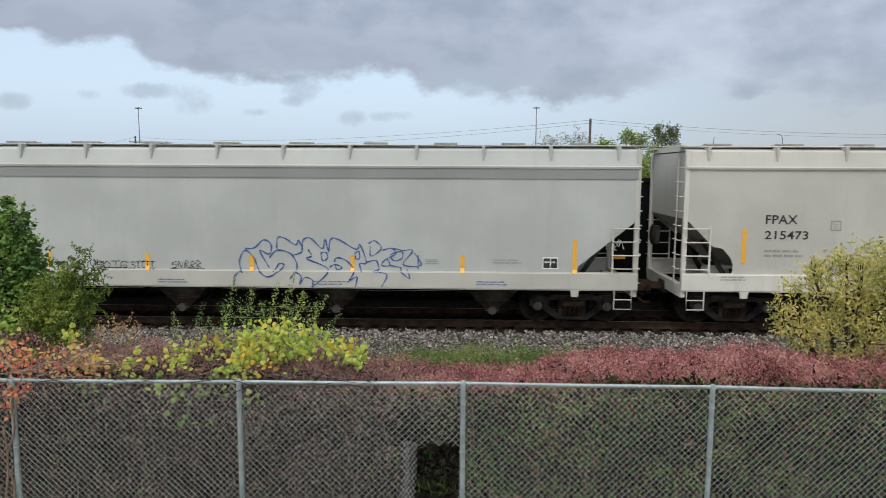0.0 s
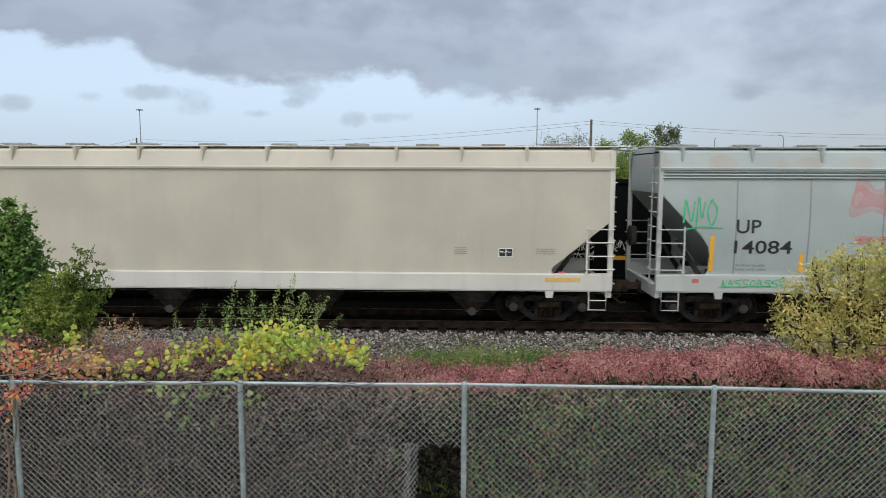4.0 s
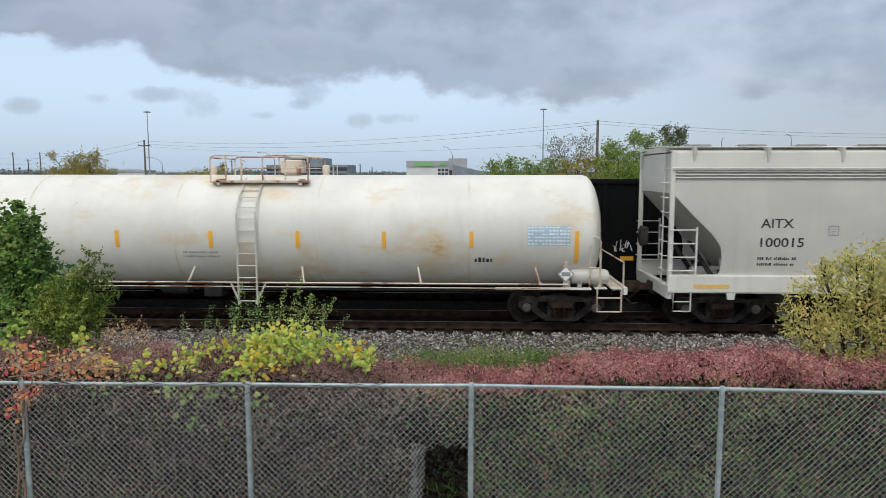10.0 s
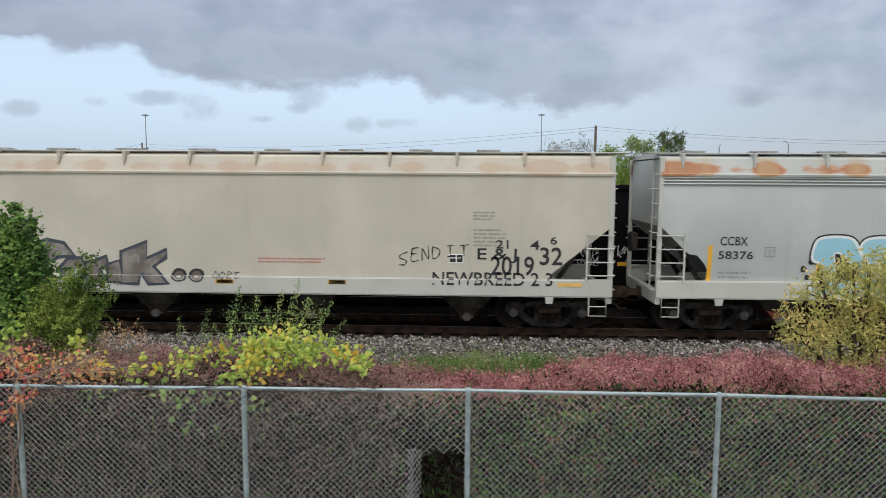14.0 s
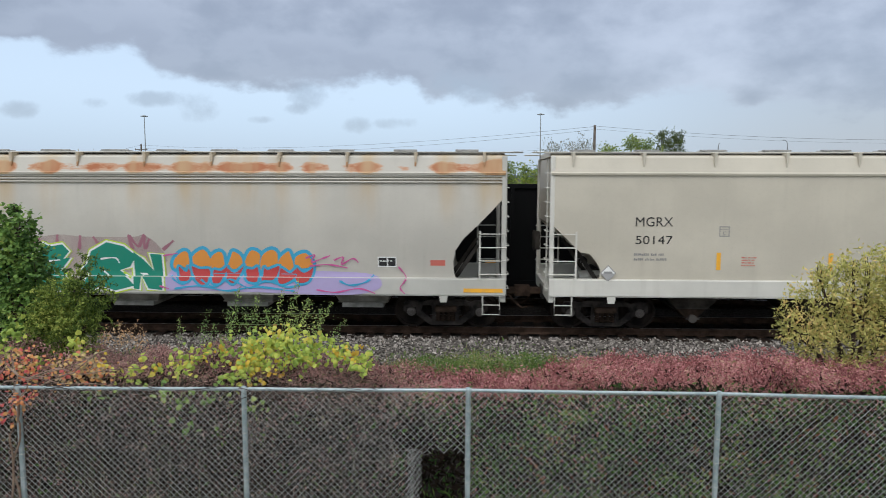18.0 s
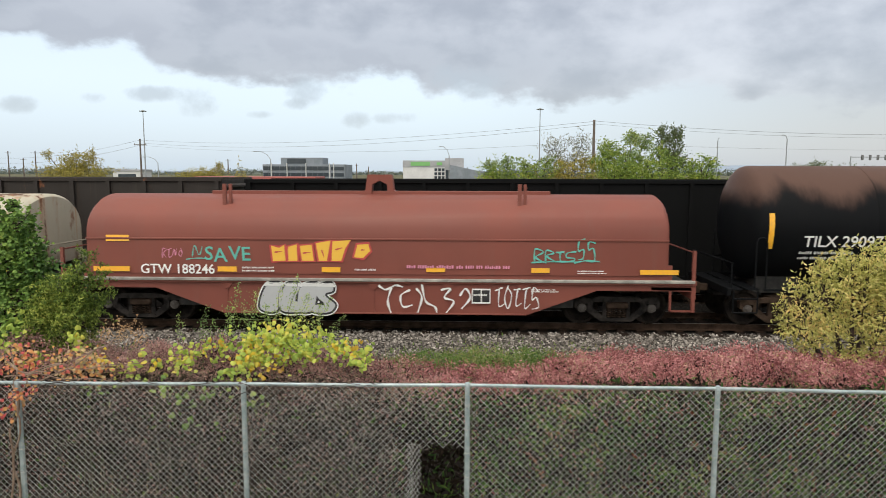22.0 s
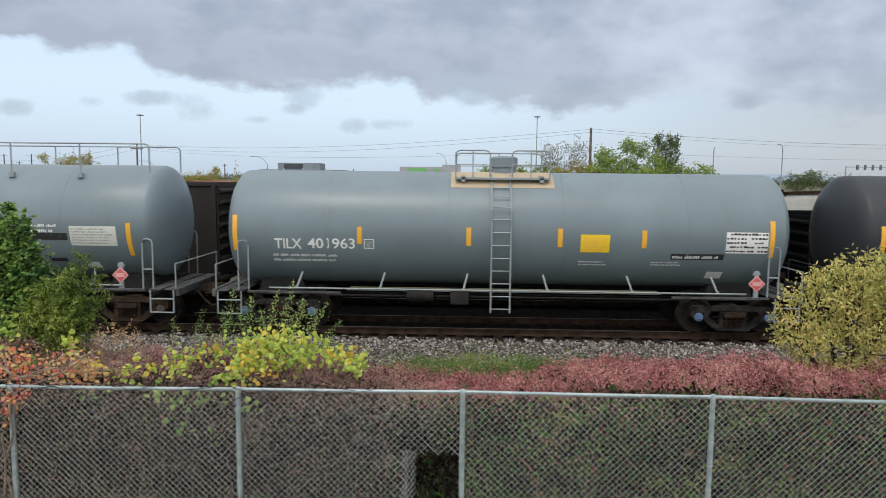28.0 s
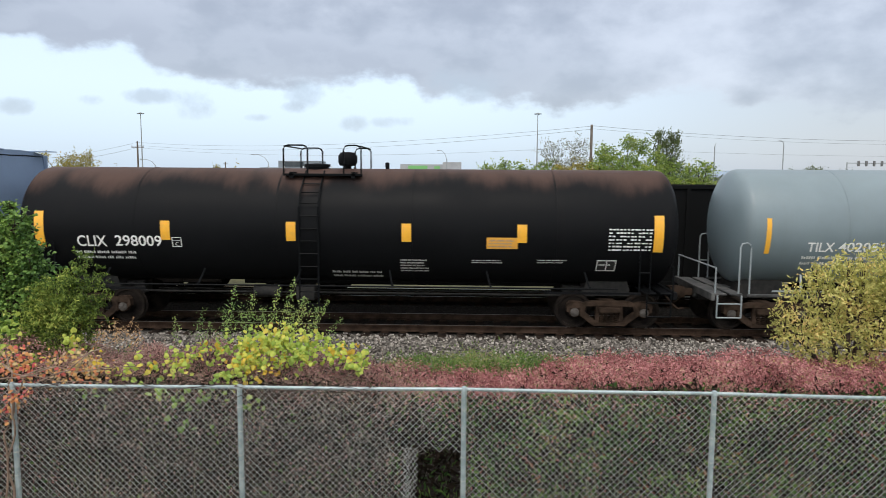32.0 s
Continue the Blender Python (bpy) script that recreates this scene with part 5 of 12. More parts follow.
def coil_car(spec, u):
    """A coil steel car: deep-bellied frame with a removable rounded hood."""
    g = spec.get
    length, body, hood = spec["length"], spec["paint"], spec["hood_paint"]
    half = length / 2 - 0.36
    hh = g("hood", half * 2 - 1.3) / 2
    car = thing("coil_car", spec["label"], "freight car", (0, TRACK, 0), "cars of the passing train")
    def side():
        s = Shape()
        b = half - 4.3
        a = half - 3.0
        s.prism([(-half, 0.98), (-a - 0.55, 0.98), (-b - 0.15, 0.36), (b + 0.15, 0.36), (a + 0.55, 0.98), (half, 0.98), (half, 1.14), (-half, 1.14)], -1.50, -1.44)
        s.box((-half, -1.56, 1.13), (half, -1.42, 1.24), 0.01)
        s.box((-hh - 0.1, -1.47, 1.24), (hh + 0.1, -1.40, 1.62), 0.01)
        s.box((-b - 0.1, -1.54, 0.34), (b + 0.1, -1.42, 0.38), 0.01)
        n = 5
        for i in range(n):
            x = -b + 2 * b * i / (n - 1)
            s.prism([(x - 0.16, 1.13), (x + 0.16, 1.13), (x + 0.05, 0.98), (x - 0.05, 0.98)], -1.54, -1.48)
            s.box((x - 0.02, -1.52, 0.38), (x + 0.02, -1.49, 1.0))
        return s.mesh("side_frame_girder", False)
    for k in (-1, 1):
        part("side_girder", kept(("girder", round(half, 2), round(hh, 2)), side), body, car, "fish-bellied side girder", (0, 0, 0), (0, 0, 0 if k < 0 else math.pi))
    part("deck", kept(("cdeck", round(half, 2)), lambda: Shape().box((-half, -1.42, 0.96), (half, 1.42, 1.12)).box((-half + 3, -1.3, 0.5), (half - 3, 1.3, 0.96)).mesh("deck", False)), BLACK_GEAR, car)
    def cover():
        s = Shape()
        r = 1.50
        z0, z1 = 1.36, 2.25
        prof = [(-r, z0), (-r, z1)]
        top = g("hood_top", 3.32)
        for i in range(1, 16):
            q = math.pi * i / 16
            prof.append((-r * math.cos(q), z1 + (top - z1) * math.sin(q) ** 0.8))
        prof += [(r, z1), (r, z0)]
        rings = []
        for x, k, dz in ((-hh, 0.955, 0.07), (-hh + 0.10, 1.0, 0.0), (hh - 0.10, 1.0, 0.0), (hh, 0.955, 0.07)):
            rings.append([(x, y * k, z0 + (z - z0) * (1 - dz * 0.6)) for y, z in prof])
        s.loft(rings, True, True)
        return s.mesh("hood", True, 40)
    hood_ob = part("hood", kept(("hood", round(hh, 2), g("hood_top", 3.32)), cover), hood, car, g("hood_label", ""))
    part("hood_seam", kept(("hseam", round(hh, 2)), lambda: Shape().box((-hh + 0.02, -1.525, 2.22), (hh - 0.02, -1.49, 2.27), 0.008).mesh("hood_seam", False)), hood, car, "riveted seam along the hood")
    part("deck_edge", kept(("cedge", round(half, 2)), lambda: Shape().box((-half + 0.05, -1.60, 1.185), (half - 0.05, -1.48, 1.255), 0.01).mesh("deck_edge", False)), DECK_PALE, car, "pale worn edge of the deck")
    for x in g("clamps", (-hh * 0.53, hh * 0.5)):
        def clamp():
            s = Shape()
            s.box((-0.05, -1.06, 2.95), (0.05, -0.98, 3.62), 0.01)
            s.box((0.10, -1.02, 3.05), (0.18, -0.94, 3.62), 0.01)
            s.box((-0.10, -1.12, 2.9), (0.22, -0.9, 3.02), 0.01)
            s.box((-0.02, -1.2, 2.68), (0.06, -1.08, 2.95), 0.01)
            return s.mesh("hood_bracket", False)
        part("hood_bracket", kept("clamp", clamp), hood, car, "hood lifting bracket", (x, 0, 0))
    def arch():
        s = Shape()
        outer = [(-0.66, 3.22), (-0.40, 3.82), (-0.26, 3.92), (0.40, 3.92), (0.52, 3.82), (0.74, 3.22)]
        s.tube([(x, -0.06, z) for x, z in outer], 0.06, 4)
        s.tube([(x, 0.06, z) for x, z in outer], 0.06, 4)
        return s.mesh("lifting_arch", False)
    def block():
        s = Shape()
        s.prism([(-0.62, 3.28), (-0.38, 3.45), (-0.33, 3.86), (0.33, 3.86), (0.38, 3.45), (0.62, 3.28), (0.22, 3.30), (0.20, 3.60), (0.0, 3.70), (-0.20, 3.60), (-0.22, 3.30)], -0.18, 0.18)
        return s.mesh("lifting_arch", False)
    part("lifting_arch", kept(g("arch", "arch"), block if g("arch") else arch), g("arch_paint", hood), car, "arched lifting eye on top of the hood", (g("arch_at", 0.0), 0, 0))
    if g("arch"):
        part("top_beam", Shape().box((-hh * 0.62, -0.12, 3.30), (hh * 0.62, 0.12, 3.42), 0.01), hood, car, "beam along the top of the hood")
    def ends():
        s = Shape()
        s.box((-1.1, -1.5, 1.0), (0, 1.5, 1.08))
        s.box((-0.12, -1.52, 0.78), (0, 1.52, 1.10), 0.01)
        for y in (-1.48, 1.48):
            s.box((-0.10, y - 0.04, 0.45), (-0.02, y + 0.04, 2.0))
            s.box((-0.65, y - 0.02, 0.45), (-0.1, y + 0.02, 0.5))
            s.box((-0.65, y - 0.02, 0.45), (-0.6, y + 0.02, 1.0))
        s.tube([(-0.06, -1.48, 1.95), (-0.06, 1.48, 1.95)], 0.02)
        return s.mesh("end_platform", False)
    for k in (-1, 1):
        part("end_platform", kept("coil_end", ends), body, car, "end platform with uprights", (k * half, 0, 0), (0, 0, 0 if k > 0 else math.pi))
    draft_gear(car, length, BLACK_GEAR, 1.6)
    running_gear(car, (-(half - 1.85), half - 1.85), u, g("frame_paint"), g("cap"))
    return car


# paints
WHITE_GREY = paint("pale_grey_paint", (0.49, 0.485, 0.445))
COOL_GREY = paint("cool_grey_paint", (0.45, 0.47, 0.455))
CREAM = paint("cream_paint", (0.52, 0.485, 0.405))
CREAM_STAINED = paint("cream_paint_rust_stained", (0.52, 0.485, 0.405), roof_rust=0.20)
HATCH_GREY = dull("hatch_grey", (0.20, 0.205, 0.20), (0.33, 0.33, 0.315), 3.0, 0.7)
STAINED_PALE = paint("stained_pale_paint", (0.56, 0.56, 0.52), rust=0.04, blotches=0.22)
PALE_COOL = paint("pale_cool_paint", (0.54, 0.565, 0.54))
BLUE_GREY = paint("blue_grey_paint", (0.365, 0.42, 0.415), rust=0.08, roof_rust=0.10)
WHITE_TRIM = paint("white_trim_paint", (0.62, 0.61, 0.56), grime=0.5)
RUST_TOP = paint("grey_paint_rusty_eaves", (0.45, 0.46, 0.44), roof_rust=0.85)
RUST_CREAM = paint("rust_streaked_paint", (0.50, 0.48, 0.43), roof_rust=1.0)
BAND_SHADE = paint("band_shade_grey", (0.27, 0.28, 0.28))
TANK_WHITE = paint("white_tank_paint", (0.52, 0.51, 0.46), rust=0.05, rough=0.42)
TANK_CREAM = paint("cream_tank_paint", (0.44, 0.42, 0.37), rust=0.05, rough=0.42)
TANK_BLACK = paint("black_tank_paint", (0.0055, 0.0064, 0.0076), rough=0.5, dirt=(0.014, 0.0135, 0.013), gloss=0.06)
TANK_DARK = paint("charcoal_tank_paint", (0.038, 0.043, 0.050), rough=0.45, dirt=(0.05, 0.045, 0.04), gloss=0.25)
TANK_GREY = paint("slate_grey_tank_paint", (0.165, 0.212, 0.238), rough=0.38)
TANK_BLUE = paint("faded_blue_tank_paint", (0.135, 0.20, 0.335), rough=0.42)
OXIDE = paint("oxide_red_paint", (0.195, 0.056, 0.041), rough=0.6)
COIL_CREAM = paint("rusted_cream_hood", (0.41, 0.385, 0.31), rust=0.45, streaks=1.0, rough=0.65)
COIL_FRAME = paint("dirty_cream_frame", (0.33, 0.31, 0.25), rust=0.42, grime=0.6, rough=0.65)
DECK_PALE = dull("worn_deck_edge", (0.20, 0.195, 0.18), (0.36, 0.345, 0.315), 3.0, 0.7)
RUST_PLAIN = dull("rusty_steel", (0.11, 0.055, 0.035), (0.22, 0.11, 0.06), 3.0, 0.85)
GREY_RAIL = plain("grey_rail_paint", (0.25, 0.285, 0.305), 0.5)
TAN_WASH = paint("tan_washed_paint", (0.45, 0.415, 0.335), rust=0.05, rough=0.45)
TAN_STAIN = paint("tan_stain", (0.42, 0.34, 0.24), rust=0.25, rough=0.6)
RUSTY_WHITE = paint("rusty_white_paint", (0.60, 0.52, 0.42), rust=0.85, rough=0.6)
RUSTY_SILL = paint("white_sill_rust", (0.60, 0.58, 0.53), rust=0.35, grime=0.5)
SEAM_GREY = paint("seam_grey", (0.23, 0.25, 0.25), rust=0.3)
TANK_BROWNED = paint("browned_black_paint", (0.006, 0.0068, 0.008), rough=0.5, dirt=(0.016, 0.0145, 0.0135), brown_top=0.8, gloss=0.06)
# ---- the passing train, from its head (right) to its tail ----
SPEED, GAIN = 18.692, 0.008698


def run(t):
    """How far the train has gone after t seconds."""
    return SPEED * t + 0.5 * GAIN * t * t


def H(label, paint_, **more):
    return dict(kind="hopper", label=label, paint=paint_, **more)


def T(label, paint_, **more):
    return dict(kind="tank", label=label, paint=paint_, **more)


PLACARD_RED = plain("placard_red", (0.55, 0.10, 0.10), 0.5, 0, 0.1)
PLACARD_PALE = plain("placard_faded_rim", (0.62, 0.34, 0.33), 0.5, 0, 0.1)
DECK_DARK = dull("grey_deck_steel", (0.04, 0.042, 0.044), (0.10, 0.10, 0.10), 3.0, 0.7)
BOX_BLUE = paint("faded_box_blue", (0.20, 0.28, 0.42), rough=0.55)
TANK_STAINED = paint("stained_white_tank", (0.66, 0.65, 0.60), rust=0.05, blotches=0.85, rough=0.45)
TANK_HALF_BROWNED = paint("part_browned_black_paint", (0.007, 0.0076, 0.009), rough=0.5, dirt=(0.018, 0.016, 0.015), brown_top=0.55, gloss=0.07, brown_from=4.25)
# rear coupling of each car, in metres along the train
JOINTS = [4.92, -15.47, -32.81, -53.31, -70.60, -90.50, -110.33, -127.31, -146.41, -166.66, -182.97, -203.09, -219.81, -238.96, -258.38, -278.92,
          -299.20, -318.69, -336.34, -353.84, -371.32, -388.81, -407.22, -424.06, -438.60, -453.33, -473.28, -486.30, -502.0, -517.83, -533.58, -548.92,
          -564.40, -580.42, -596.81, -614.4, -631.0]
CARS = [
    H("pale grey covered hopper car with straight sides", WHITE_GREY, trim=WHITE_TRIM),
    H("grey covered hopper car with blue scribbled graffiti", COOL_GREY, trim=WHITE_GREY, band=BAND_SHADE, hatches=10),
    H("blue-grey covered hopper car with shield emblem and graffiti", BLUE_GREY, curved=True, trim=COOL_GREY, bays=3, bay_step=4.42, seams=SEAM_GREY),
    H("pale grey covered hopper car with clean straight sides", WHITE_GREY, lift=0.17, trim=WHITE_TRIM, gate_paint=RED_PAINT),
    H("blue-grey covered hopper car with faded red graffiti", BLUE_GREY, curved=True, trim=COOL_GREY, bays=3, bay_step=4.42, seams=SEAM_GREY),
    H("cream covered hopper car with straight sides", CREAM, trim=WHITE_TRIM),
    H("white covered hopper car with rust stains along the sill", STAINED_PALE, curved=True, trim=RUSTY_SILL, bays=4, gate_paint=RED_PAINT, seams=STAINED_PALE),
    T("cream tank car with stained middle band and ladder", TANK_CREAM, braced=True, top=4.04, band_stain=(-1.42, 2.16), cap=CAP_BLUE, double=True, radius=1.53, tank=15.1, ladder=0.09, platform=(-1.28, 2.19), domes=((-0.05, 0.8, 0.52, "box"), (0.95, 0.65, 0.2, "round")), rail_high=0.5, stain=TAN_STAIN, placard=(INK_WHITE, INK_GREY), reservoir=TANK_WHITE),
    T("long white tank car with yellow placard and scribbles", TANK_WHITE, double=True, radius=1.53, tank=17.5, ladder=0.16, platform=(-1.24, 1.53), domes=((0.5, 0.55, 0.36, "box"), (-0.6, 0.6, 0.18, "round")), rail_high=0.42, braced=True, top=3.87, placard=(INK_WHITE, INK_GREY), reservoir=TANK_WHITE),
    H("pale grey covered hopper car with red gates below", WHITE_GREY, lift=0.17, trim=WHITE_TRIM, gate_paint=RED_PAINT),
    H("pale grey covered hopper car with rounded sides", WHITE_GREY, curved=True, trim=WHITE_TRIM),
    T("white tank car with rust stains and a rusty platform", TANK_STAINED, braced=True, top=3.86, double=True, radius=1.50, tank=18.3, ladder=0.06, platform=(-1.03, 1.52), domes=((0.9, 0.55, 0.4, "box"), (-1.3, 0.2, 0.25, "round"), (1.8, 0.2, 0.25, "round")), rail_paint=RUSTY_WHITE, ladder_paint=TANK_WHITE, dome_paint=RUSTY_WHITE, rail_high=0.5, placard=(INK_WHITE, INK_GREY), reservoir=TANK_WHITE),
    T("black tank car with silver graffiti and yellow lettering", TANK_BLACK, top=3.89, radius=1.52, frame_paint=STEEL_RUSTY, tank=15.2, ladder=0.27, platform=(-0.78, 2.55), domes=((1.25, 1.0, 0.42, "round"),), rail_high=0.46),
    H("light grey covered hopper car with rounded sides", PALE_COOL, curved=True, trim=WHITE_TRIM, seams=COOL_GREY),
    H("grey covered hopper car with light blue bubble graffiti", COOL_GREY, curved=True, rounded=False, chord_paint=RUST_TOP, trim=WHITE_GREY, gate_paint=RED_PAINT),
    H("beige covered hopper car with brown and black graffiti", CREAM_STAINED, trim=WHITE_GREY),
    H("beige covered hopper car with plain sides", CREAM, trim=WHITE_GREY),
    H("pale grey covered hopper car with faded graffiti and dark band", PALE_COOL, trim=WHITE_TRIM, band=BAND_SHADE),
    H("beige covered hopper car with dark end bays", CREAM, trim=WHITE_TRIM, bays=4),
    H("rust-streaked covered hopper car with green and blue graffiti", RUST_CREAM, curved=True, trim=WHITE_GREY, bays=4, flat_gates=True),
    H("rust-streaked pale covered hopper car with rounded sides", RUST_CREAM, curved=True, trim=WHITE_TRIM, bays=4, flat_gates=True),
    H("beige covered hopper car with blue and grey outlined graffiti", CREAM, trim=WHITE_TRIM, bays=4),
    T("black tank car browned along the top with red valve housing", TANK_BROWNED, radius=1.50, frame_paint=STEEL_RUSTY, tank=16.65, ladder=0.77, platform=(-0.36, 1.64), rails="arches", domes=((-0.03, 0.53, 0.45, "box"), (0.75, 0.7, 0.10, "round"), (-1.0, 0.16, 0.18, "round")), dome_paint=RED_PAINT, rail_high=0.6),
    dict(kind="coil", label="oxide red coil car with rounded hood and graffiti", paint=OXIDE, hood_paint=OXIDE, hood=14.75, arch="block", hood_top=3.34),
    dict(kind="coil", label="rusted cream coil car with rounded hood", paint=COIL_FRAME, hood_paint=COIL_CREAM, arch_paint=RUST_PLAIN, hood=13.1, arch_at=0.05, frame_paint=STEEL_RUSTY),
    T("charcoal tank car with long top walkway", TANK_DARK, radius=1.50, tank=13.6, ladder=0.66, platform=(-5.93, 1.4), rails="long", domes=((-4.7, 1.1, 0.55, "box"), (-0.9, 0.5, 0.4, "round"), (0.5, 0.5, 0.22, "round"), (1.9, 0.22, 0.3, "round")), rail_high=0.5, placard=(INK_WHITE, INK_GREY)),
    H("off-white covered hopper car with blue tags and black lettering", paint("off_white_paint", (0.585, 0.575, 0.525)), trim=paint("off_white_sill", (0.66, 0.64, 0.57), rust=0.1)),
    T("short black tank car with yellow lettering", TANK_BLACK, top=3.93, radius=1.52, frame_paint=STEEL_RUSTY, tank=10.85, ladder=0.37, platform=(-1.57, 1.43), rails="arches2", domes=((-0.8, 0.5, 0.40, "box"), (0.45, 0.6, 0.12, "round"), (-1.9, 0.16, 0.3, "round")), truck=2.4, rail_high=0.6),
    T("black tank car with a full-length top handrail", TANK_BLACK, radius=1.50, frame_paint=STEEL_RUSTY, tank=14.6, ladder=0.0, platform=(-1.3, 1.2), rails="full"),
    T("charcoal tank car with white lettering", TANK_DARK, radius=1.50, frame_paint=STEEL_RUSTY, tank=14.4, ladder=0.18, platform=(-1.4, 1.54), domes=((0.3, 0.93, 0.40, "round"),)),
    T("slate grey tank car with stained middle platform", TANK_GREY, radius=1.50, cap=CAP_BLUE, rail_paint=GREY_RAIL, tank=14.55, ladder=-0.13, platform=(-1.29, 1.11), domes=((0.0, 0.72, 0.42, "round"),), stain=TAN_STAIN, placard=(PLACARD_RED, PLACARD_PALE), under=DECK_DARK),
    T("slate grey tank car with a full-length top handrail", TANK_GREY, top=4.20, radius=1.50, frame_paint=STEEL_RUSTY, rail_paint=GREY_RAIL, tank=13.6, platform=(-1.38, 1.12), rails="full", domes=((-0.18, 0.95, 0.45, "round"),), no_ladder=True, placard=(PLACARD_RED, PLACARD_PALE), under=DECK_DARK),
    T("faded blue tank car with a full-length top handrail", TANK_BLUE, radius=1.50, frame_paint=STEEL_RUSTY, tank=14.0, platform=(-1.72, 1.17), rails="full", domes=((-0.05, 1.0, 0.45, "round"),), no_ladder=True, placard=(PLACARD_RED, PLACARD_PALE)),
    T("slate grey tank car with stained middle platform and hazard sign", TANK_GREY, radius=1.50, rail_paint=GREY_RAIL, tank=14.7, ladder=0.03, platform=(-1.16, 1.78), domes=((0.1, 0.95, 0.45, "round"),), stain=TAN_STAIN, placard=(PLACARD_RED, PLACARD_PALE), under=DECK_DARK),
    T("slate grey tank car with white lettering and stained platform", TANK_GREY, top=4.16, radius=1.50, rail_paint=GREY_RAIL, frame_paint=STEEL_RUSTY, tank=14.4, ladder=0.24, platform=(-0.95, 1.76), domes=((0.3, 0.95, 0.42, "round"),), stain=TAN_STAIN, placard=(PLACARD_RED, PLACARD_PALE), under=DECK_DARK),
    T("black tank car with faded brown top and white lettering", TANK_HALF_BROWNED, rail_paint=TANK_BLACK, dome_paint=TANK_BLACK, radius=1.52, frame_paint=STEEL_RUSTY, tank=17.2, ladder=-0.86, platform=(-1.62, 0.38), rails="arches", domes=((-0.12, 0.52, 0.45, "ball"), (0.95, 0.12, 0.16, "round"), (-0.95, 0.7, 0.12, "round")), rail_high=0.58),
    H("blue-grey ribbed covered hopper car", BOX_BLUE, trim=BOX_BLUE),
]
TRAIN = []


def assemble():
    front = JOINTS[0] + 20.4
    for spec, rear in zip(CARS, JOINTS):
        spec["length"] = front - rear
        u = (front + rear) / 2
        car = {"hopper": hopper, "tank": tank_car, "coil": coil_car}[spec["kind"]](spec, u)
        car.location = (u, TRACK, 0)
        TRAIN.append((car, u, spec))
        front = rear


assemble()
# ---- what is painted on each car ----
PANEL_TAN = plain("worn_tan_panel", (0.40, 0.35, 0.28), 0.6, 0, 0.3)
PANEL_PALE = plain("pale_panel", (0.60, 0.62, 0.58), 0.6, 0, 0.2)
PANEL_BLUE = plain("pale_blue_patch", (0.42, 0.50, 0.56), 0.6, 0, 0.2)
PANEL_YELLOW = plain("pale_yellow_patch", (0.70, 0.66, 0.25), 0.6, 0, 0.2)
SIGN_GREEN_BRIGHT = plain("bright_green_plate", (0.06, 0.42, 0.12), 0.5)
SP_GREENISH = spray("spray_bright_green", (0.05, 0.45, 0.20))
SP_RED_OX = spray("spray_dull_red", (0.42, 0.10, 0.07))
SP_ORANGE_Y = spray("spray_yellow_orange", (0.75, 0.45, 0.06))
INK_GREEN = plain("green_lettering", (0.10, 0.34, 0.20), 0.5, 0, 0.1)
INK_SKY = plain("faded_blue_lettering", (0.36, 0.50, 0.60), 0.5, 0, 0.1)
DECAL_ORANGE = plain("placard_orange", (0.72, 0.36, 0.05), 0.5, 0, 0.2)


def shield(k, x, z, w, h):
    """The emblem: a blue head over red and white stripes, in a pale rim."""
    rim = [(0.5, 0.0), (0.85, 0.06), (1.0, 0.25), (0.97, 0.55), (1.0, 0.85), (0.82, 0.97), (0.5, 0.93), (0.18, 0.97), (0.0, 0.85), (0.03, 0.55), (0.0, 0.25), (0.15, 0.06)]
    on_car(k, "emblem_rim", [(x + a * w, z + b * h) for a, b in rim], [tuple(range(12))], INK_WHITE, "shield emblem", 0.008)
    plate(k, x + 0.07 * w, z + 0.56 * h, x + 0.93 * w, z + 0.90 * h, plain("emblem_blue", (0.05, 0.06, 0.22)), "emblem_head", "", 0.011)
    small_print(k, x + 0.14 * w, z + 0.6 * h, x + 0.9 * w, z + 0.86 * h, 2, INK_WHITE, 1).location.y = -0.008
    for i in range(6):
        plate(k, x + (0.08 + 0.15 * i) * w, z + 0.10 * h, x + (0.155 + 0.15 * i) * w, z + 0.54 * h, INK_RED, "emblem_stripe", "", 0.011)


# head of the train
letters(0, "FPAX", -7.66, 2.66, 0.22, 0.77, INK)
letters(0, "215473", -7.67, 2.28, 0.21, 1.06, INK)
small_print(0, -7.65, 1.82, -6.72, 2.06, 2, INK_GREY)
capacity_box(0, -6.08, 2.5, INK_GREY)
reflectors(0, [(-8.16, 1.67, 2.54)])
small_print(0, -8.71, 1.24, -8.02, 1.38, 2, INK_GREY)
letters(1, "UTCX", -7.7, 2.25, 0.24, 0.65, INK)
letters(1, "59194", -7.71, 1.95, 0.22, 0.74, INK)
tag(1, -7.83, 1.74, -6.98, 1.93, SP_BLACK, 3, 0.022, 7)
small_print(1, -7.7, 1.42, -6.9, 1.67, 2, INK_GREY)
capacity_box(1, -6.27, 1.95, INK_GREY)
reflectors(1, [(-8.04, 1.4, 2.25), (-5.19, 1.4, 1.81), (-2.67, 1.38, 1.79), (-0.01, 1.38, 1.79), (2.54, 1.38, 1.79), (5.3, 1.39, 1.81), (8.09, 1.39, 2.23)])
paired_plates(1, 7.3, 1.49, 7.68, 1.79)
small_print(1, 4.37, 1.59, 4.76, 1.73, 3, INK_GREY)
small_print(1, 6.06, 1.61, 6.8, 1.75, 2, INK_GREY)
small_print(1, -2.4, 1.06, -1.53, 1.19, 2, INK_BLUE)
small_print(1, 5.65, 1.07, 6.48, 1.2, 2, INK_BLUE)
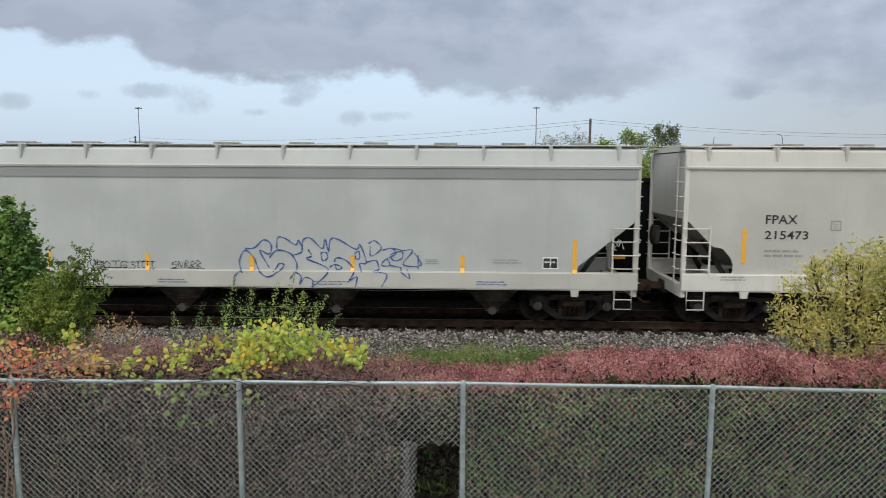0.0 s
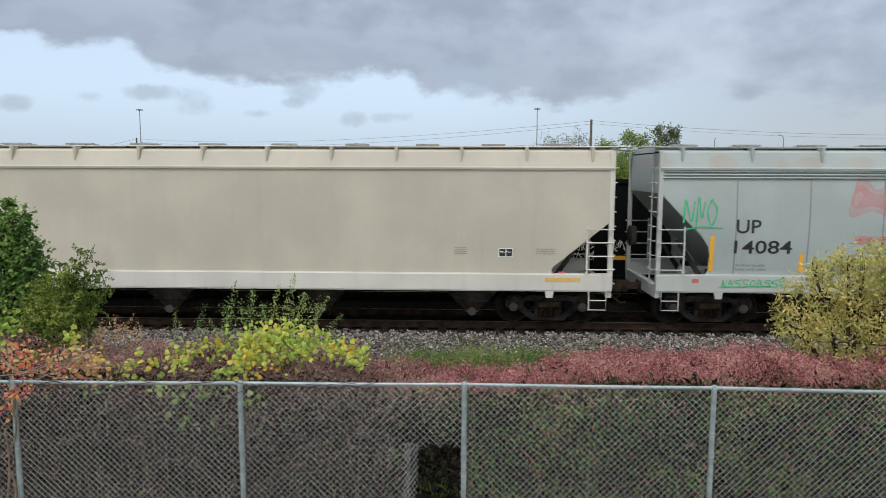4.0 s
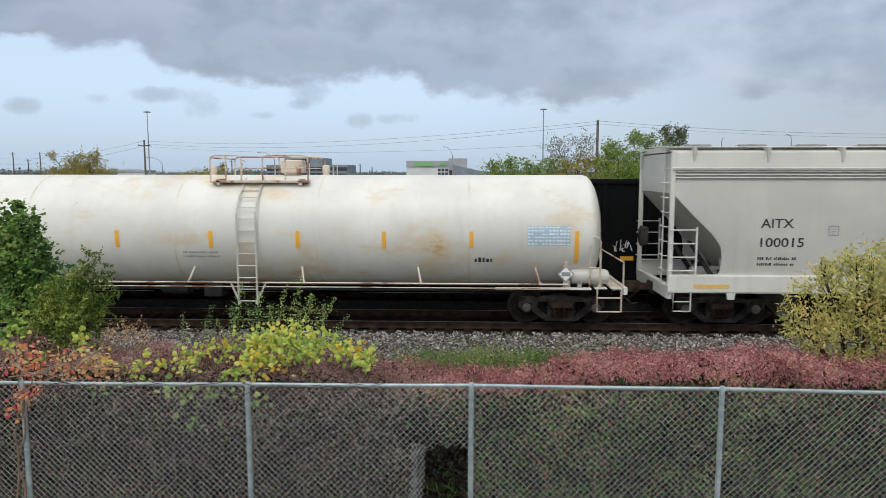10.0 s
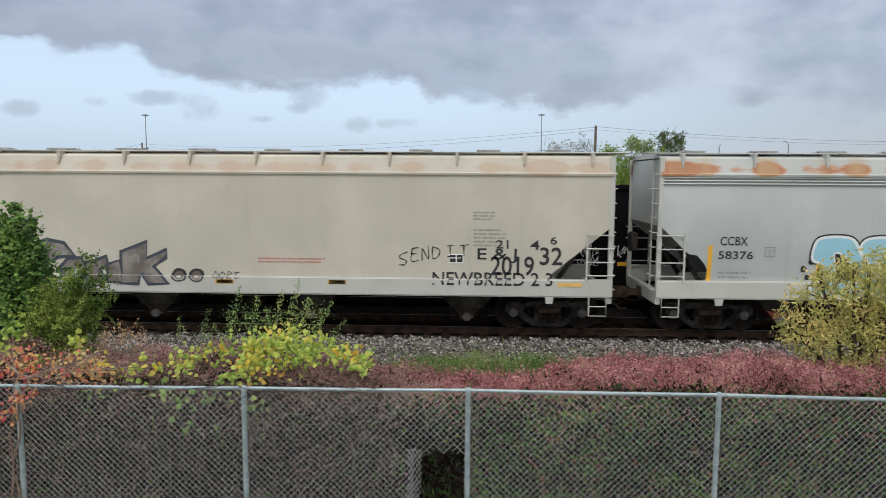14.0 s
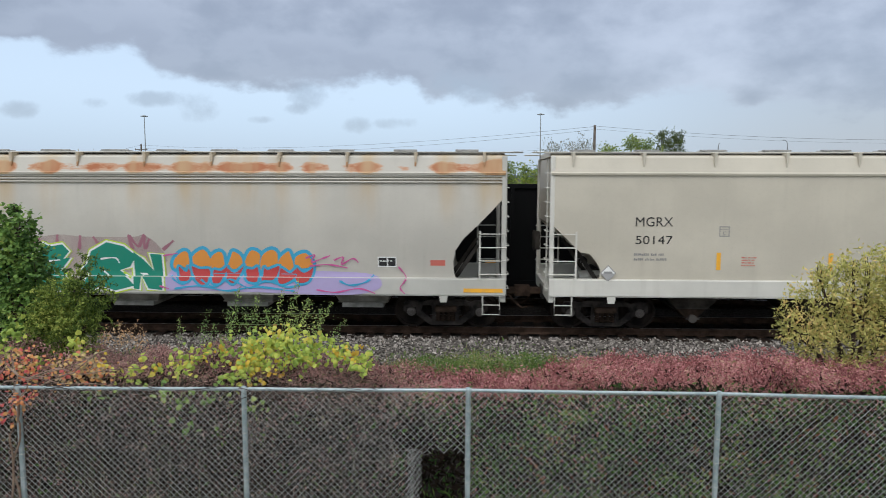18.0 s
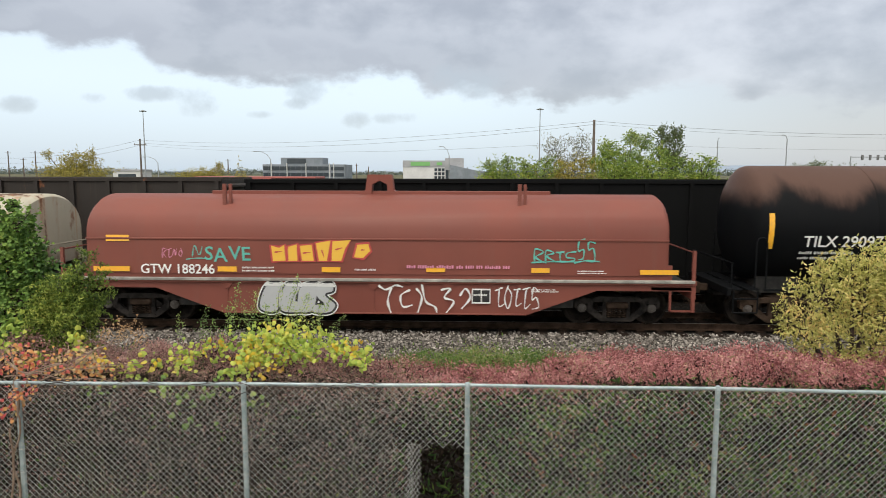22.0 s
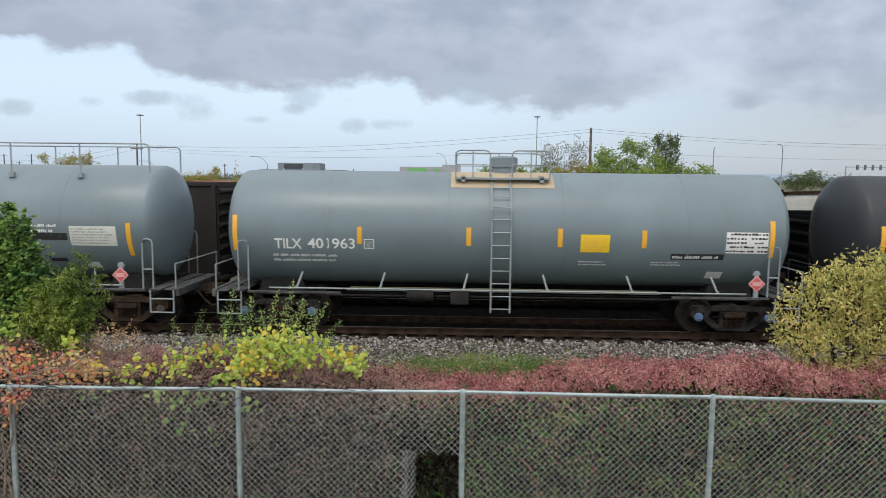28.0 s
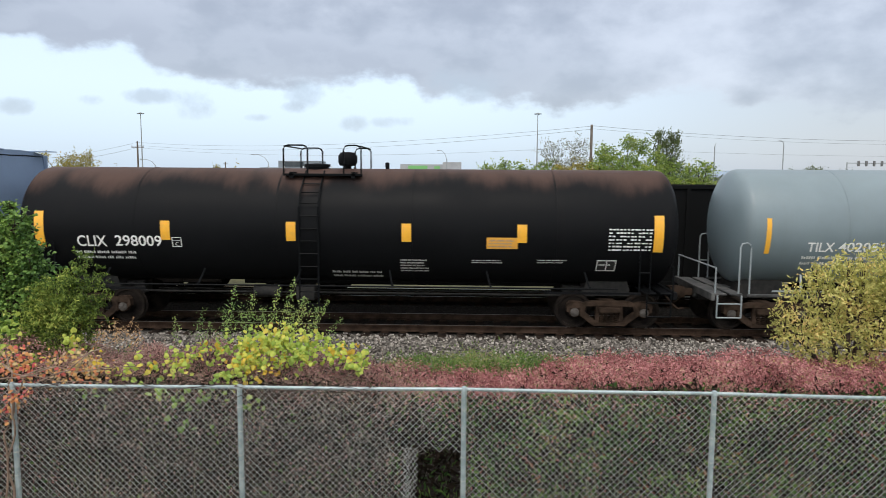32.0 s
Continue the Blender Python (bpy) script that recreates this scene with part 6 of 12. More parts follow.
small_print(1, 1.53, 1.04, 2.49, 1.17, 2, INK_BLUE)
tag(1, -5.1, 1.41, -4.31, 1.6, SP_BLACK, 1, 0.022, 5)
tag(1, -4.23, 1.42, -3.18, 1.6, SP_BLACK, 2, 0.022, 5)
tag(1, -3.11, 1.42, -2.48, 1.61, SP_BLACK, 3, 0.022, 5)
tag(1, -2.06, 1.43, -1.28, 1.62, SP_BLACK, 4, 0.022, 5)
tag(1, -9.21, 3.83, -8.25, 4.01, SP_GREY, 5, 0.02, 7)
tag(1, -9.39, 3.49, -8.54, 3.66, SP_SILVER, 6, 0.02, 6)
tag(1, -9.28, 2.36, -8.86, 2.79, SP_BLACK, 7, 0.02, 3)
tag(1, -8.79, 2.01, -8.15, 2.36, SP_BLACK, 8, 0.02, 4)
sprayed_lines(1, 0, 0, [[(-0.25, 1.33), (-0.33, 1.61), (-0.18, 1.9), (0.05, 1.71), (0.16, 1.42), (0.39, 1.24), (0.68, 1.39), (0.81, 1.53), (0.69, 1.57), (0.54, 1.36)], [(-0.18, 1.95), (0.06, 1.97), (0.3, 2.17), (0.49, 2.05), (0.44, 1.81), (0.2, 1.9), (0.43, 1.47)], [(0.44, 1.71), (0.63, 1.91), (0.96, 1.84), (1.13, 1.58), (1.11, 1.35)], [(0.63, 1.95), (0.66, 2.22), (0.83, 2.22), (1.11, 2.05), (1.18, 2.17), (1.27, 1.89), (1.01, 1.78)]], 0.042, SP_BLUE, 1.0, 0.01)
sprayed_lines(1, 0, 0, [[(1.27, 1.91), (1.3, 2.17), (1.49, 2.22), (1.78, 1.96), (1.85, 2.2), (1.92, 1.92)], [(1.42, 1.94), (1.51, 1.77), (1.39, 1.7), (1.93, 1.42), (1.53, 0.99)], [(1.94, 1.87), (1.99, 2.18), (2.16, 2.21), (2.63, 1.95), (2.73, 2.07), (2.89, 1.62), (2.72, 1.59), (2.77, 1.38)], [(2.08, 1.63), (2.15, 1.73), (2.39, 1.66), (2.58, 1.4), (2.46, 1.17), (2.66, 1.26), (2.61, 1.0)]], 0.042, SP_BLUE, 1.0, 0.01)
sprayed_lines(1, 0, 0, [[(1.73, 1.84), (1.87, 1.87), (1.91, 1.73), (1.79, 1.65), (1.75, 1.82)], [(2.6, 1.85), (2.7, 1.9), (2.72, 1.73), (2.63, 1.71), (2.6, 1.85)], [(1.96, 1.49), (2.1, 1.56), (2.27, 1.49), (2.15, 1.43), (2.1, 1.54)], [(2.89, 1.62), (3.13, 1.67), (3.2, 1.45), (3.08, 1.4), (3.41, 1.32), (3.27, 1.01)], [(0.96, 1.2), (1.11, 1.35), (1.25, 1.25), (1.2, 1.06), (1.35, 1.23), (1.54, 1.16), (1.51, 0.99)], [(-0.45, 1.04), (-0.45, 1.23), (-0.3, 1.38)]], 0.038, SP_BLUE, 1.0, 0.01)
sprayed_lines(1, 0, 0, [[(2.94, 2.09), (3.1, 2.17), (3.27, 1.98), (3.01, 1.78), (2.99, 2.02)], [(3.29, 1.93), (3.53, 1.98), (3.62, 1.84), (3.36, 1.69), (3.27, 1.55), (3.48, 1.55), (3.41, 1.72)], [(3.53, 1.98), (3.77, 1.93), (3.79, 1.74), (3.58, 1.67), (3.53, 1.84), (4.05, 1.94), (3.81, 1.58), (4.26, 1.56), (4.1, 1.87)], [(3.48, 1.55), (3.74, 1.5), (3.77, 1.39), (3.98, 1.23), (3.91, 1.46)], [(4.19, 1.82), (4.19, 1.46)]], 0.036, SP_BLUE, 1.0, 0.01)
# cars with the shield emblem
letters(2, "CNW", -6.18, 2.44, 0.34, 1.17, INK)
letters(2, "180322", -6.21, 1.92, 0.35, 1.67, INK)
capacity_box(2, -4.34, 2.29, INK_GREY)
small_print(2, -6.23, 1.52, -5.4, 1.72, 2, INK_GREY)
plate(2, -8.14, 1.0, -7.63, 1.22, REFLECT, "reflector")
shield(2, 3.71, 2.66, 0.65, 0.70)
letters(2, "BUILDING", 4.57, 3.13, 0.12, 0.73, INK)
letters(2, "AMERICA", 4.57, 2.96, 0.14, 0.70, INK)
paired_plates(2, 4.6, 1.53, 4.99, 1.84)
plate(2, 5.63, 1.76, 5.81, 1.93, SIGN_GREEN_BRIGHT)
plate(2, 5.21, 1.6, 5.54, 1.96, PANEL_TAN)
plate(2, 6.25, 1.56, 6.65, 1.99, PANEL_TAN)
plate(2, -1.81, 1.01, -1.33, 1.12, REFLECT, "reflector")
plate(2, 2.01, 1.03, 2.43, 1.15, REFLECT, "reflector")
plate(2, 4.78, 1.05, 5.14, 1.16, REFLECT, "reflector")
plate(2, 7.51, 1.05, 7.98, 1.25, REFLECT, "reflector")
plate(2, 6.9, 1.22, 7.04, 1.32, INK_RED)
plate(2, -0.24, 1.7, 0.1, 1.76, INK_RED)
small_print(2, -0.25, 1.56, 0.1, 1.69, 3, INK)
small_print(2, -0.83, 1.54, -0.57, 1.64, 2, INK)
small_print(2, 0.5, 1.55, 0.86, 1.65, 2, INK)
plate(2, -0.79, 1.1, -0.39, 1.32, PANEL_PALE)
plate(2, 3.86, 1.13, 4.1, 1.34, PANEL_PALE)
small_print(2, -0.36, 1.05, 0.14, 1.22, 3, INK_RED)
piece(2, [[(-3.88, 2.03), (-3.26, 2.0), (-2.68, 2.3), (-2.38, 2.45), (-2.09, 2.39), (-1.73, 2.14), (-1.62, 2.38), (-1.26, 2.44), (-1.05, 2.19), (-0.54, 1.99), (-0.76, 1.74), (-0.93, 1.6), (-0.78, 1.32), (-0.89, 1.06), (-1.35, 0.98), (-2.11, 0.94), (-2.54, 0.96), (-2.88, 1.15), (-3.33, 1.19), (-3.43, 1.4), (-3.26, 1.59), (-3.59, 1.86)]], [(SP_WHITE, 0.02)], 0.009, True)
piece(2, [[(-3.64, 1.96), (-3.26, 1.9), (-2.93, 1.72), (-2.97, 1.5), (-3.21, 1.43), (-3.34, 1.55), (-3.35, 1.7)], [(-3.35, 1.34), (-2.92, 1.34), (-2.64, 1.17), (-2.33, 1.0), (-2.49, 0.96), (-2.88, 1.17), (-3.26, 1.19)], [(-2.73, 2.17), (-2.49, 2.43), (-2.21, 2.41), (-1.95, 2.28), (-2.21, 2.32), (-2.45, 2.25)], [(-1.68, 2.13), (-1.56, 2.38), (-1.35, 2.41), (-1.47, 2.11)]], [(SP_BLACK, 0.0)], 0.012, True)
piece(2, [[(-3.62, 1.99), (-2.88, 2.03), (-2.4, 2.25), (-1.73, 2.06), (-1.26, 2.03), (-0.61, 1.96), (-0.88, 1.74), (-1.35, 1.65), (-2.11, 1.74), (-2.92, 1.71), (-3.35, 1.88)]], [(SP_BLACK, 0.03), (SP_PALE, 0.0)], 0.015, True)
piece(2, [[(-2.97, 1.41), (-2.89, 1.74), (-2.68, 1.94), (-2.49, 1.92), (-2.38, 1.55), (-2.42, 1.25), (-2.59, 1.2), (-2.8, 1.3)], [(-2.4, 2.2), (-2.11, 2.37), (-1.9, 2.03), (-2.09, 1.92), (-2.21, 1.55), (-2.09, 1.13), (-2.3, 1.0), (-2.45, 1.27), (-2.38, 1.74)], [(-2.02, 1.41), (-1.83, 1.7), (-1.54, 2.01), (-1.33, 2.01), (-1.43, 1.55), (-1.71, 1.17), (-1.97, 1.11)], [(-1.45, 1.55), (-1.21, 1.92), (-0.88, 1.78), (-0.95, 1.6), (-0.83, 1.32), (-0.92, 1.08), (-1.35, 1.03), (-1.61, 1.17)]], [(SP_BLACK, 0.035), (SP_PALE, 0.0)], 0.021, True)
sprayed_lines(2, 0, 0, [[(-2.64, 1.79), (-2.73, 1.6), (-2.64, 1.41), (-2.51, 1.55), (-2.59, 1.74)], [(-1.78, 1.6), (-1.64, 1.74), (-1.62, 1.51)], [(-1.26, 1.41), (-1.11, 1.65), (-1.02, 1.55)], [(-1.35, 1.94), (-1.16, 2.13), (-1.05, 2.2)]], 0.028, SP_BLACK, 1.0, 0.0285)
piece(2, [[(1.01, 2.01), (1.12, 2.21), (1.36, 2.25), (1.52, 2.14), (1.77, 2.24), (2.06, 2.19), (2.15, 1.94), (1.96, 1.69), (1.6, 1.5), (1.32, 1.5), (1.11, 1.7)], [(1.08, 1.55), (1.27, 1.53), (1.6, 1.56), (1.93, 1.56), (2.43, 1.44), (2.1, 1.16), (1.6, 1.07), (1.2, 1.2)]], [(SP_BLACK, 0.01)], 0.009, True)
piece(2, [[(1.07, 1.94), (1.15, 2.13), (1.36, 2.17), (1.49, 2.01), (1.56, 1.86), (1.43, 1.58), (1.24, 1.67)], [(1.6, 1.86), (1.65, 2.07), (1.89, 2.16), (2.08, 2.03), (2.02, 1.79), (1.74, 1.59), (1.49, 1.56)], [(1.15, 1.42), (1.51, 1.37), (1.93, 1.47), (2.08, 1.38), (1.79, 1.21), (1.41, 1.17), (1.22, 1.27)]], [(SP_PURPLE, 0.0)], 0.014, True)
piece(2, [[(1.27, 1.5), (1.55, 1.59), (1.93, 1.58), (1.77, 1.48), (1.51, 1.42), (1.33, 1.43)]], [(SP_SILVER, 0.0)], 0.017, True)
sprayed_lines(2, 0, 0, [[(0.65, 2.22), (0.82, 1.92), (0.89, 2.3), (1.03, 2.11), (1.15, 2.39), (1.24, 2.14), (1.51, 2.34), (1.46, 2.13), (1.93, 2.34)], [(2.17, 2.08), (2.34, 2.1)], [(2.19, 1.98), (2.44, 2.01)], [(2.22, 1.84), (2.29, 1.6), (2.41, 1.82), (2.46, 1.57), (2.6, 1.74), (2.67, 1.55)], [(2.65, 1.65), (2.95, 1.94), (2.84, 1.92)], [(2.6, 1.55), (3.12, 1.54)]], 0.03, SP_BLACK, 1.0, 0.011)
sprayed_lines(2, 0, 0, [[(3.01, 1.89), (3.03, 1.82)], [(3.14, 2.08), (3.55, 2.03), (3.32, 1.82), (3.51, 1.73), (3.2, 1.48)], [(3.74, 1.78), (3.89, 1.82), (4.03, 1.65), (3.84, 1.41), (3.65, 1.6), (3.77, 1.78)], [(4.08, 1.73), (4.32, 1.71), (4.36, 1.51), (4.17, 1.4), (4.06, 1.55)]], 0.035, SP_WHITE, 1.0, 0.011)
sprayed_lines(2, 0, 0, [[(0.51, 1.0), (0.63, 1.27), (0.76, 1.06), (0.6, 1.17)], [(0.79, 1.22), (1.03, 1.25), (0.93, 1.06), (1.08, 1.08)], [(2.41, 1.25), (2.65, 1.08), (2.6, 1.22), (2.84, 1.06), (2.98, 1.17)], [(3.08, 1.22), (3.22, 1.06), (3.27, 1.25), (3.41, 1.06)], [(3.51, 1.19), (3.72, 1.25), (3.55, 1.1), (3.74, 1.06)], [(4.17, 1.25), (4.41, 1.06), (4.19, 1.08)]], 0.035, SP_BLACK, 1.0, 0.011)
sprayed_lines(2, 0, 0, [[(4.57, 1.32), (4.57, 1.0), (4.79, 1.25), (4.84, 1.02)], [(4.93, 1.34), (5.32, 1.29), (5.22, 1.03)], [(5.41, 1.27), (5.74, 1.29), (5.7, 1.02), (5.43, 1.06), (5.47, 1.27)], [(4.51, 1.0), (5.22, 0.96)]], 0.045, SP_WHITE, 1.0, 0.012)
tag(2, 0.62, 1.05, 1.0, 1.37, SP_BLACK, 26, 0.025, 2)
tag(2, -6.15, 1.02, -5.49, 1.19, SP_BLACK, 27, 0.018, 6)
letters(4, "UP", -6.19, 2.44, 0.34, 0.60, INK)
letters(4, "14084", -6.22, 1.94, 0.33, 1.41, INK)
reflectors(4, [(-6.76, 1.49, 2.38), (-4.56, 1.48, 1.94), (-1.84, 1.5, 1.93), (1.74, 1.47, 1.91), (4.61, 1.5, 1.9), (6.76, 1.52, 2.34)])
shield(4, 3.86, 2.67, 0.69, 0.69)
letters(4, "BUILDING", 4.64, 3.12, 0.11, 0.74, INK)
letters(4, "AMERICA", 4.64, 2.96, 0.13, 0.73, INK)
small_print(4, -6.15, 1.5, -5.2, 1.7, 2, INK_GREY)
tag(4, -7.51, 2.55, -6.64, 3.39, SP_GREENISH, 31, 0.05, 3)
tag(4, -6.53, 1.12, -4.94, 1.31, SP_GREENISH, 32, 0.03, 9)
plate(4, -7.23, 1.21, -7.07, 1.31, INK_RED)
plate(4, 5.87, 1.71, 6.09, 1.84, SIGN_GREEN_BRIGHT)
plate(4, 6.98, 1.2, 7.15, 1.3, INK_RED)
small_print(4, 3.97, 1.53, 4.46, 1.73, 3, INK)
small_print(4, 4.18, 1.08, 4.82, 1.23, 2, INK_GREY)
plate(4, 5.52, 1.1, 5.81, 1.23, PANEL_TAN)
small_print(4, -0.15, 1.54, 0.19, 1.7, 2, INK_RED)
# faded red letters
soft_lines(4, [[(-3.42, 3.39), (-2.64, 3.25), (-1.48, 3.47)]], 1.05, SP_MIST)
soft_lines(4, [[(-2.02, 3.54), (-1.96, 3.04), (-2.13, 2.4)]], 0.8, SP_MIST)
soft_lines(4, [[(2.0, 3.55), (0.52, 3.58), (-0.41, 3.33), (-0.5, 2.88), (0.49, 2.65), (1.35, 2.88), (2.04, 3.27)], [(-0.76, 3.61), (-0.78, 3.05), (-0.59, 2.55)]], 1.05, SP_MIST)
soft_lines(4, [[(-3.3, 2.28), (-2.4, 2.36), (-1.09, 2.48), (-0.09, 2.51), (0.84, 2.34), (1.9, 2.09), (2.75, 1.92), (3.18, 1.98), (3.07, 2.24), (2.34, 2.46), (1.34, 2.54), (0.8, 2.43)]], 0.22, SP_MIST_STRONG)
soft_lines(4, [[(2.01, 3.64), (0.95, 3.67), (-0.05, 3.58)], [(0.24, 3.64), (0.15, 3.26)]], 0.2, SP_MIST_STRONG)
letters(3, "EQUX", -7.6, 2.7, 0.22, 0.84, INK, 0)
letters(3, "18467", -7.61, 2.25, 0.24, 0.85, INK, 0)
small_print(3, -7.64, 1.83, -6.85, 2.08, 2, INK_GREY)
capacity_box(3, -6.0, 2.45, INK_GREY)
reflectors(3, [(-8.07, 1.65, 2.51), (-5.52, 1.62, 2.05), (-2.82, 1.63, 2.05), (-0.0, 1.63, 2.06), (2.79, 1.63, 2.06), (5.54, 1.64, 2.06), (8.09, 1.64, 2.5)])
small_print(3, 6.3, 2.88, 6.92, 3.16, 3, INK_GREY)
small_print(3, 6.31, 2.09, 7.15, 2.64, 6, INK_GREY)
small_print(3, 0.9, 1.71, 2.66, 1.88, 2, INK_RED)
tag(3, 6.98, 1.2, 7.94, 1.49, SP_BLACK, 41, 0.03, 5)
tag(3, -8.06, 1.21, -7.14, 1.49, SP_BLACK, 41, 0.03, 5)
small_print(3, -2.44, 1.25, -1.8, 1.37, 2, INK_GREY)
small_print(3, 1.66, 1.29, 2.16, 1.4, 2, INK_GREY)
small_print(3, 5.64, 1.33, 6.21, 1.43, 2, INK_GREY)
small_print(3, 7.47, 1.34, 7.96, 1.45, 2, INK_GREY)
# fifth car
paired_plates(5, 6.58, 1.81, 6.94, 2.04)
small_print(5, 7.52, 1.88, 8.03, 2.05, 3, INK_GREY)
plate(5, 7.74, 1.21, 8.62, 1.31, REFLECT_PALE, "reflector")
plate(5, 8.08, 1.4, 8.25, 1.46, INK_RED)
small_print(5, 5.49, 1.88, 5.86, 2.07, 4, INK_GREY)
letters(6, "CCBX", -8.04, 2.52, 0.22, 0.92, INK)
letters(6, "57780", -8.05, 2.1, 0.23, 1.07, INK)
capacity_box(6, -6.81, 2.09, INK_GREY)
small_print(6, -8.04, 1.7, -5.98, 1.91, 2, INK_GREY)
reflectors(6, [(-8.09, 1.5, 2.36), (-4.92, 1.5, 1.92), (-2.16, 1.49, 1.9), (1.33, 1.47, 1.91), (4.0, 1.47, 1.89), (6.51, 1.5, 2.34)])
plate(6, -5.85, 1.97, -5.35, 2.21, PANEL_PALE)
small_print(6, -7.15, 1.14, -5.24, 1.26, 1, INK_GREEN)
small_print(6, -3.66, 1.11, -2.43, 1.32, 2, INK_GREY)
paired_plates(6, 3.26, 1.57, 3.65, 1.71)
paired_plates(6, 5.97, 1.64, 6.32, 1.86)
plate(6, -0.56, 1.08, -0.13, 1.24, RUST_PLAIN)
plate(6, -8.89, 1.13, -8.62, 1.27, RUST_PLAIN)
small_print(6, -4.95, 2.68, -4.78, 2.75, 1, INK_GREY)
small_print(6, -3.56, 2.69, -3.39, 2.76, 1, INK_GREY)
small_print(6, -1.0, 2.7, -0.83, 2.77, 1, INK_GREY)
small_print(6, 0.19, 2.7, 0.35, 2.77, 1, INK_GREY)
small_print(6, 2.76, 2.71, 2.92, 2.78, 1, INK_GREY)
small_print(6, 3.83, 2.72, 3.99, 2.79, 1, INK_GREY)
# two tank cars
letters(7, "DOWX 40133", -6.26, 2.15, 0.27, 2.05, INK)
plate(7, -3.96, 1.86, -3.45, 2.14, INK)
capacity_box(7, -3.97, 2.17, INK)
small_print(7, -5.71, 1.72, -4.09, 1.97, 2, INK)
reflectors(7, [(-6.58, 1.72, 2.52), (-4.08, 2.07, 2.51), (-1.5, 2.05, 2.49), (1.66, 2.07, 2.51), (3.71, 2.05, 2.47), (6.68, 1.68, 2.47)])
plate(7, 3.77, 2.04, 4.51, 2.47, DECAL_YELLOW, "placard", "yellow warning placard")
notice(7, 3.85, 2.07, 4.45, 2.43)
data_table(7, 5.49, 2.14, 6.52, 2.6, INK_WHITE, INK_GREY, 6)
paired_plates(7, 5.27, 1.72, 5.73, 1.95)
small_print(7, 2.3, 1.78, 3.32, 1.94, 2, INK)
small_print(7, 3.4, 1.85, 4.77, 1.95, 1, INK)
small_print(7, 5.63, 2.65, 5.98, 2.71, 1, INK)
letters(8, "CCBX 8126", -7.19, 2.12, 0.26, 1.50, INK)
capacity_box(8, -5.41, 2.13, INK_GREY)
small_print(8, -7.2, 1.75, -5.34, 2.01, 2, INK_GREY)
reflectors(8, [(-7.71, 1.57, 2.37), (-4.56, 1.91, 2.35), (-1.25, 1.91, 2.37), (1.72, 1.93, 2.36), (4.94, 1.96, 2.38), (8.07, 1.61, 2.39)], REFLECT)
plate(8, -3.4, 2.01, -2.76, 2.39, DECAL_ORANGE, "placard", "orange warning placard")
small_print(8, -3.33, 2.06, -2.82, 2.35, 5, INK_GREY)
data_table(8, 6.38, 2.09, 7.47, 2.6, INK_WHITE, INK_SKY, 6)
small_print(8, 6.4, 2.66, 6.89, 2.95, 2, INK)
tag(8, 2.97, 1.57, 4.79, 2.1, SP_GREY, 81, 0.028, 9)
tag(8, 5.61, 1.62, 6.64, 2.08, SP_GREY, 82, 0.028, 6)
paired_plates(8, 6.79, 1.63, 7.15, 1.83)
# two pale hoppers
letters(9, "WLPX", -7.54, 2.73, 0.22, 0.86, INK, 0)
letters(9, "921230", -7.55, 2.31, 0.24, 1.05, INK, 0)
small_print(9, -7.58, 1.88, -6.78, 2.12, 2, INK_GREY)
capacity_box(9, -5.95, 2.52, INK_GREY)
reflectors(9, [(-8.02, 1.69, 2.53), (-5.5, 1.68, 2.09), (-2.7, 1.68, 2.09), (0.06, 1.68, 2.1), (2.89, 1.68, 2.1), (5.73, 1.67, 2.1), (8.15, 1.68, 2.54)])
plate(9, -0.3, 2.91, 0.43, 3.18, DECAL_YELLOW, "placard", "yellow warning placard")
notice(9, -0.24, 2.93, 0.37, 3.15)
small_print(9, 6.4, 2.94, 7.03, 3.2, 3, INK_GREY)
small_print(9, 6.41, 2.14, 7.43, 2.7, 6, INK_GREY)
small_print(9, 0.97, 1.74, 2.73, 1.94, 2, INK_RED)
small_print(9, -0.33, 1.3, 0.4, 1.43, 2, INK_RED)
small_print(9, 8.03, 1.31, 8.31, 1.41, 1, INK_GREY)
plate(9, 6.94, 1.28, 7.16, 1.38, INK_GREY)
letters(10, "AITX", -5.42, 2.58, 0.23, 0.79, INK)
letters(10, "100015", -5.41, 2.11, 0.23, 1.05, INK)
small_print(10, -5.45, 1.62, -4.54, 1.9, 2, INK)
capacity_box(10, -3.8, 2.39, INK_GREY)
plate(10, -7.0, 1.08, -6.13, 1.18, REFLECT_PALE, "reflector")
small_print(10, -2.33, 2.67, -0.37, 2.77, 1, INK)
small_print(10, -2.36, 2.09, -0.6, 2.64, 6, INK)
plate(10, -1.73, 1.64, -0.97, 1.9, DECAL_YELLOW, "placard", "yellow warning placard")
notice(10, -1.67, 1.67, -1.03, 1.87)
plate(10, -1.53, 1.02, -1.09, 1.16, REFLECT, "reflector")
plate(10, 1.14, 1.04, 1.6, 1.17, REFLECT, "reflector")
plate(10, 3.54, 1.06, 3.97, 1.18, REFLECT, "reflector")
plate(10, 6.08, 1.05, 6.95, 1.21, REFLECT, "reflector")
small_print(10, 1.63, 1.16, 3.1, 1.29, 1, INK_GREEN)
diamond(10, 6.1, 1.75, 0.19, INK_WHITE, INK_GREY)
plate(10, 5.28, 1.72, 5.68, 1.86, INK_RED)
small_print(10, 5.22, 1.92, 5.72, 2.13, 3, INK_GREY)
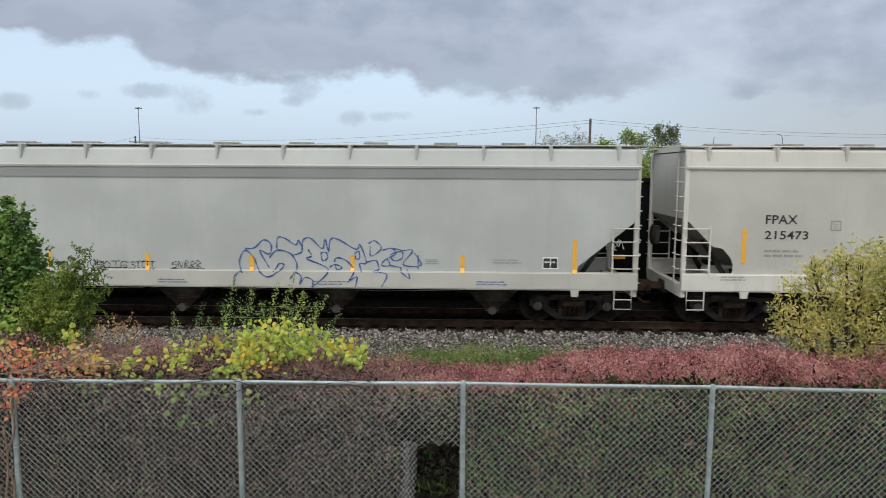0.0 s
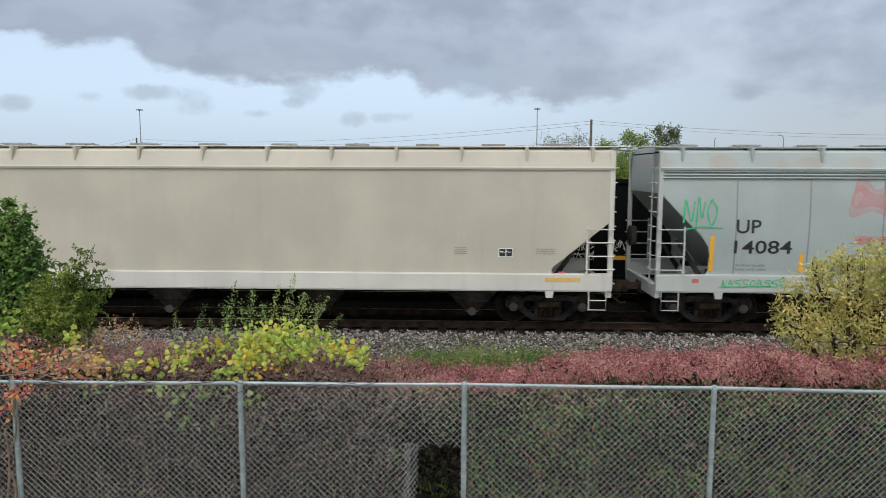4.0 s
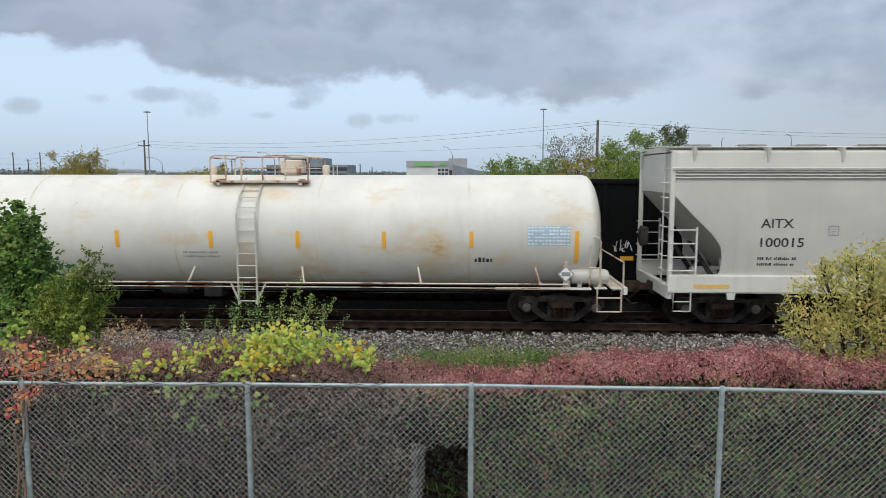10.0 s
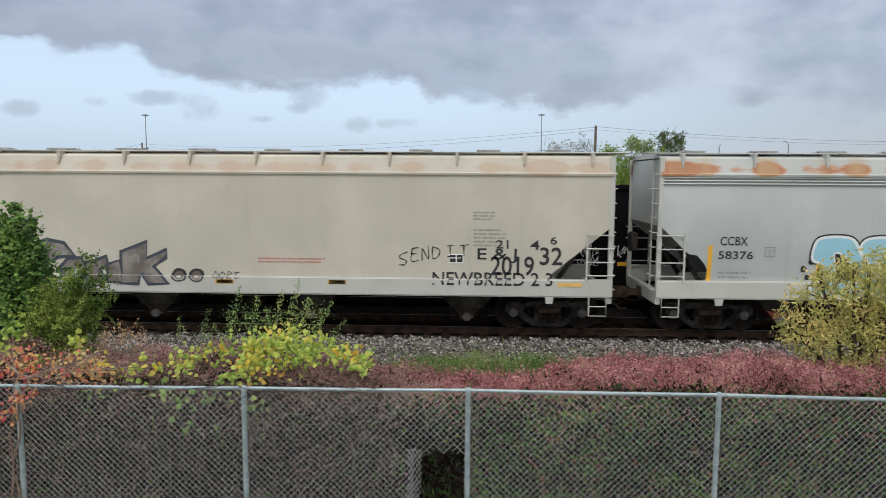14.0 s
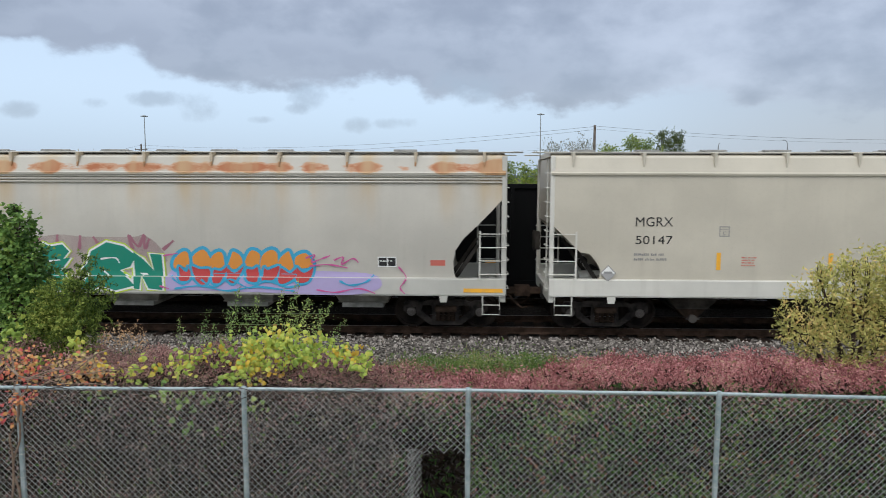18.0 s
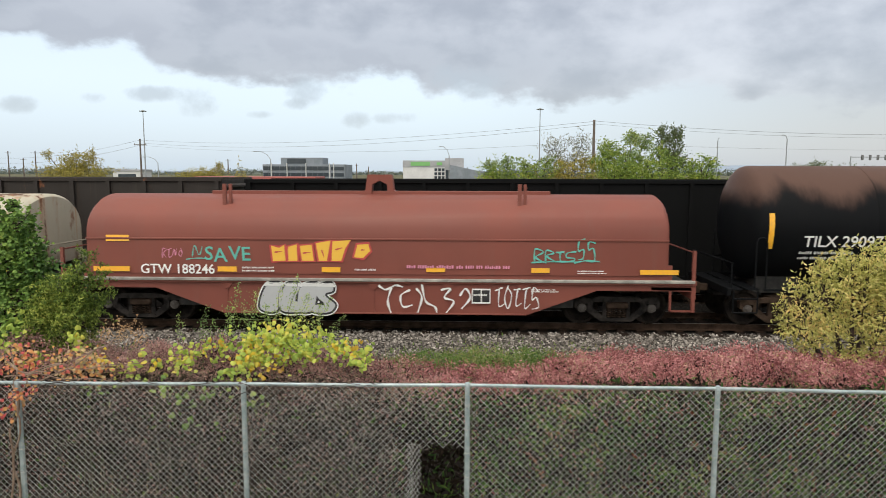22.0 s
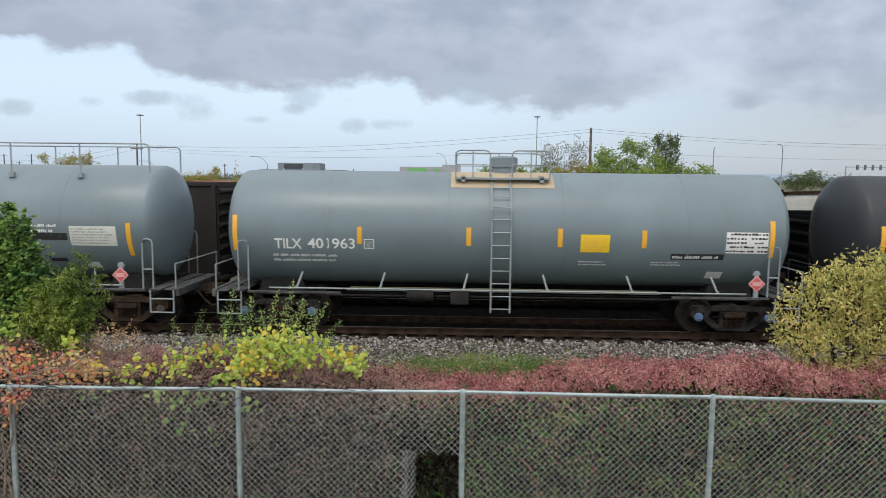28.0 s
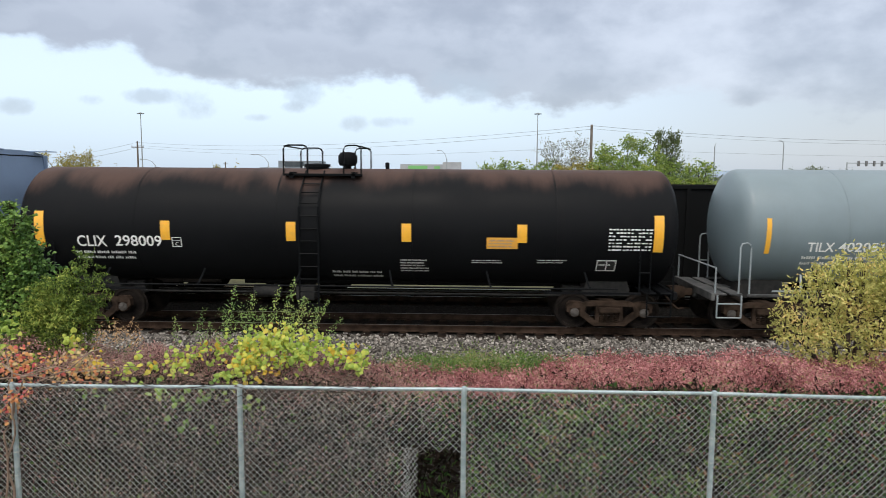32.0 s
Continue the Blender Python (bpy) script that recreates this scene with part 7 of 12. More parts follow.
# white tank and black tank
letters(11, "PROX 41789", -7.62, 2.01, 0.25, 1.97, INK_GREY)
capacity_box(11, -5.35, 2.02, INK_GREY)
small_print(11, -7.63, 1.67, -5.44, 1.89, 2, INK_GREY)
reflectors(11, [(-8.32, 1.62, 2.47), (-5.6, 2.0, 2.44), (-3.3, 2.02, 2.46), (-0.88, 2.01, 2.46), (1.35, 2.02, 2.45), (3.54, 2.02, 2.45), (5.74, 2.04, 2.46), (8.36, 1.65, 2.48)])
small_print(11, -1.62, 1.74, -0.7, 1.96, 2, INK_GREY)
data_table(11, 7.13, 2.11, 8.19, 2.61, INK_SKY, INK_WHITE, 6)
small_print(11, 5.82, 1.62, 6.3, 1.87, 1, INK)
letters(12, "UTLX", -5.65, 2.09, 0.28, 0.93, INK_YELLOW)
letters(12, "679506", -4.76, 2.08, 0.28, 1.02, INK_YELLOW)
small_print(12, -5.61, 1.92, -4.78, 2.04, 1, INK_YELLOW)
reflectors(12, [(-3.53, 2.26, 2.71), (-1.27, 2.25, 2.71), (1.66, 2.26, 2.72), (3.94, 2.28, 2.72), (6.98, 2.13, 3.02), (-6.51, 2.12, 3.01)])
plate(12, 2.88, 2.34, 3.65, 2.63, DECAL_YELLOW, "placard", "yellow warning placard")
plate(12, -1.32, 3.12, -0.71, 3.32, DECAL_ORANGE)
small_print(12, -1.29, 3.35, -0.6, 3.46, 2, INK_YELLOW)
data_table(12, 5.72, 2.09, 6.78, 2.55, INK_WHITE, INK_GREY, 6)
small_print(12, 6.3, 2.68, 6.69, 2.79, 1, INK_WHITE)
small_print(12, 1.07, 1.63, 1.66, 1.91, 4, INK_YELLOW)
small_print(12, 5.71, 2.56, 5.99, 2.63, 1, INK_YELLOW)
tag(12, -3.65, 1.84, -2.32, 2.09, SP_SILVER, 121, 0.03, 8)
tag(12, -3.59, 1.48, -2.56, 1.78, SP_SILVER, 122, 0.03, 6)
tag(12, -1.26, 1.51, -0.51, 2.02, SP_SILVER, 123, 0.03, 4)
tag(12, -0.46, 1.44, 0.02, 1.9, SP_SILVER, 124, 0.025, 2)
wild(12, 1.96, 1.55, 5.61, 2.16, "OBEKOSRO", [(SP_PALE, 0.085)])
tag(12, 5.61, 1.7, 5.98, 2.12, SP_SILVER, 125, 0.04, 2)
tag(12, 1.61, 1.53, 1.9, 1.98, SP_SILVER, 126, 0.04, 1)
# grey hoppers with graffiti
letters(13, "GCPX", -6.81, 2.52, 0.22, 0.73, INK)
letters(13, "57039", -6.79, 2.12, 0.22, 0.88, INK)
small_print(13, -6.78, 1.71, -6.28, 1.92, 2, INK_GREY)
capacity_box(13, -5.53, 2.33, INK_GREY)
reflectors(13, [(-7.48, 1.48, 2.35), (-3.82, 1.46, 1.88), (-0.6, 1.47, 1.88), (2.12, 1.47, 1.9), (4.69, 1.49, 1.9), (7.67, 1.49, 2.35)])
small_print(13, 0.71, 1.69, 1.57, 1.85, 2, INK)
plate(13, 4.84, 1.62, 5.57, 1.84, DECAL_YELLOW, "placard", "yellow warning placard")
notice(13, 4.9, 1.65, 5.53, 1.8)
paired_plates(13, 5.69, 1.63, 6.11, 1.89)
small_print(13, 6.42, 1.67, 6.91, 1.81, 2, INK)
small_print(13, -5.18, 1.13, -4.23, 1.23, 1, INK)
small_print(13, -3.64, 1.15, -3.32, 1.24, 1, INK_GREY)
small_print(13, -1.97, 1.05, -1.48, 1.15, 2, INK_GREY)
small_print(13, 1.75, 1.08, 2.25, 1.16, 1, INK_GREY)
small_print(13, 2.81, 1.17, 3.06, 1.25, 1, INK_GREY)
letters(14, "CCBX", -7.65, 2.3, 0.22, 0.67, INK)
letters(14, "58376", -7.68, 1.96, 0.20, 0.85, INK)
capacity_box(14, -6.56, 2.02, INK_GREY)
small_print(14, -7.66, 1.46, -6.87, 1.68, 2, INK_GREY)
reflectors(14, [(-7.88, 1.4, 2.3), (-5.24, 1.44, 1.84), (-2.7, 1.44, 1.85), (-0.06, 1.4, 1.83), (5.18, 1.4, 1.86), (7.83, 1.4, 2.29)])
piece(14, [[(-5.39, 2.25), (-5.25, 2.49), (-4.77, 2.54), (-4.43, 2.45), (-4.21, 2.06), (-3.89, 1.63), (-3.89, 1.2), (-4.19, 1.03), (-4.82, 1.03), (-5.3, 1.13), (-5.46, 1.28), (-5.15, 1.47), (-5.17, 1.85), (-5.39, 1.95)], [(-4.27, 2.25), (-4.1, 2.49), (-3.52, 2.52), (-3.31, 2.35), (-3.41, 2.11), (-3.33, 1.78), (-3.35, 1.44), (-3.14, 1.25), (-3.24, 1.06), (-3.81, 1.01), (-3.93, 1.2), (-3.89, 1.63), (-4.1, 1.97)], [(-3.35, 2.25), (-3.24, 2.49), (-2.71, 2.54), (-2.49, 2.4), (-2.57, 2.11), (-2.49, 1.78), (-2.52, 1.39), (-2.42, 1.18), (-2.52, 1.03), (-3.09, 1.01), (-3.24, 1.18), (-3.19, 1.63), (-3.33, 1.87)], [(-1.7, 2.11), (-1.56, 2.45), (-1.17, 2.54), (-0.79, 2.49), (-0.6, 2.06), (-0.47, 1.63), (-0.55, 1.3), (-0.89, 1.03), (-1.41, 1.06), (-1.64, 1.34), (-1.59, 1.78)], [(-2.58, 2.25), (-2.42, 2.47), (-2.04, 2.49), (-1.8, 2.35), (-1.82, 2.11), (-1.61, 1.78), (-1.51, 1.39), (-1.7, 1.06), (-2.28, 1.01), (-2.55, 1.15), (-2.5, 1.54), (-2.61, 1.87)]], [(SP_BLACK, 0.07), (SP_WHITE, 0.03), (SP_SKY, -0.035)], 0.009, True)
piece(14, [[(-2.58, 2.25), (-2.42, 2.47), (-2.04, 2.49), (-1.8, 2.35), (-1.82, 2.11), (-1.61, 1.78), (-1.51, 1.39), (-1.7, 1.06), (-2.28, 1.01), (-2.55, 1.15), (-2.5, 1.54), (-2.61, 1.87)]], [(SP_WHITE, 0.03), (SP_DULL, -0.035)], 0.018, True)
piece(14, [[(-4.87, 2.11), (-4.63, 2.02), (-4.34, 1.63), (-4.29, 1.41), (-4.58, 1.47), (-4.91, 1.41), (-4.81, 1.73)], [(-3.76, 1.88), (-3.37, 1.92), (-3.37, 1.83), (-3.75, 1.79)], [(-3.75, 1.63), (-3.35, 1.66), (-3.35, 1.56), (-3.74, 1.56)], [(-3.03, 1.87), (-2.71, 1.9), (-2.71, 1.82), (-3.02, 1.79)], [(-3.03, 1.61), (-2.68, 1.64), (-2.68, 1.56), (-3.02, 1.55)], [(-2.39, 1.98), (-2.16, 2.0), (-2.18, 1.87), (-2.37, 1.86)], [(-2.2, 1.41), (-1.93, 1.47), (-1.93, 1.36), (-2.18, 1.34)], [(-1.22, 2.04), (-1.1, 1.87), (-1.1, 1.61), (-1.22, 1.55), (-1.28, 1.82)]], [(SP_WHITE, 0.045), (SP_BLACK, 0.0)], 0.025, True)
sprayed_lines(14, 0, 0, [[(-0.46, 2.45), (-0.36, 2.54), (-0.44, 2.25), (-0.31, 2.11), (-0.22, 2.3), (-0.34, 2.27)], [(-0.15, 2.49), (-0.17, 2.11)], [(-0.15, 2.49), (0.04, 2.54)], [(-0.15, 2.32), (0.0, 2.35)], [(0.26, 2.54), (0.12, 2.45), (0.26, 2.3), (0.22, 2.11), (0.08, 2.16)], [(-0.26, 1.95), (0.02, 2.02), (0.12, 1.92), (-0.12, 1.89)], [(0.17, 1.78), (0.48, 1.89), (0.31, 1.97)]], 0.032, SP_BLACK, 1.0, 0.011)
piece(14, [[(-0.53, 1.82), (-0.31, 1.91), (-0.19, 1.78), (-0.26, 1.58), (-0.44, 1.56)]], [(SP_BLACK, 0.0)], 0.009, True)
piece(14, [[(-0.26, 1.71), (0.66, 1.71), (0.66, 1.58), (-0.26, 1.59)]], [(SP_BLACK, 0.0)], 0.0095, False)
piece(14, [[(1.0, 2.04), (1.19, 2.18), (4.72, 2.2), (4.69, 0.94), (0.87, 1.0)]], [(SP_FADED_WHITE, 0.0)], 0.009, False)
piece(14, [[(1.17, 2.06), (1.68, 2.12), (1.71, 1.33), (1.17, 1.33)], [(1.75, 1.78), (1.92, 1.78), (1.92, 1.47), (2.2, 1.47), (2.2, 1.33), (1.75, 1.33)], [(2.31, 2.11), (2.54, 2.12), (2.77, 1.33), (2.31, 1.33)], [(2.92, 2.11), (3.76, 2.13), (3.76, 1.33), (2.88, 1.33), (2.88, 1.73), (3.52, 1.82), (3.52, 1.92), (2.92, 1.89)], [(4.0, 2.13), (4.7, 2.14), (4.68, 1.87), (4.43, 1.87), (4.64, 1.33), (3.84, 1.32), (4.17, 1.87), (4.0, 1.87)]], [(SP_SKY, 0.03), (SP_BLACK, 0.0)], 0.012, False)
piece(14, [[(1.41, 1.99), (1.56, 2.0), (1.57, 1.82), (1.42, 1.82)], [(1.42, 1.63), (1.57, 1.63), (1.58, 1.44), (1.42, 1.43)], [(3.11, 1.56), (3.49, 1.56), (3.49, 1.47), (3.11, 1.47)]], [(SP_WHITE, 0.0)], 0.018, False)
patch(14, -5.59, 1.73, 0.07, 0.08, SP_BLACK, 750, 0.009, 0.1)
patch(14, -5.48, 1.52, 0.07, 0.07, SP_BLACK, 758, 0.009, 0.1)
patch(14, -5.42, 1.91, 0.07, 0.07, SP_BLACK, 762, 0.009, 0.1)
paired_plates(14, 7.25, 1.63, 7.64, 1.88)
small_print(14, 6.03, 1.62, 6.7, 1.73, 2, INK_GREY)
small_print(14, 5.09, 1.01, 5.96, 1.18, 2, INK_BLUE)
# beige hoppers
letters(15, "EQUX", -7.73, 2.64, 0.23, 0.81, INK, 0)
letters(15, "13771", -7.74, 2.2, 0.23, 0.85, INK, 0)
small_print(15, -7.73, 1.78, -6.76, 2.02, 2, INK_GREY)
capacity_box(15, -6.18, 2.47, INK_GREY)
piece(15, [[(-5.39, 1.23), (-5.22, 1.72), (-4.99, 2.12), (-4.58, 2.28), (-4.14, 2.2), (-3.88, 1.89), (-4.29, 1.86), (-4.58, 1.7), (-4.62, 1.23)], [(-4.24, 1.58), (-4.05, 1.8), (-3.71, 1.82), (-3.57, 1.58), (-3.67, 1.29), (-4.0, 1.23), (-4.19, 1.36)], [(-3.59, 1.7), (-3.33, 1.75), (-3.05, 1.87), (-3.02, 1.66), (-3.24, 1.56), (-3.09, 1.24), (-3.52, 1.24), (-3.62, 1.48)], [(-3.05, 1.66), (-2.71, 1.77), (-2.62, 1.24), (-3.0, 1.24)], [(-2.66, 1.99), (-1.99, 2.25), (-2.02, 1.82), (-1.47, 2.06), (-1.52, 1.87), (-1.85, 1.63), (-1.45, 1.2), (-1.95, 1.2), (-2.14, 1.46), (-2.23, 1.2), (-2.66, 1.2)]], [(SP_NAVY, 0.06), (SP_UMBER, -0.03)], 0.009, False)
piece(15, [[(-3.91, 1.51), (-3.75, 1.53), (-3.75, 1.38), (-3.91, 1.37)]], [(SP_SILVER, 0.0)], 0.016, True)
sprayed_lines(15, 0, 0, [[(-4.81, 1.96), (-4.53, 2.09), (-4.24, 2.01)], [(-2.52, 1.82), (-2.23, 1.93), (-2.23, 1.72)], [(-4.96, 1.72), (-5.01, 1.34)]], 0.06, SP_SILVER_THIN, 1.0, 0.016)
sprayed_lines(15, 0, 0, [[(4.63, 2.06), (4.46, 1.99), (4.44, 1.91), (4.6, 1.84), (4.55, 1.74), (4.41, 1.74)], [(4.75, 2.15), (4.73, 1.84), (4.92, 1.86)], [(4.73, 2.01), (4.86, 2.03)], [(4.75, 2.15), (4.91, 2.18)], [(5.0, 1.84), (5.0, 2.15), (5.15, 1.89), (5.15, 2.22)], [(5.26, 2.2), (5.26, 1.91), (5.4, 1.96), (5.43, 2.12), (5.26, 2.2)], [(5.7, 2.22), (5.7, 1.96)], [(5.63, 2.22), (5.8, 2.24)], [(5.63, 1.95), (5.82, 1.97)], [(6.04, 2.24), (6.04, 1.97)], [(5.94, 2.23), (6.16, 2.26)]], 0.032, SP_BLACK, 1.0, 0.011)
patch(15, -5.77, 1.36, 0.20, 0.17, SP_BLACK, 650, 0.01, 0.05)
patch(15, -5.77, 1.36, 0.13, 0.11, SP_BROWN, 650, 0.0135, 0.05)
patch(15, -1.18, 1.42, 0.20, 0.17, SP_BLACK, 975, 0.01, 0.05)
patch(15, -1.18, 1.42, 0.12, 0.10, SP_BROWN, 975, 0.0135, 0.05)
patch(15, -0.73, 1.42, 0.20, 0.17, SP_BLACK, 1007, 0.01, 0.05)
patch(15, -0.73, 1.42, 0.12, 0.11, SP_BROWN, 1007, 0.0135, 0.05)
small_print(15, 0.85, 1.75, 2.82, 1.91, 2, INK_RED)
plate(15, -8.94, 1.19, -8.04, 1.31, REFLECT_PALE, "reflector")
plate(15, -0.25, 1.23, 0.21, 1.33, REFLECT_PALE, "reflector")
plate(15, 2.62, 1.24, 3.06, 1.34, REFLECT_PALE, "reflector")
tag(15, -0.33, 1.33, 0.37, 1.52, SP_BLACK, 151, 0.022, 4)
letters(15, "21", 6.84, 2.17, 0.21, 0.31, SP_BLACK, 0.012)
letters(15, "4", 7.68, 2.14, 0.24, 0.24, SP_BLACK, 0.012)
letters(15, "6", 8.18, 2.28, 0.20, 0.17, SP_BLACK, 0.012)
letters(15, "E & J", 6.38, 1.8, 0.37, 0.98, SP_BLACK, 0.012)
letters(15, "2019", 6.71, 1.49, 0.49, 1.08, SP_BLACK, 0.012)
letters(15, "32", 7.93, 1.76, 0.45, 0.56, SP_BLACK, 0.012)
letters(15, "NEWBREED 2 3", 5.26, 1.24, 0.33, 2.99, SP_BLACK, 0.012)
paired_plates(15, 5.67, 1.79, 6.03, 2.02)
plate(15, 8.37, 1.23, 8.98, 1.33, REFLECT_PALE, "reflector")
small_print(15, 6.27, 2.86, 6.89, 3.11, 3, INK_GREY)
small_print(15, 6.28, 2.2, 7.15, 2.68, 5, INK_GREY)
plate(15, -0.2, 1.22, 0.23, 1.32, REFLECT_PALE, "reflector")
plate(15, 2.66, 1.24, 3.09, 1.34, REFLECT_PALE, "reflector")
reflectors(16, [(8.1, 1.67, 2.55)])
small_print(16, 6.24, 2.82, 6.9, 3.06, 3, INK_GREY)
small_print(16, 6.25, 2.15, 7.3, 2.58, 5, INK_GREY)
letters(17, "UTCX", -7.59, 2.44, 0.25, 0.66, INK)
letters(17, "46500", -7.64, 1.96, 0.23, 0.84, INK)
capacity_box(17, -6.38, 2.22, INK_GREY)
small_print(17, -7.63, 1.42, -6.82, 1.68, 2, INK_GREY)
reflectors(17, [(-7.8, 1.45, 2.32), (-5.16, 1.45, 1.88), (-2.59, 1.46, 1.89), (-0.07, 1.44, 1.89), (2.56, 1.46, 1.9), (5.05, 1.44, 1.88), (7.68, 1.42, 2.3)])
tag(17, -9.01, 3.5, -8.3, 3.71, SP_GREY, 171, 0.02, 5)
tag(17, -9.02, 3.26, -8.36, 3.43, SP_GREY, 172, 0.02, 5)
tag(17, -8.97, 2.98, -8.47, 3.18, SP_GREY, 173, 0.02, 5)
tag(17, -8.25, 3.08, -7.67, 3.43, SP_GREY, 174, 0.02, 5)
tag(17, -8.48, 2.69, -7.83, 3.01, SP_GREY, 175, 0.02, 5)
tag(17, -8.13, 2.37, -7.77, 2.72, SP_GREY, 176, 0.02, 5)
tag(17, -6.16, 1.74, -5.19, 1.98, SP_BLACK, 178, 0.025, 4)
tag(17, -0.0, 1.53, 0.49, 2.09, SP_GREY, 180, 0.05, 1)
tag(17, 0.56, 1.53, 1.12, 2.1, SP_GREY, 181, 0.05, 1)
tag(17, 1.12, 1.54, 1.83, 2.1, SP_GREY, 182, 0.05, 1)
tag(17, 1.83, 1.54, 2.38, 2.11, SP_GREY, 183, 0.05, 1)
tag(17, 2.38, 1.55, 3.08, 2.11, SP_GREY, 184, 0.05, 1)
sprayed_lines(17, 0, 0, [[(0.03, 1.5), (0.11, 2.07), (0.3, 2.28), (0.28, 1.64), (0.84, 1.5), (1.47, 1.72), (2.1, 1.63), (2.66, 1.87), (3.14, 1.97), (2.94, 1.66), (2.66, 1.52)], [(0.0, 1.5), (0.42, 1.15), (1.26, 1.26), (1.83, 1.09), (2.38, 1.17), (2.67, 1.45)], [(-0.49, 1.14), (-0.21, 1.25), (0.14, 1.15), (-0.14, 1.05), (-0.45, 1.1)]], 0.04, SP_GREY, 1.0, 0.01)
tag(17, 3.2, 1.44, 4.06, 1.95, SP_GREY, 186, 0.025, 6)
tag(17, 2.53, 1.08, 3.64, 1.32, SP_GREY, 187, 0.025, 8)
tag(17, 4.99, 1.8, 6.23, 2.05, SP_RED_OX, 188, 0.022, 7)
tag(17, 5.1, 1.43, 5.51, 1.82, SP_RED_OX, 189, 0.022, 2)
tag(17, 6.39, 1.86, 7.14, 2.1, SP_BLACK, 190, 0.022, 4)
paired_plates(17, 7.09, 1.61, 7.47, 1.88)
small_print(17, -2.4, 1.04, -1.48, 1.25, 2, INK_GREY)
small_print(17, 5.23, 1.04, 6.2, 1.19, 2, INK_GREY)
letters(18, "MGRX", -6.18, 2.73, 0.23, 0.91, INK, 0)
letters(18, "50147", -6.17, 2.29, 0.21, 0.90, INK, 0)
small_print(18, -6.2, 1.86, -5.3, 2.1, 2, INK_GREY)
capacity_box(18, -4.14, 2.49, INK_GREY)
reflectors(18, [(-4.13, 1.66, 2.09), (-1.42, 1.66, 2.09), (1.34, 1.66, 2.1), (4.11, 1.66, 2.09), (6.83, 1.69, 2.53)])
plate(18, 4.53, 1.72, 5.19, 2.13, DECAL_YELLOW, "placard", "yellow warning placard")
notice(18, 4.59, 1.75, 5.15, 2.08)
plate(18, 5.81, 1.86, 6.22, 2.01, INK_RED)
small_print(18, 4.51, 2.86, 5.11, 3.13, 3, INK_GREY)
small_print(18, 4.5, 2.38, 5.4, 2.59, 2, INK_GREY)
plate(18, 4.5, 2.14, 5.48, 2.35, PANEL_BLUE)
small_print(18, 4.55, 2.18, 5.05, 2.35, 2, INK_GREY)
small_print(18, 0.24, 2.4, 2.19, 2.55, 2, INK_RED)
small_print(18, 2.89, 1.74, 3.4, 1.99, 4, INK_RED)
diamond(18, -6.83, 1.57, 0.2, INK_WHITE, INK_GREY)
small_print(18, -3.57, 1.75, -3.19, 2.01, 4, INK_RED)
# rust-streaked hoppers
letters(19, "KLRX", -6.25, 2.43, 0.22, 0.85, INK)
letters(19, "525037", -6.25, 2.05, 0.20, 1.23, INK)
small_print(19, -6.25, 1.63, -5.24, 1.88, 2, INK_GREY)
capacity_box(19, -4.71, 2.34, INK_GREY)
piece(19, [[(-5.08, 2.03), (-4.84, 2.17), (-3.79, 2.36), (-3.12, 2.46), (-2.45, 2.41), (-1.21, 2.41), (-0.92, 2.46), (-0.54, 2.17), (-0.45, 1.69), (-2.07, 1.41), (-3.98, 1.31), (-4.94, 1.69)]], [(SP_MAROON_MIST, 0.0)], 0.008, True)
sprayed_lines(19, 0, 0, [[(-4.94, 2.0), (-4.83, 2.27), (-4.77, 2.03)], [(-3.94, 2.03), (-3.6, 2.36)], [(-3.17, 2.17), (-3.14, 2.46)], [(-2.6, 2.08), (-2.55, 2.44)], [(-2.07, 2.17), (-2.22, 2.41)], [(-1.21, 2.08), (-1.31, 2.44), (-1.07, 2.17), (-0.92, 2.46), (-0.91, 2.12), (-0.78, 2.36)], [(-0.45, 2.08), (-0.16, 2.32)], [(-5.13, 1.31), (-4.84, 1.69)], [(-3.7, 1.1), (-3.51, 1.45)], [(-2.84, 1.1), (-2.65, 1.45)]], 0.1, SP_MAROON, 1.0, 0.0085)
piece(19, [[(-5.42, 1.31), (-5.18, 1.55), (-4.94, 1.48), (-4.7, 1.89), (-4.77, 1.96), (-4.61, 2.03), (-4.46, 2.29), (-4.48, 2.08), (-3.98, 2.17), (-3.87, 1.93), (-4.03, 1.74), (-4.27, 1.74), (-4.11, 1.45), (-4.37, 1.36), (-4.51, 1.07), (-4.65, 1.07), (-4.75, 1.31), (-5.04, 1.12), (-5.32, 1.09)], [(-3.6, 2.03), (-3.51, 2.24), (-3.36, 2.15), (-3.03, 2.21), (-2.87, 2.03), (-3.03, 1.84), (-2.84, 1.87), (-3.03, 1.65), (-3.15, 1.55), (-2.87, 1.31), (-3.01, 1.02), (-3.84, 1.09), (-4.27, 1.07), (-3.79, 1.31), (-3.65, 1.69), (-3.75, 1.89)], [(-2.31, 2.03), (-1.88, 2.27), (-1.45, 2.17), (-1.14, 1.93), (-1.31, 1.65), (-1.59, 1.55), (-1.31, 1.31), (-1.19, 1.17), (-1.69, 1.04), (-2.07, 1.17), (-2.26, 1.04), (-2.6, 1.1), (-2.36, 1.45), (-2.6, 1.55), (-2.41, 1.74)], [(-1.21, 2.03), (-0.97, 1.84), (-0.71, 1.55), (-0.78, 1.98), (-0.49, 1.96), (-0.47, 1.06), (-0.83, 1.1), (-1.0, 1.45), (-1.07, 1.07), (-1.21, 1.1)]], [(SP_LIME, 0.085), (SP_WHITE, 0.05), (SP_GREEN, 0.0)], 0.011, False)
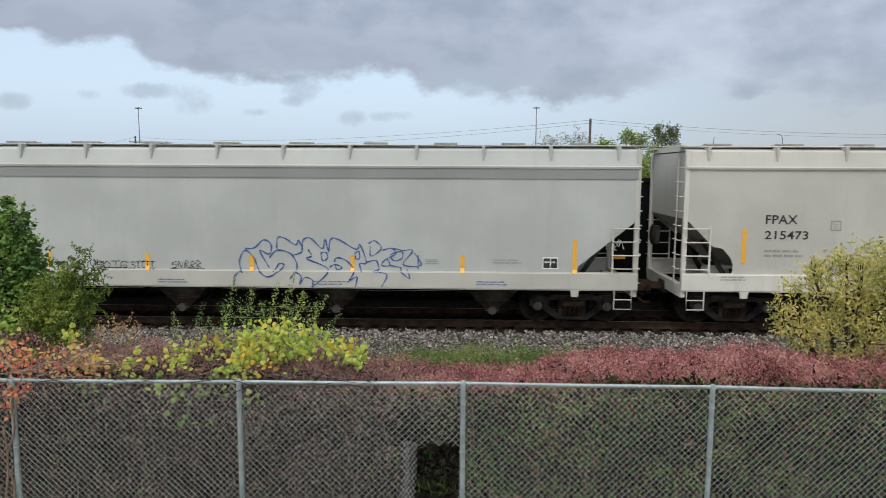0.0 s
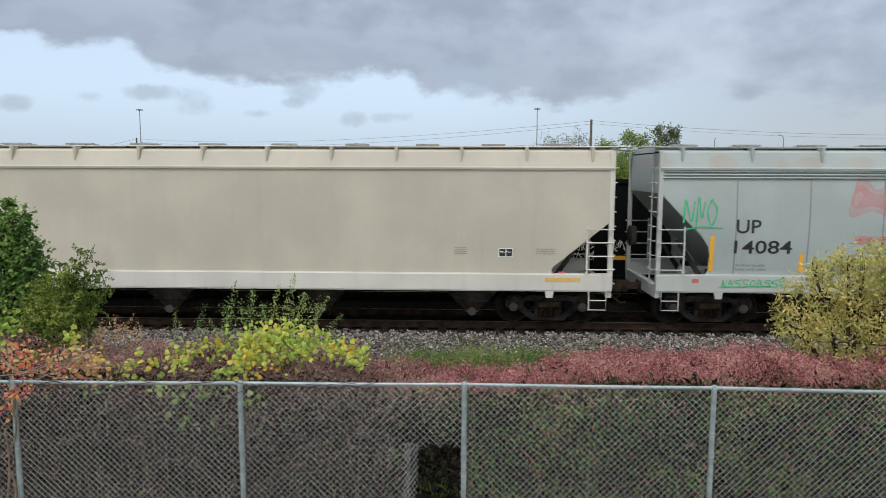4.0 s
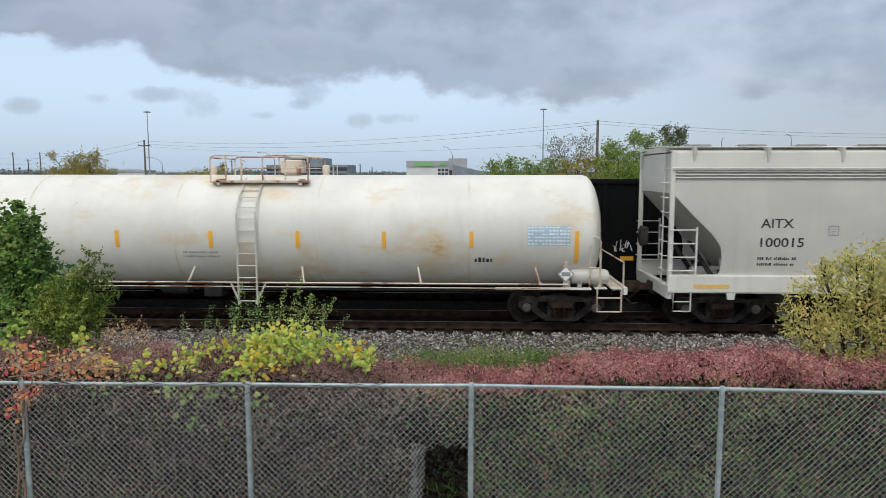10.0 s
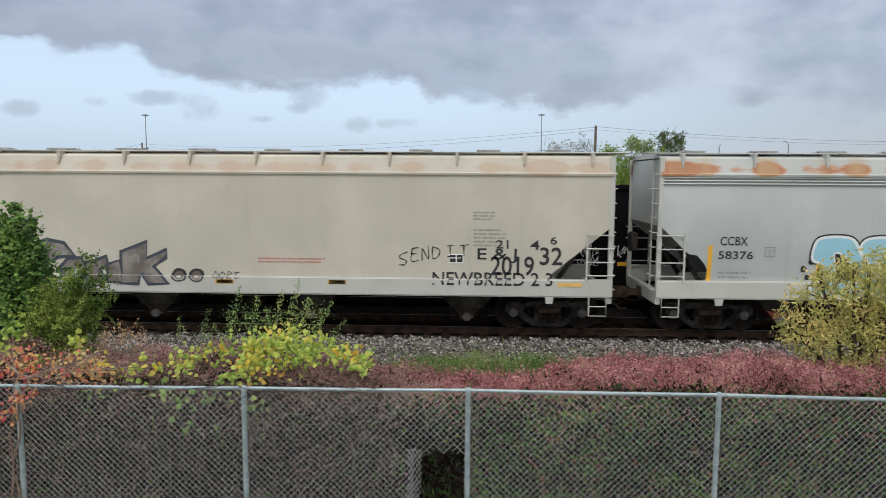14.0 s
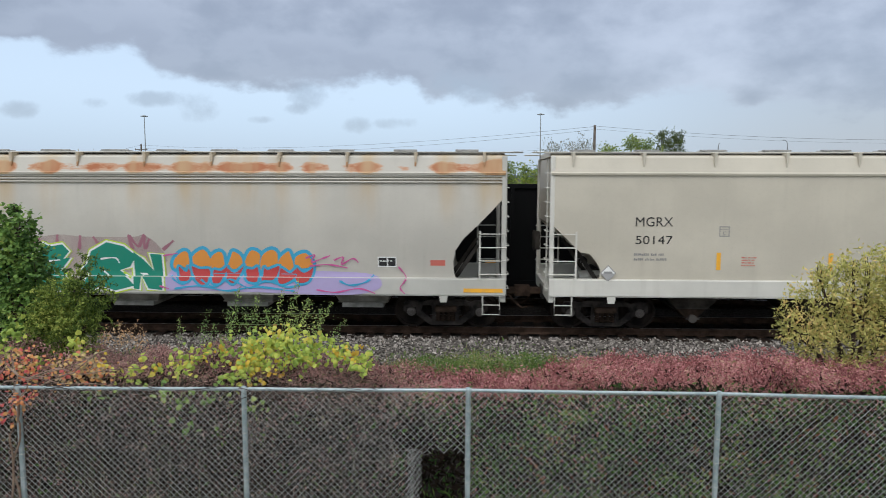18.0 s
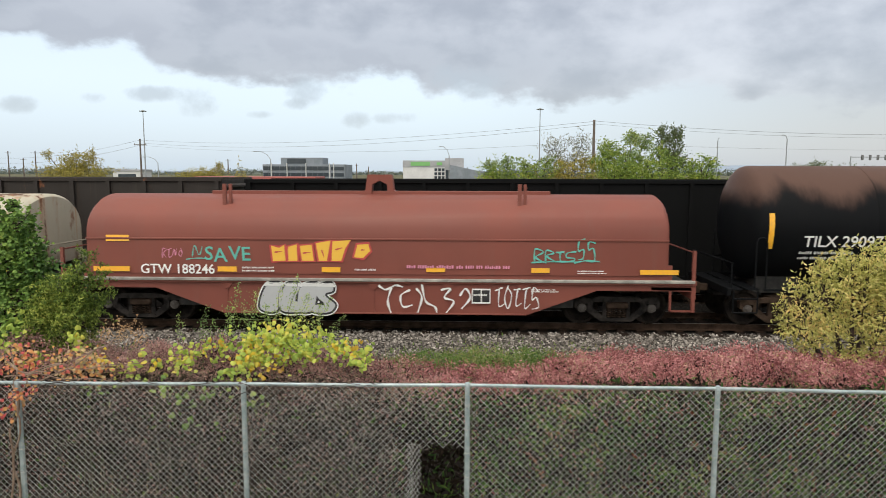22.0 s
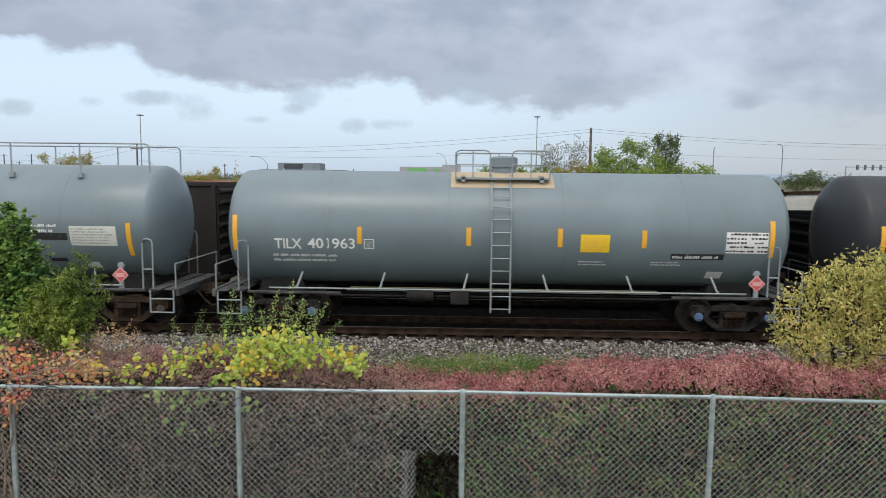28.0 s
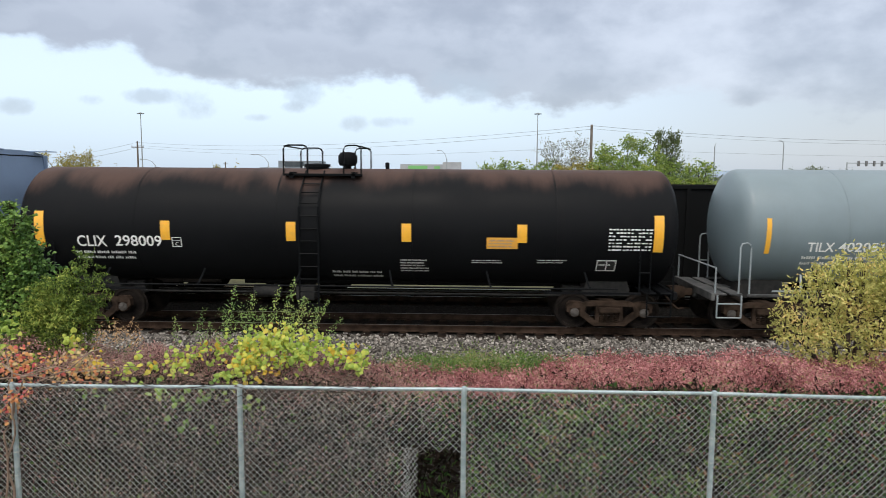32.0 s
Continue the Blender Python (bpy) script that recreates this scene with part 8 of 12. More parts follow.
sprayed_lines(19, 0, 0, [[(-4.61, 1.65), (-4.37, 1.69)], [(-3.46, 1.77), (-3.12, 1.81)], [(-3.51, 1.48), (-3.22, 1.52)], [(-2.07, 1.84), (-1.69, 1.87), (-1.59, 1.74)], [(-2.02, 1.55), (-1.83, 1.36)]], 0.05, SP_WHITE, 1.0, 0.0215)
piece(19, [[(-0.49, 1.26), (-0.16, 1.65), (0.32, 1.77), (1.27, 1.69), (2.52, 1.58), (3.66, 1.56), (4.91, 1.48), (5.05, 1.14), (4.14, 0.97), (1.75, 1.03), (0.32, 1.06), (-0.59, 1.06)]], [(SP_LILAC, 0.0)], 0.009, True)
piece(19, [[(-0.2, 1.61), (-0.18, 1.85), (0.06, 2.06), (0.21, 2.0), (0.22, 1.68), (0.06, 1.53)], [(0.34, 1.64), (0.29, 1.92), (0.58, 2.12), (0.76, 1.91), (0.77, 1.65), (0.56, 1.57)], [(0.78, 1.56), (0.74, 1.86), (0.94, 2.05), (1.1, 1.99), (1.12, 1.62), (0.92, 1.6)], [(1.13, 1.52), (1.25, 1.88), (1.35, 2.07), (1.57, 1.92), (1.57, 1.63), (1.39, 1.59)], [(1.61, 1.55), (1.64, 1.85), (1.81, 2.1), (2.05, 1.98), (1.98, 1.63), (1.9, 1.58)], [(2.0, 1.51), (2.06, 1.94), (2.33, 2.12), (2.5, 1.98), (2.45, 1.57), (2.29, 1.52)], [(2.42, 1.51), (2.49, 1.85), (2.74, 2.08), (2.83, 1.96), (2.89, 1.64), (2.66, 1.49)], [(2.92, 1.61), (2.91, 1.91), (3.14, 2.04), (3.29, 1.96), (3.38, 1.68), (3.13, 1.61)]], [(SP_CYAN, 0.07), (SP_ORANGE, -0.02)], 0.012, True)
piece(19, [[(-0.07, 1.67), (0.12, 1.53), (0.19, 1.69), (0.25, 1.34), (0.01, 1.28), (-0.07, 1.42)], [(0.26, 1.68), (0.48, 1.61), (0.73, 1.6), (0.72, 1.29), (0.53, 1.19), (0.3, 1.43)], [(0.81, 1.58), (1.01, 1.57), (1.2, 1.68), (1.05, 1.28), (0.88, 1.23), (0.8, 1.3)], [(1.14, 1.67), (1.36, 1.52), (1.63, 1.72), (1.5, 1.42), (1.35, 1.23), (1.17, 1.36)], [(1.65, 1.61), (1.83, 1.61), (1.97, 1.67), (1.99, 1.31), (1.81, 1.27), (1.67, 1.36)], [(2.12, 1.67), (2.21, 1.6), (2.53, 1.7), (2.41, 1.35), (2.16, 1.32), (2.06, 1.33)], [(2.53, 1.65), (2.77, 1.52), (2.92, 1.63), (2.94, 1.41), (2.64, 1.23), (2.48, 1.3)], [(2.94, 1.68), (3.13, 1.53), (3.39, 1.67), (3.29, 1.33), (3.05, 1.25), (2.92, 1.38)]], [(SP_CYAN, 0.05), (SP_RED, -0.02)], 0.0185, True)
sprayed_lines(19, 0, 0, [[(-0.26, 1.43), (0.03, 1.22), (0.41, 1.39), (0.84, 1.16), (1.27, 1.35), (1.75, 1.14), (2.23, 1.31), (2.71, 1.16), (3.19, 1.26)], [(-0.16, 1.1), (0.51, 1.18), (1.18, 1.06), (1.94, 1.16), (2.9, 1.06)], [(4.05, 1.33), (4.33, 1.22), (4.72, 1.31), (4.91, 1.48)]], 0.06, SP_CYAN, 1.0, 0.026)
sprayed_lines(19, 0, 0, [[(3.47, 1.1), (3.95, 1.04), (4.52, 1.14), (4.95, 1.02)], [(3.19, 1.89), (3.42, 1.98), (3.33, 1.79), (3.62, 1.89), (3.81, 1.96)], [(3.9, 1.84), (4.14, 1.93), (4.09, 1.74), (4.38, 1.89), (4.52, 1.79)], [(3.28, 1.69), (3.76, 1.73), (4.24, 1.65)], [(5.53, 1.69), (5.72, 1.41), (5.58, 1.17), (5.69, 1.02)], [(-0.45, 1.93), (-0.06, 2.0)], [(-0.54, 1.17), (-0.3, 1.1)]], 0.045, SP_MAGENTA, 1.0, 0.026)
tag(19, -7.93, 3.34, -7.07, 3.74, SP_BLUE, 192, 0.03, 5)
tag(19, -7.87, 2.99, -7.15, 3.41, SP_BLUE, 193, 0.03, 4)
tag(19, -6.82, 1.57, -6.32, 2.14, SP_BLUE, 194, 0.03, 3)
tag(19, -6.42, 1.08, -5.7, 1.34, SP_BLUE, 195, 0.03, 4)
paired_plates(19, 5.01, 1.68, 5.48, 1.94)
plate(19, 6.33, 1.72, 6.7, 1.86, INK_RED)
plate(19, 7.16, 1.06, 8.14, 1.16, REFLECT, "reflector")
plate(19, -8.16, 1.06, -7.25, 1.19, REFLECT, "reflector")
plate(19, -7.15, 4.15, -6.63, 4.3, INK_GREY)
tag(19, -5.6, 1.08, -5.28, 1.58, SP_PINK, 197, 0.05, 2)
letters(20, "KLRX", -6.26, 2.54, 0.22, 0.86, INK)
letters(20, "525031", -6.29, 2.15, 0.22, 1.16, INK)
small_print(20, -6.3, 1.65, -5.46, 1.9, 2, INK_GREY)
capacity_box(20, -4.75, 2.35, INK_GREY)
plate(20, -8.18, 1.08, -7.25, 1.2, REFLECT, "reflector")
plate(20, -0.88, 1.66, -0.17, 1.91, DECAL_ORANGE, "placard", "orange warning placard")
notice(20, -0.82, 1.69, -0.22, 1.86)
paired_plates(20, 4.95, 1.67, 5.39, 1.94)
plate(20, 6.28, 1.72, 6.66, 1.86, INK_RED)
plate(20, -1.8, 1.02, -1.35, 1.17, REFLECT, "reflector")
plate(20, 4.38, 1.05, 4.82, 1.18, REFLECT, "reflector")
plate(20, 7.08, 1.03, 8.03, 1.18, REFLECT, "reflector")
small_print(20, -0.06, 1.2, 0.78, 1.33, 1, INK_BLUE)
small_print(20, 4.4, 1.56, 4.81, 1.75, 3, INK_GREY)
small_print(20, 5.18, 1.23, 5.4, 1.32, 1, INK_GREY)
small_print(20, 2.99, 1.14, 3.44, 1.31, 2, INK_GREY)
letters(21, "MGRX", -6.21, 2.71, 0.24, 0.91, INK, 0)
letters(21, "50227", -6.22, 2.27, 0.25, 0.97, INK, 0)
capacity_box(21, -4.28, 2.46, INK_GREY)
small_print(21, -6.26, 1.82, -5.45, 2.07, 2, INK_GREY)
reflectors(21, [(-4.21, 1.66, 2.07), (4.03, 1.66, 2.09), (6.77, 1.67, 2.51), (-6.94, 1.66, 2.53)])
piece(21, [[(-4.13, 1.78), (-4.03, 2.07), (-3.74, 2.15), (-3.5, 2.02), (-3.7, 1.91), (-3.84, 1.73), (-3.65, 1.5), (-3.36, 1.5), (-3.27, 1.26), (-3.74, 1.18), (-4.03, 1.3)], [(-3.46, 1.97), (-2.98, 2.02), (-2.79, 1.83), (-2.93, 1.64), (-2.74, 1.26), (-3.07, 1.26), (-3.22, 1.5), (-3.36, 1.26), (-3.5, 1.5)], [(-2.69, 1.97), (-2.45, 1.97), (-2.45, 1.59), (-2.36, 1.5), (-2.36, 1.97), (-2.12, 1.97), (-2.12, 1.3), (-2.55, 1.26), (-2.71, 1.5)], [(-2.26, 1.64), (-2.12, 1.93), (-1.69, 2.0), (-1.64, 1.85), (-1.88, 1.78), (-1.59, 1.59), (-1.69, 1.26), (-2.12, 1.24), (-1.83, 1.45), (-2.12, 1.52)], [(-1.59, 1.97), (-1.26, 1.97), (-1.31, 1.54), (-1.07, 1.5), (-1.11, 1.26), (-1.54, 1.26)], [(-1.21, 2.0), (-0.51, 2.04), (-0.54, 1.69), (-0.78, 1.73), (-0.8, 1.5), (-0.92, 1.3), (-1.11, 1.35), (-1.07, 1.73), (-1.21, 1.73)]], [(SP_FADED_SKY, 0.045), (SP_PALE_BLUE, -0.005)], 0.009, False)
piece(21, [[(-0.11, 1.69), (-0.06, 2.02), (0.18, 2.15), (0.61, 2.12), (0.65, 1.97), (0.32, 1.91), (0.27, 1.78), (0.7, 1.73), (0.85, 1.59), (0.7, 1.26), (0.27, 1.16), (-0.11, 1.3), (0.22, 1.4), (0.42, 1.52), (0.03, 1.56)], [(1.18, 1.97), (1.42, 2.12), (1.61, 2.02), (1.56, 1.64), (1.75, 1.21), (1.42, 1.18), (1.32, 1.4), (1.13, 1.18), (0.85, 1.26), (1.08, 1.64)], [(1.59, 2.07), (1.99, 2.14), (2.23, 1.97), (2.09, 1.73), (2.38, 1.59), (2.28, 1.26), (1.8, 1.16), (1.66, 1.3), (1.71, 1.69)], [(2.28, 1.93), (2.61, 2.07), (2.81, 1.97), (2.76, 1.59), (2.95, 1.18), (2.61, 1.18), (2.52, 1.37), (2.38, 1.18), (2.18, 1.21), (2.38, 1.59)], [(2.76, 1.97), (3.14, 1.97), (3.09, 2.12), (3.35, 2.04), (3.67, 1.97), (3.71, 1.59), (3.38, 1.69), (3.24, 1.64), (3.43, 1.21), (3.0, 1.21), (2.97, 1.69), (2.76, 1.69)]], [(SP_BLACK, 0.022), (SP_SILVER, -0.008)], 0.009, False)
sprayed_lines(21, 0, 0, [[(1.28, 1.73), (1.44, 1.72)], [(1.85, 1.88), (1.99, 1.91), (1.88, 1.78)], [(1.92, 1.54), (2.09, 1.52), (1.92, 1.37)], [(2.49, 1.69), (2.66, 1.68)], [(-3.84, 1.69), (-3.76, 1.54)], [(-3.17, 1.83), (-3.03, 1.83)], [(-1.64, 1.64), (-1.5, 1.59)]], 0.03, SP_BLACK, 1.0, 0.017)
plate(21, -0.49, 2.03, 0.14, 2.36, DECAL_ORANGE, "placard", "orange warning placard")
notice(21, -0.43, 2.06, 0.09, 2.32)
small_print(21, 0.21, 2.39, 2.21, 2.56, 2, INK_RED)
plate(21, 5.74, 1.82, 6.14, 1.99, INK_RED)
diamond(21, 6.69, 1.6, 0.2, INK_WHITE, INK_GREY)
small_print(21, 4.47, 2.85, 5.07, 3.09, 3, INK_GREY)
small_print(21, 4.48, 2.32, 5.32, 2.55, 3, INK_GREY)
small_print(21, 4.48, 2.18, 4.86, 2.29, 2, INK_SKY)
small_print(21, -3.48, 2.07, -2.98, 2.32, 4, INK_RED)
small_print(21, 2.99, 2.1, 3.31, 2.3, 4, INK_RED)
# black tank, browned on top
letters(22, "TILX 290973", -6.97, 2.1, 0.29, 2.09, INK_WHITE)
capacity_box(22, -4.4, 2.11, INK_WHITE)
small_print(22, -7.02, 1.75, -5.24, 2.03, 2, INK_WHITE)
reflectors(22, [(-4.62, 2.21, 2.69), (-1.5, 2.21, 2.69), (2.04, 2.22, 2.68), (4.72, 2.21, 2.68), (7.8, 2.04, 2.94), (-7.78, 2.05, 2.94)], wide=0.13)
data_table(22, 6.54, 2.1, 7.62, 2.65, INK, INK_WHITE, 6)
small_print(22, -0.79, 2.57, -0.02, 2.73, 2, INK_YELLOW)
small_print(22, 1.53, 1.5, 2.59, 1.91, 5, INK_WHITE)
small_print(22, 3.16, 1.78, 3.94, 1.92, 2, INK_WHITE)
small_print(22, 4.85, 1.68, 5.81, 1.93, 3, INK_WHITE)
plate(22, 6.34, 1.64, 6.8, 1.9, SP_SILVER)
tag(22, 3.66, 1.38, 4.69, 1.78, SP_GREY, 221, 0.02, 4)
# coil cars
letters(23, "GTW 188246", -5.95, 1.35, 0.25, 1.90, INK_WHITE)
plate(23, -7.18, 1.4, -6.24, 1.53, REFLECT, "reflector")
plate(23, -3.97, 1.41, -3.48, 1.54, REFLECT, "reflector")
plate(23, -1.31, 1.41, -0.84, 1.54, REFLECT, "reflector")
plate(23, 1.33, 1.43, 1.8, 1.54, REFLECT, "reflector")
plate(23, 3.96, 1.43, 4.42, 1.55, REFLECT, "reflector")
plate(23, 6.66, 1.4, 7.61, 1.52, REFLECT, "reflector")
plate(23, -6.83, 2.17, -6.23, 2.33, REFLECT, "reflector")
small_print(23, 4.22, 2.6, 5.47, 2.78, 1, INK_WHITE)
small_print(23, -3.34, 1.4, -2.47, 1.56, 2, INK_WHITE)
small_print(23, -0.48, 1.44, 0.05, 1.53, 1, INK_WHITE)
small_print(23, 5.11, 1.4, 5.92, 1.51, 2, INK_WHITE)
fat_letters(23, "SAVE", -4.31, 1.69, 0.34, 1.20, [(SP_TEAL, 0.01)], jig=0.03)
tag(23, -4.7, 1.73, -4.31, 2.05, SP_TEAL, 231, 0.03, 1)
piece(23, [[(-2.6, 2.08), (-2.39, 2.03), (-2.25, 2.1), (-2.22, 1.69), (-2.56, 1.67)], [(-2.17, 2.05), (-1.93, 2.12), (-1.92, 1.69), (-2.17, 1.68)], [(-1.87, 2.08), (-1.55, 2.11), (-1.5, 1.69), (-1.82, 1.69)], [(-1.46, 2.15), (-1.07, 2.22), (-1.17, 1.69), (-1.39, 1.69)], [(-1.04, 2.2), (-0.56, 2.24), (-0.69, 2.03), (-0.81, 1.69), (-1.07, 1.69)], [(-0.5, 1.79), (-0.41, 2.12), (-0.12, 2.14), (-0.07, 1.95), (-0.26, 1.76)]], [(SP_RED, 0.045), (SP_ORANGE_Y, -0.012)], 0.009, False)
sprayed_lines(23, 0, 0, [[(-2.51, 1.91), (-2.32, 1.93)], [(-1.79, 1.89), (-1.6, 1.91)], [(-1.31, 1.98), (-1.25, 1.79)], [(-0.96, 1.98), (-0.79, 2.03)], [(-0.31, 1.98), (-0.21, 1.98)]], 0.04, SP_RED, 1.0, 0.016)
piece(23, [[(-2.91, 0.69), (-2.72, 1.09), (-2.41, 1.17), (-2.3, 0.93), (-2.46, 0.4), (-2.87, 0.42)], [(-2.32, 0.98), (-2.08, 1.17), (-1.84, 1.07), (-1.98, 0.69), (-1.65, 0.59), (-1.84, 0.38), (-2.38, 0.42)], [(-1.89, 1.0), (-1.46, 1.17), (-1.41, 0.93), (-1.55, 0.42), (-1.92, 0.42)], [(-1.41, 1.07), (-1.07, 1.16), (-1.01, 0.93), (-1.22, 0.83), (-0.96, 0.59), (-1.12, 0.37), (-1.55, 0.38), (-1.55, 0.59), (-1.27, 0.59), (-1.46, 0.79)]], [(SP_WHITE, 0.06), (SP_BLACK, 0.03), (SP_SILVER, -0.02)], 0.009, True)
sprayed_lines(23, 0, 0, [[(0.12, 1.09), (0.31, 0.98), (0.55, 1.09), (0.74, 1.05)], [(0.46, 1.05), (0.36, 0.69), (0.44, 0.38)], [(0.93, 0.98), (0.69, 0.83), (0.74, 0.55), (0.98, 0.59)], [(1.08, 1.02), (1.22, 0.79), (1.12, 0.4)], [(1.22, 1.12), (1.32, 0.69), (1.55, 0.55), (1.6, 0.4)], [(1.7, 0.98), (1.94, 1.02), (1.79, 0.79), (2.03, 0.69), (1.84, 0.4)], [(2.18, 0.83), (2.32, 1.02), (2.44, 0.79), (2.22, 0.5)]], 0.06, SP_WHITE, 1.0, 0.011)
tag(23, 4.01, 1.7, 5.07, 1.99, SP_TEAL, 232, 0.045, 4)
tag(23, 5.07, 1.71, 5.56, 2.33, SP_TEAL, 233, 0.045, 2)
tag(23, -5.41, 1.77, -4.85, 1.99, SP_PINK, 234, 0.02, 4)
tag(23, 3.05, 0.54, 4.18, 1.07, SP_WHITE, 237, 0.035, 5)
paired_plates(23, 2.48, 0.64, 2.95, 1.02)
small_print(23, 3.96, 0.93, 4.67, 1.03, 2, INK_WHITE)
small_print(23, 0.84, 1.49, 3.81, 1.65, 1, SP_PINK)
letters(24, "CN 187142", -4.77, 1.37, 0.23, 1.62, INK)
small_print(24, -3.11, 1.35, -1.9, 1.53, 2, INK_GREY)
plate(24, -5.93, 1.72, -5.43, 1.98, REFLECT, "reflector")
plate(24, -5.5, 1.41, -5.04, 1.61, REFLECT, "reflector")
plate(24, -3.09, 1.72, -2.48, 1.91, REFLECT, "reflector")
plate(24, -1.94, 1.41, -1.47, 1.59, REFLECT, "reflector")
plate(24, 0.69, 1.36, 1.15, 1.55, REFLECT, "reflector")
plate(24, 3.82, 1.35, 4.3, 1.54, REFLECT, "reflector")
plate(24, 5.63, 1.37, 6.47, 1.57, REFLECT, "reflector")
tag(24, -5.96, 2.13, -5.1, 2.34, SP_RED_OX, 241, 0.02, 6)
tag(24, -5.85, 1.98, -5.18, 2.18, SP_RED_OX, 242, 0.02, 4)
paired_plates(24, 2.32, 0.81, 2.9, 1.14)
small_print(24, 2.23, 0.65, 2.79, 0.79, 2, INK_GREY)
small_print(24, -2.82, 1.34, -2.25, 1.55, 1, INK_GREY)
small_print(24, -2.57, 0.91, -2.11, 1.05, 1, INK_GREY)
# charcoal tank
letters(25, "TILX 220295", -5.19, 2.04, 0.27, 1.98, INK_WHITE)
capacity_box(25, -2.97, 2.06, INK_WHITE)
small_print(25, -5.09, 1.69, -3.35, 1.95, 2, INK_WHITE)
reflectors(25, [(-6.11, 1.97, 2.87), (-3.08, 2.13, 2.61), (-1.38, 2.16, 2.61), (2.31, 2.16, 2.63), (5.89, 2.01, 2.92)], wide=0.13)
plate(25, -2.07, 1.53, -1.34, 1.83, DECAL_YELLOW, "placard", "yellow warning placard")
notice(25, -2.02, 1.56, -1.39, 1.79)
plate(25, -6.2, 1.47, -5.86, 1.61, DECAL_YELLOW)
plate(25, 0.08, 1.22, 0.44, 1.49, PANEL_TAN)
data_table(25, 4.67, 2.09, 5.74, 2.66, TANK_DARK, INK_WHITE, 6)
small_print(25, 2.87, 2.06, 3.49, 2.19, 1, INK_YELLOW)
small_print(25, 1.62, 1.45, 2.31, 2.0, 5, INK_WHITE)
small_print(25, 2.77, 1.57, 3.72, 1.86, 3, INK_WHITE)
small_print(25, 2.74, 2.07, 3.74, 2.24, 2, INK_YELLOW)
# off-white hopper
letters(26, "DOWX", -7.93, 2.5, 0.24, 1.01, INK)
letters(26, "68950", -7.93, 2.09, 0.22, 0.93, INK)
capacity_box(26, -6.55, 2.31, INK_GREY)
small_print(26, -7.92, 1.58, -5.89, 1.82, 2, INK_GREY)
reflectors(26, [(-8.32, 1.53, 2.39), (-5.46, 1.51, 1.93), (-2.84, 1.52, 1.94), (-0.23, 1.51, 1.94), (2.36, 1.51, 1.93), (5.01, 1.5, 1.94), (7.92, 1.49, 2.38)], REFLECT)
tag(26, -7.76, 1.85, -6.81, 2.12, SP_BLUE, 261, 0.05, 5)
tag(26, -6.67, 1.87, -5.9, 2.17, SP_BLUE, 262, 0.05, 3)
tag(26, -5.83, 1.9, -5.37, 2.23, SP_BLUE, 263, 0.05, 2)
fat_letters(26, "ONWOOROKK", -5.26, 1.18, 0.20, 1.75, [(SP_CYAN, 0.05)], jig=0.02)
plate(26, -2.67, 1.15, -1.21, 1.35, PANEL_YELLOW)
tag(26, 1.08, 1.78, 1.73, 2.01, SP_BLACK, 264, 0.03, 4)
tag(26, 1.12, 1.59, 1.77, 1.75, SP_BLACK, 265, 0.03, 4)
fat_letters(26, "URGE CITY", -0.95, 1.16, 0.23, 1.63, [(SP_BLACK, 0.0)], jig=0.02)
small_print(26, -0.99, 2.07, 0.58, 2.35, 2, INK_GREY)
tag(26, -5.1, 1.62, -4.0, 2.1, SP_FADED_LILAC, 267, 0.05, 4)
tag(26, -3.9, 1.62, -3.4, 1.95, SP_FADED_LILAC, 268, 0.05, 2)
tag(26, -2.7, 1.62, -1.9, 2.05, SP_FADED_LILAC, 269, 0.05, 3)
piece(26, [[(2.66, 1.99), (2.85, 2.39), (3.04, 2.37), (3.13, 2.18), (3.42, 2.42), (3.71, 2.23), (3.95, 2.45), (4.23, 2.39), (4.57, 2.43), (4.69, 2.04), (4.57, 1.63), (4.23, 1.59), (3.71, 1.58), (3.42, 1.47), (3.13, 1.55), (2.77, 1.65)]], [(SP_WHITE, 0.035), (SP_SLATE, 0.0)], 0.009, True)
sprayed_lines(26, 0, 0, [[(3.25, 2.2), (3.29, 1.89), (3.25, 1.59)], [(3.66, 2.26), (3.56, 1.99), (3.73, 1.84), (3.69, 1.61)], [(3.98, 2.37), (3.99, 1.99), (3.88, 1.59)], [(4.21, 2.18), (4.26, 1.65)], [(4.4, 2.18), (4.36, 1.84), (4.49, 1.84), (4.47, 2.18), (4.4, 2.18)], [(2.9, 2.18), (2.99, 1.94), (3.09, 1.75), (2.85, 1.65)], [(2.75, 1.8), (2.99, 1.82)]], 0.03, SP_WHITE, 1.0, 0.014)
piece(26, [[(2.18, 2.13), (2.32, 2.31), (2.61, 2.27), (2.47, 2.16), (2.27, 2.08)]], [(SP_WHITE, 0.02), (SP_SLATE, 0.0)], 0.009, True)
sprayed_lines(26, 0, 0, [[(-0.04, 1.91), (-0.0, 1.7), (0.17, 1.72), (0.19, 1.91)], [(0.29, 1.62), (0.29, 1.89), (0.48, 1.91), (0.32, 1.78), (0.51, 1.64)], [(0.76, 1.89), (0.6, 1.8), (0.65, 1.65), (0.79, 1.72)], [(0.94, 1.91), (1.13, 1.89), (0.98, 1.62), (0.84, 1.75), (0.95, 1.89)], [(0.25, 1.59), (0.46, 1.55), (0.6, 1.59)]], 0.045, SP_BLACK, 1.0, 0.011)
plate(26, 6.26, 1.84, 6.81, 2.28, SP_CYAN, "paint_patch")
paired_plates(26, 6.74, 1.6, 7.09, 1.86)
small_print(26, 5.44, 1.62, 6.17, 2.18, 5, INK_GREY)
tag(26, 6.17, 1.17, 7.49, 1.34, SP_BLACK, 266, 0.03, 7)
small_print(26, 1.38, 1.21, 2.16, 1.33, 2, INK_GREY)
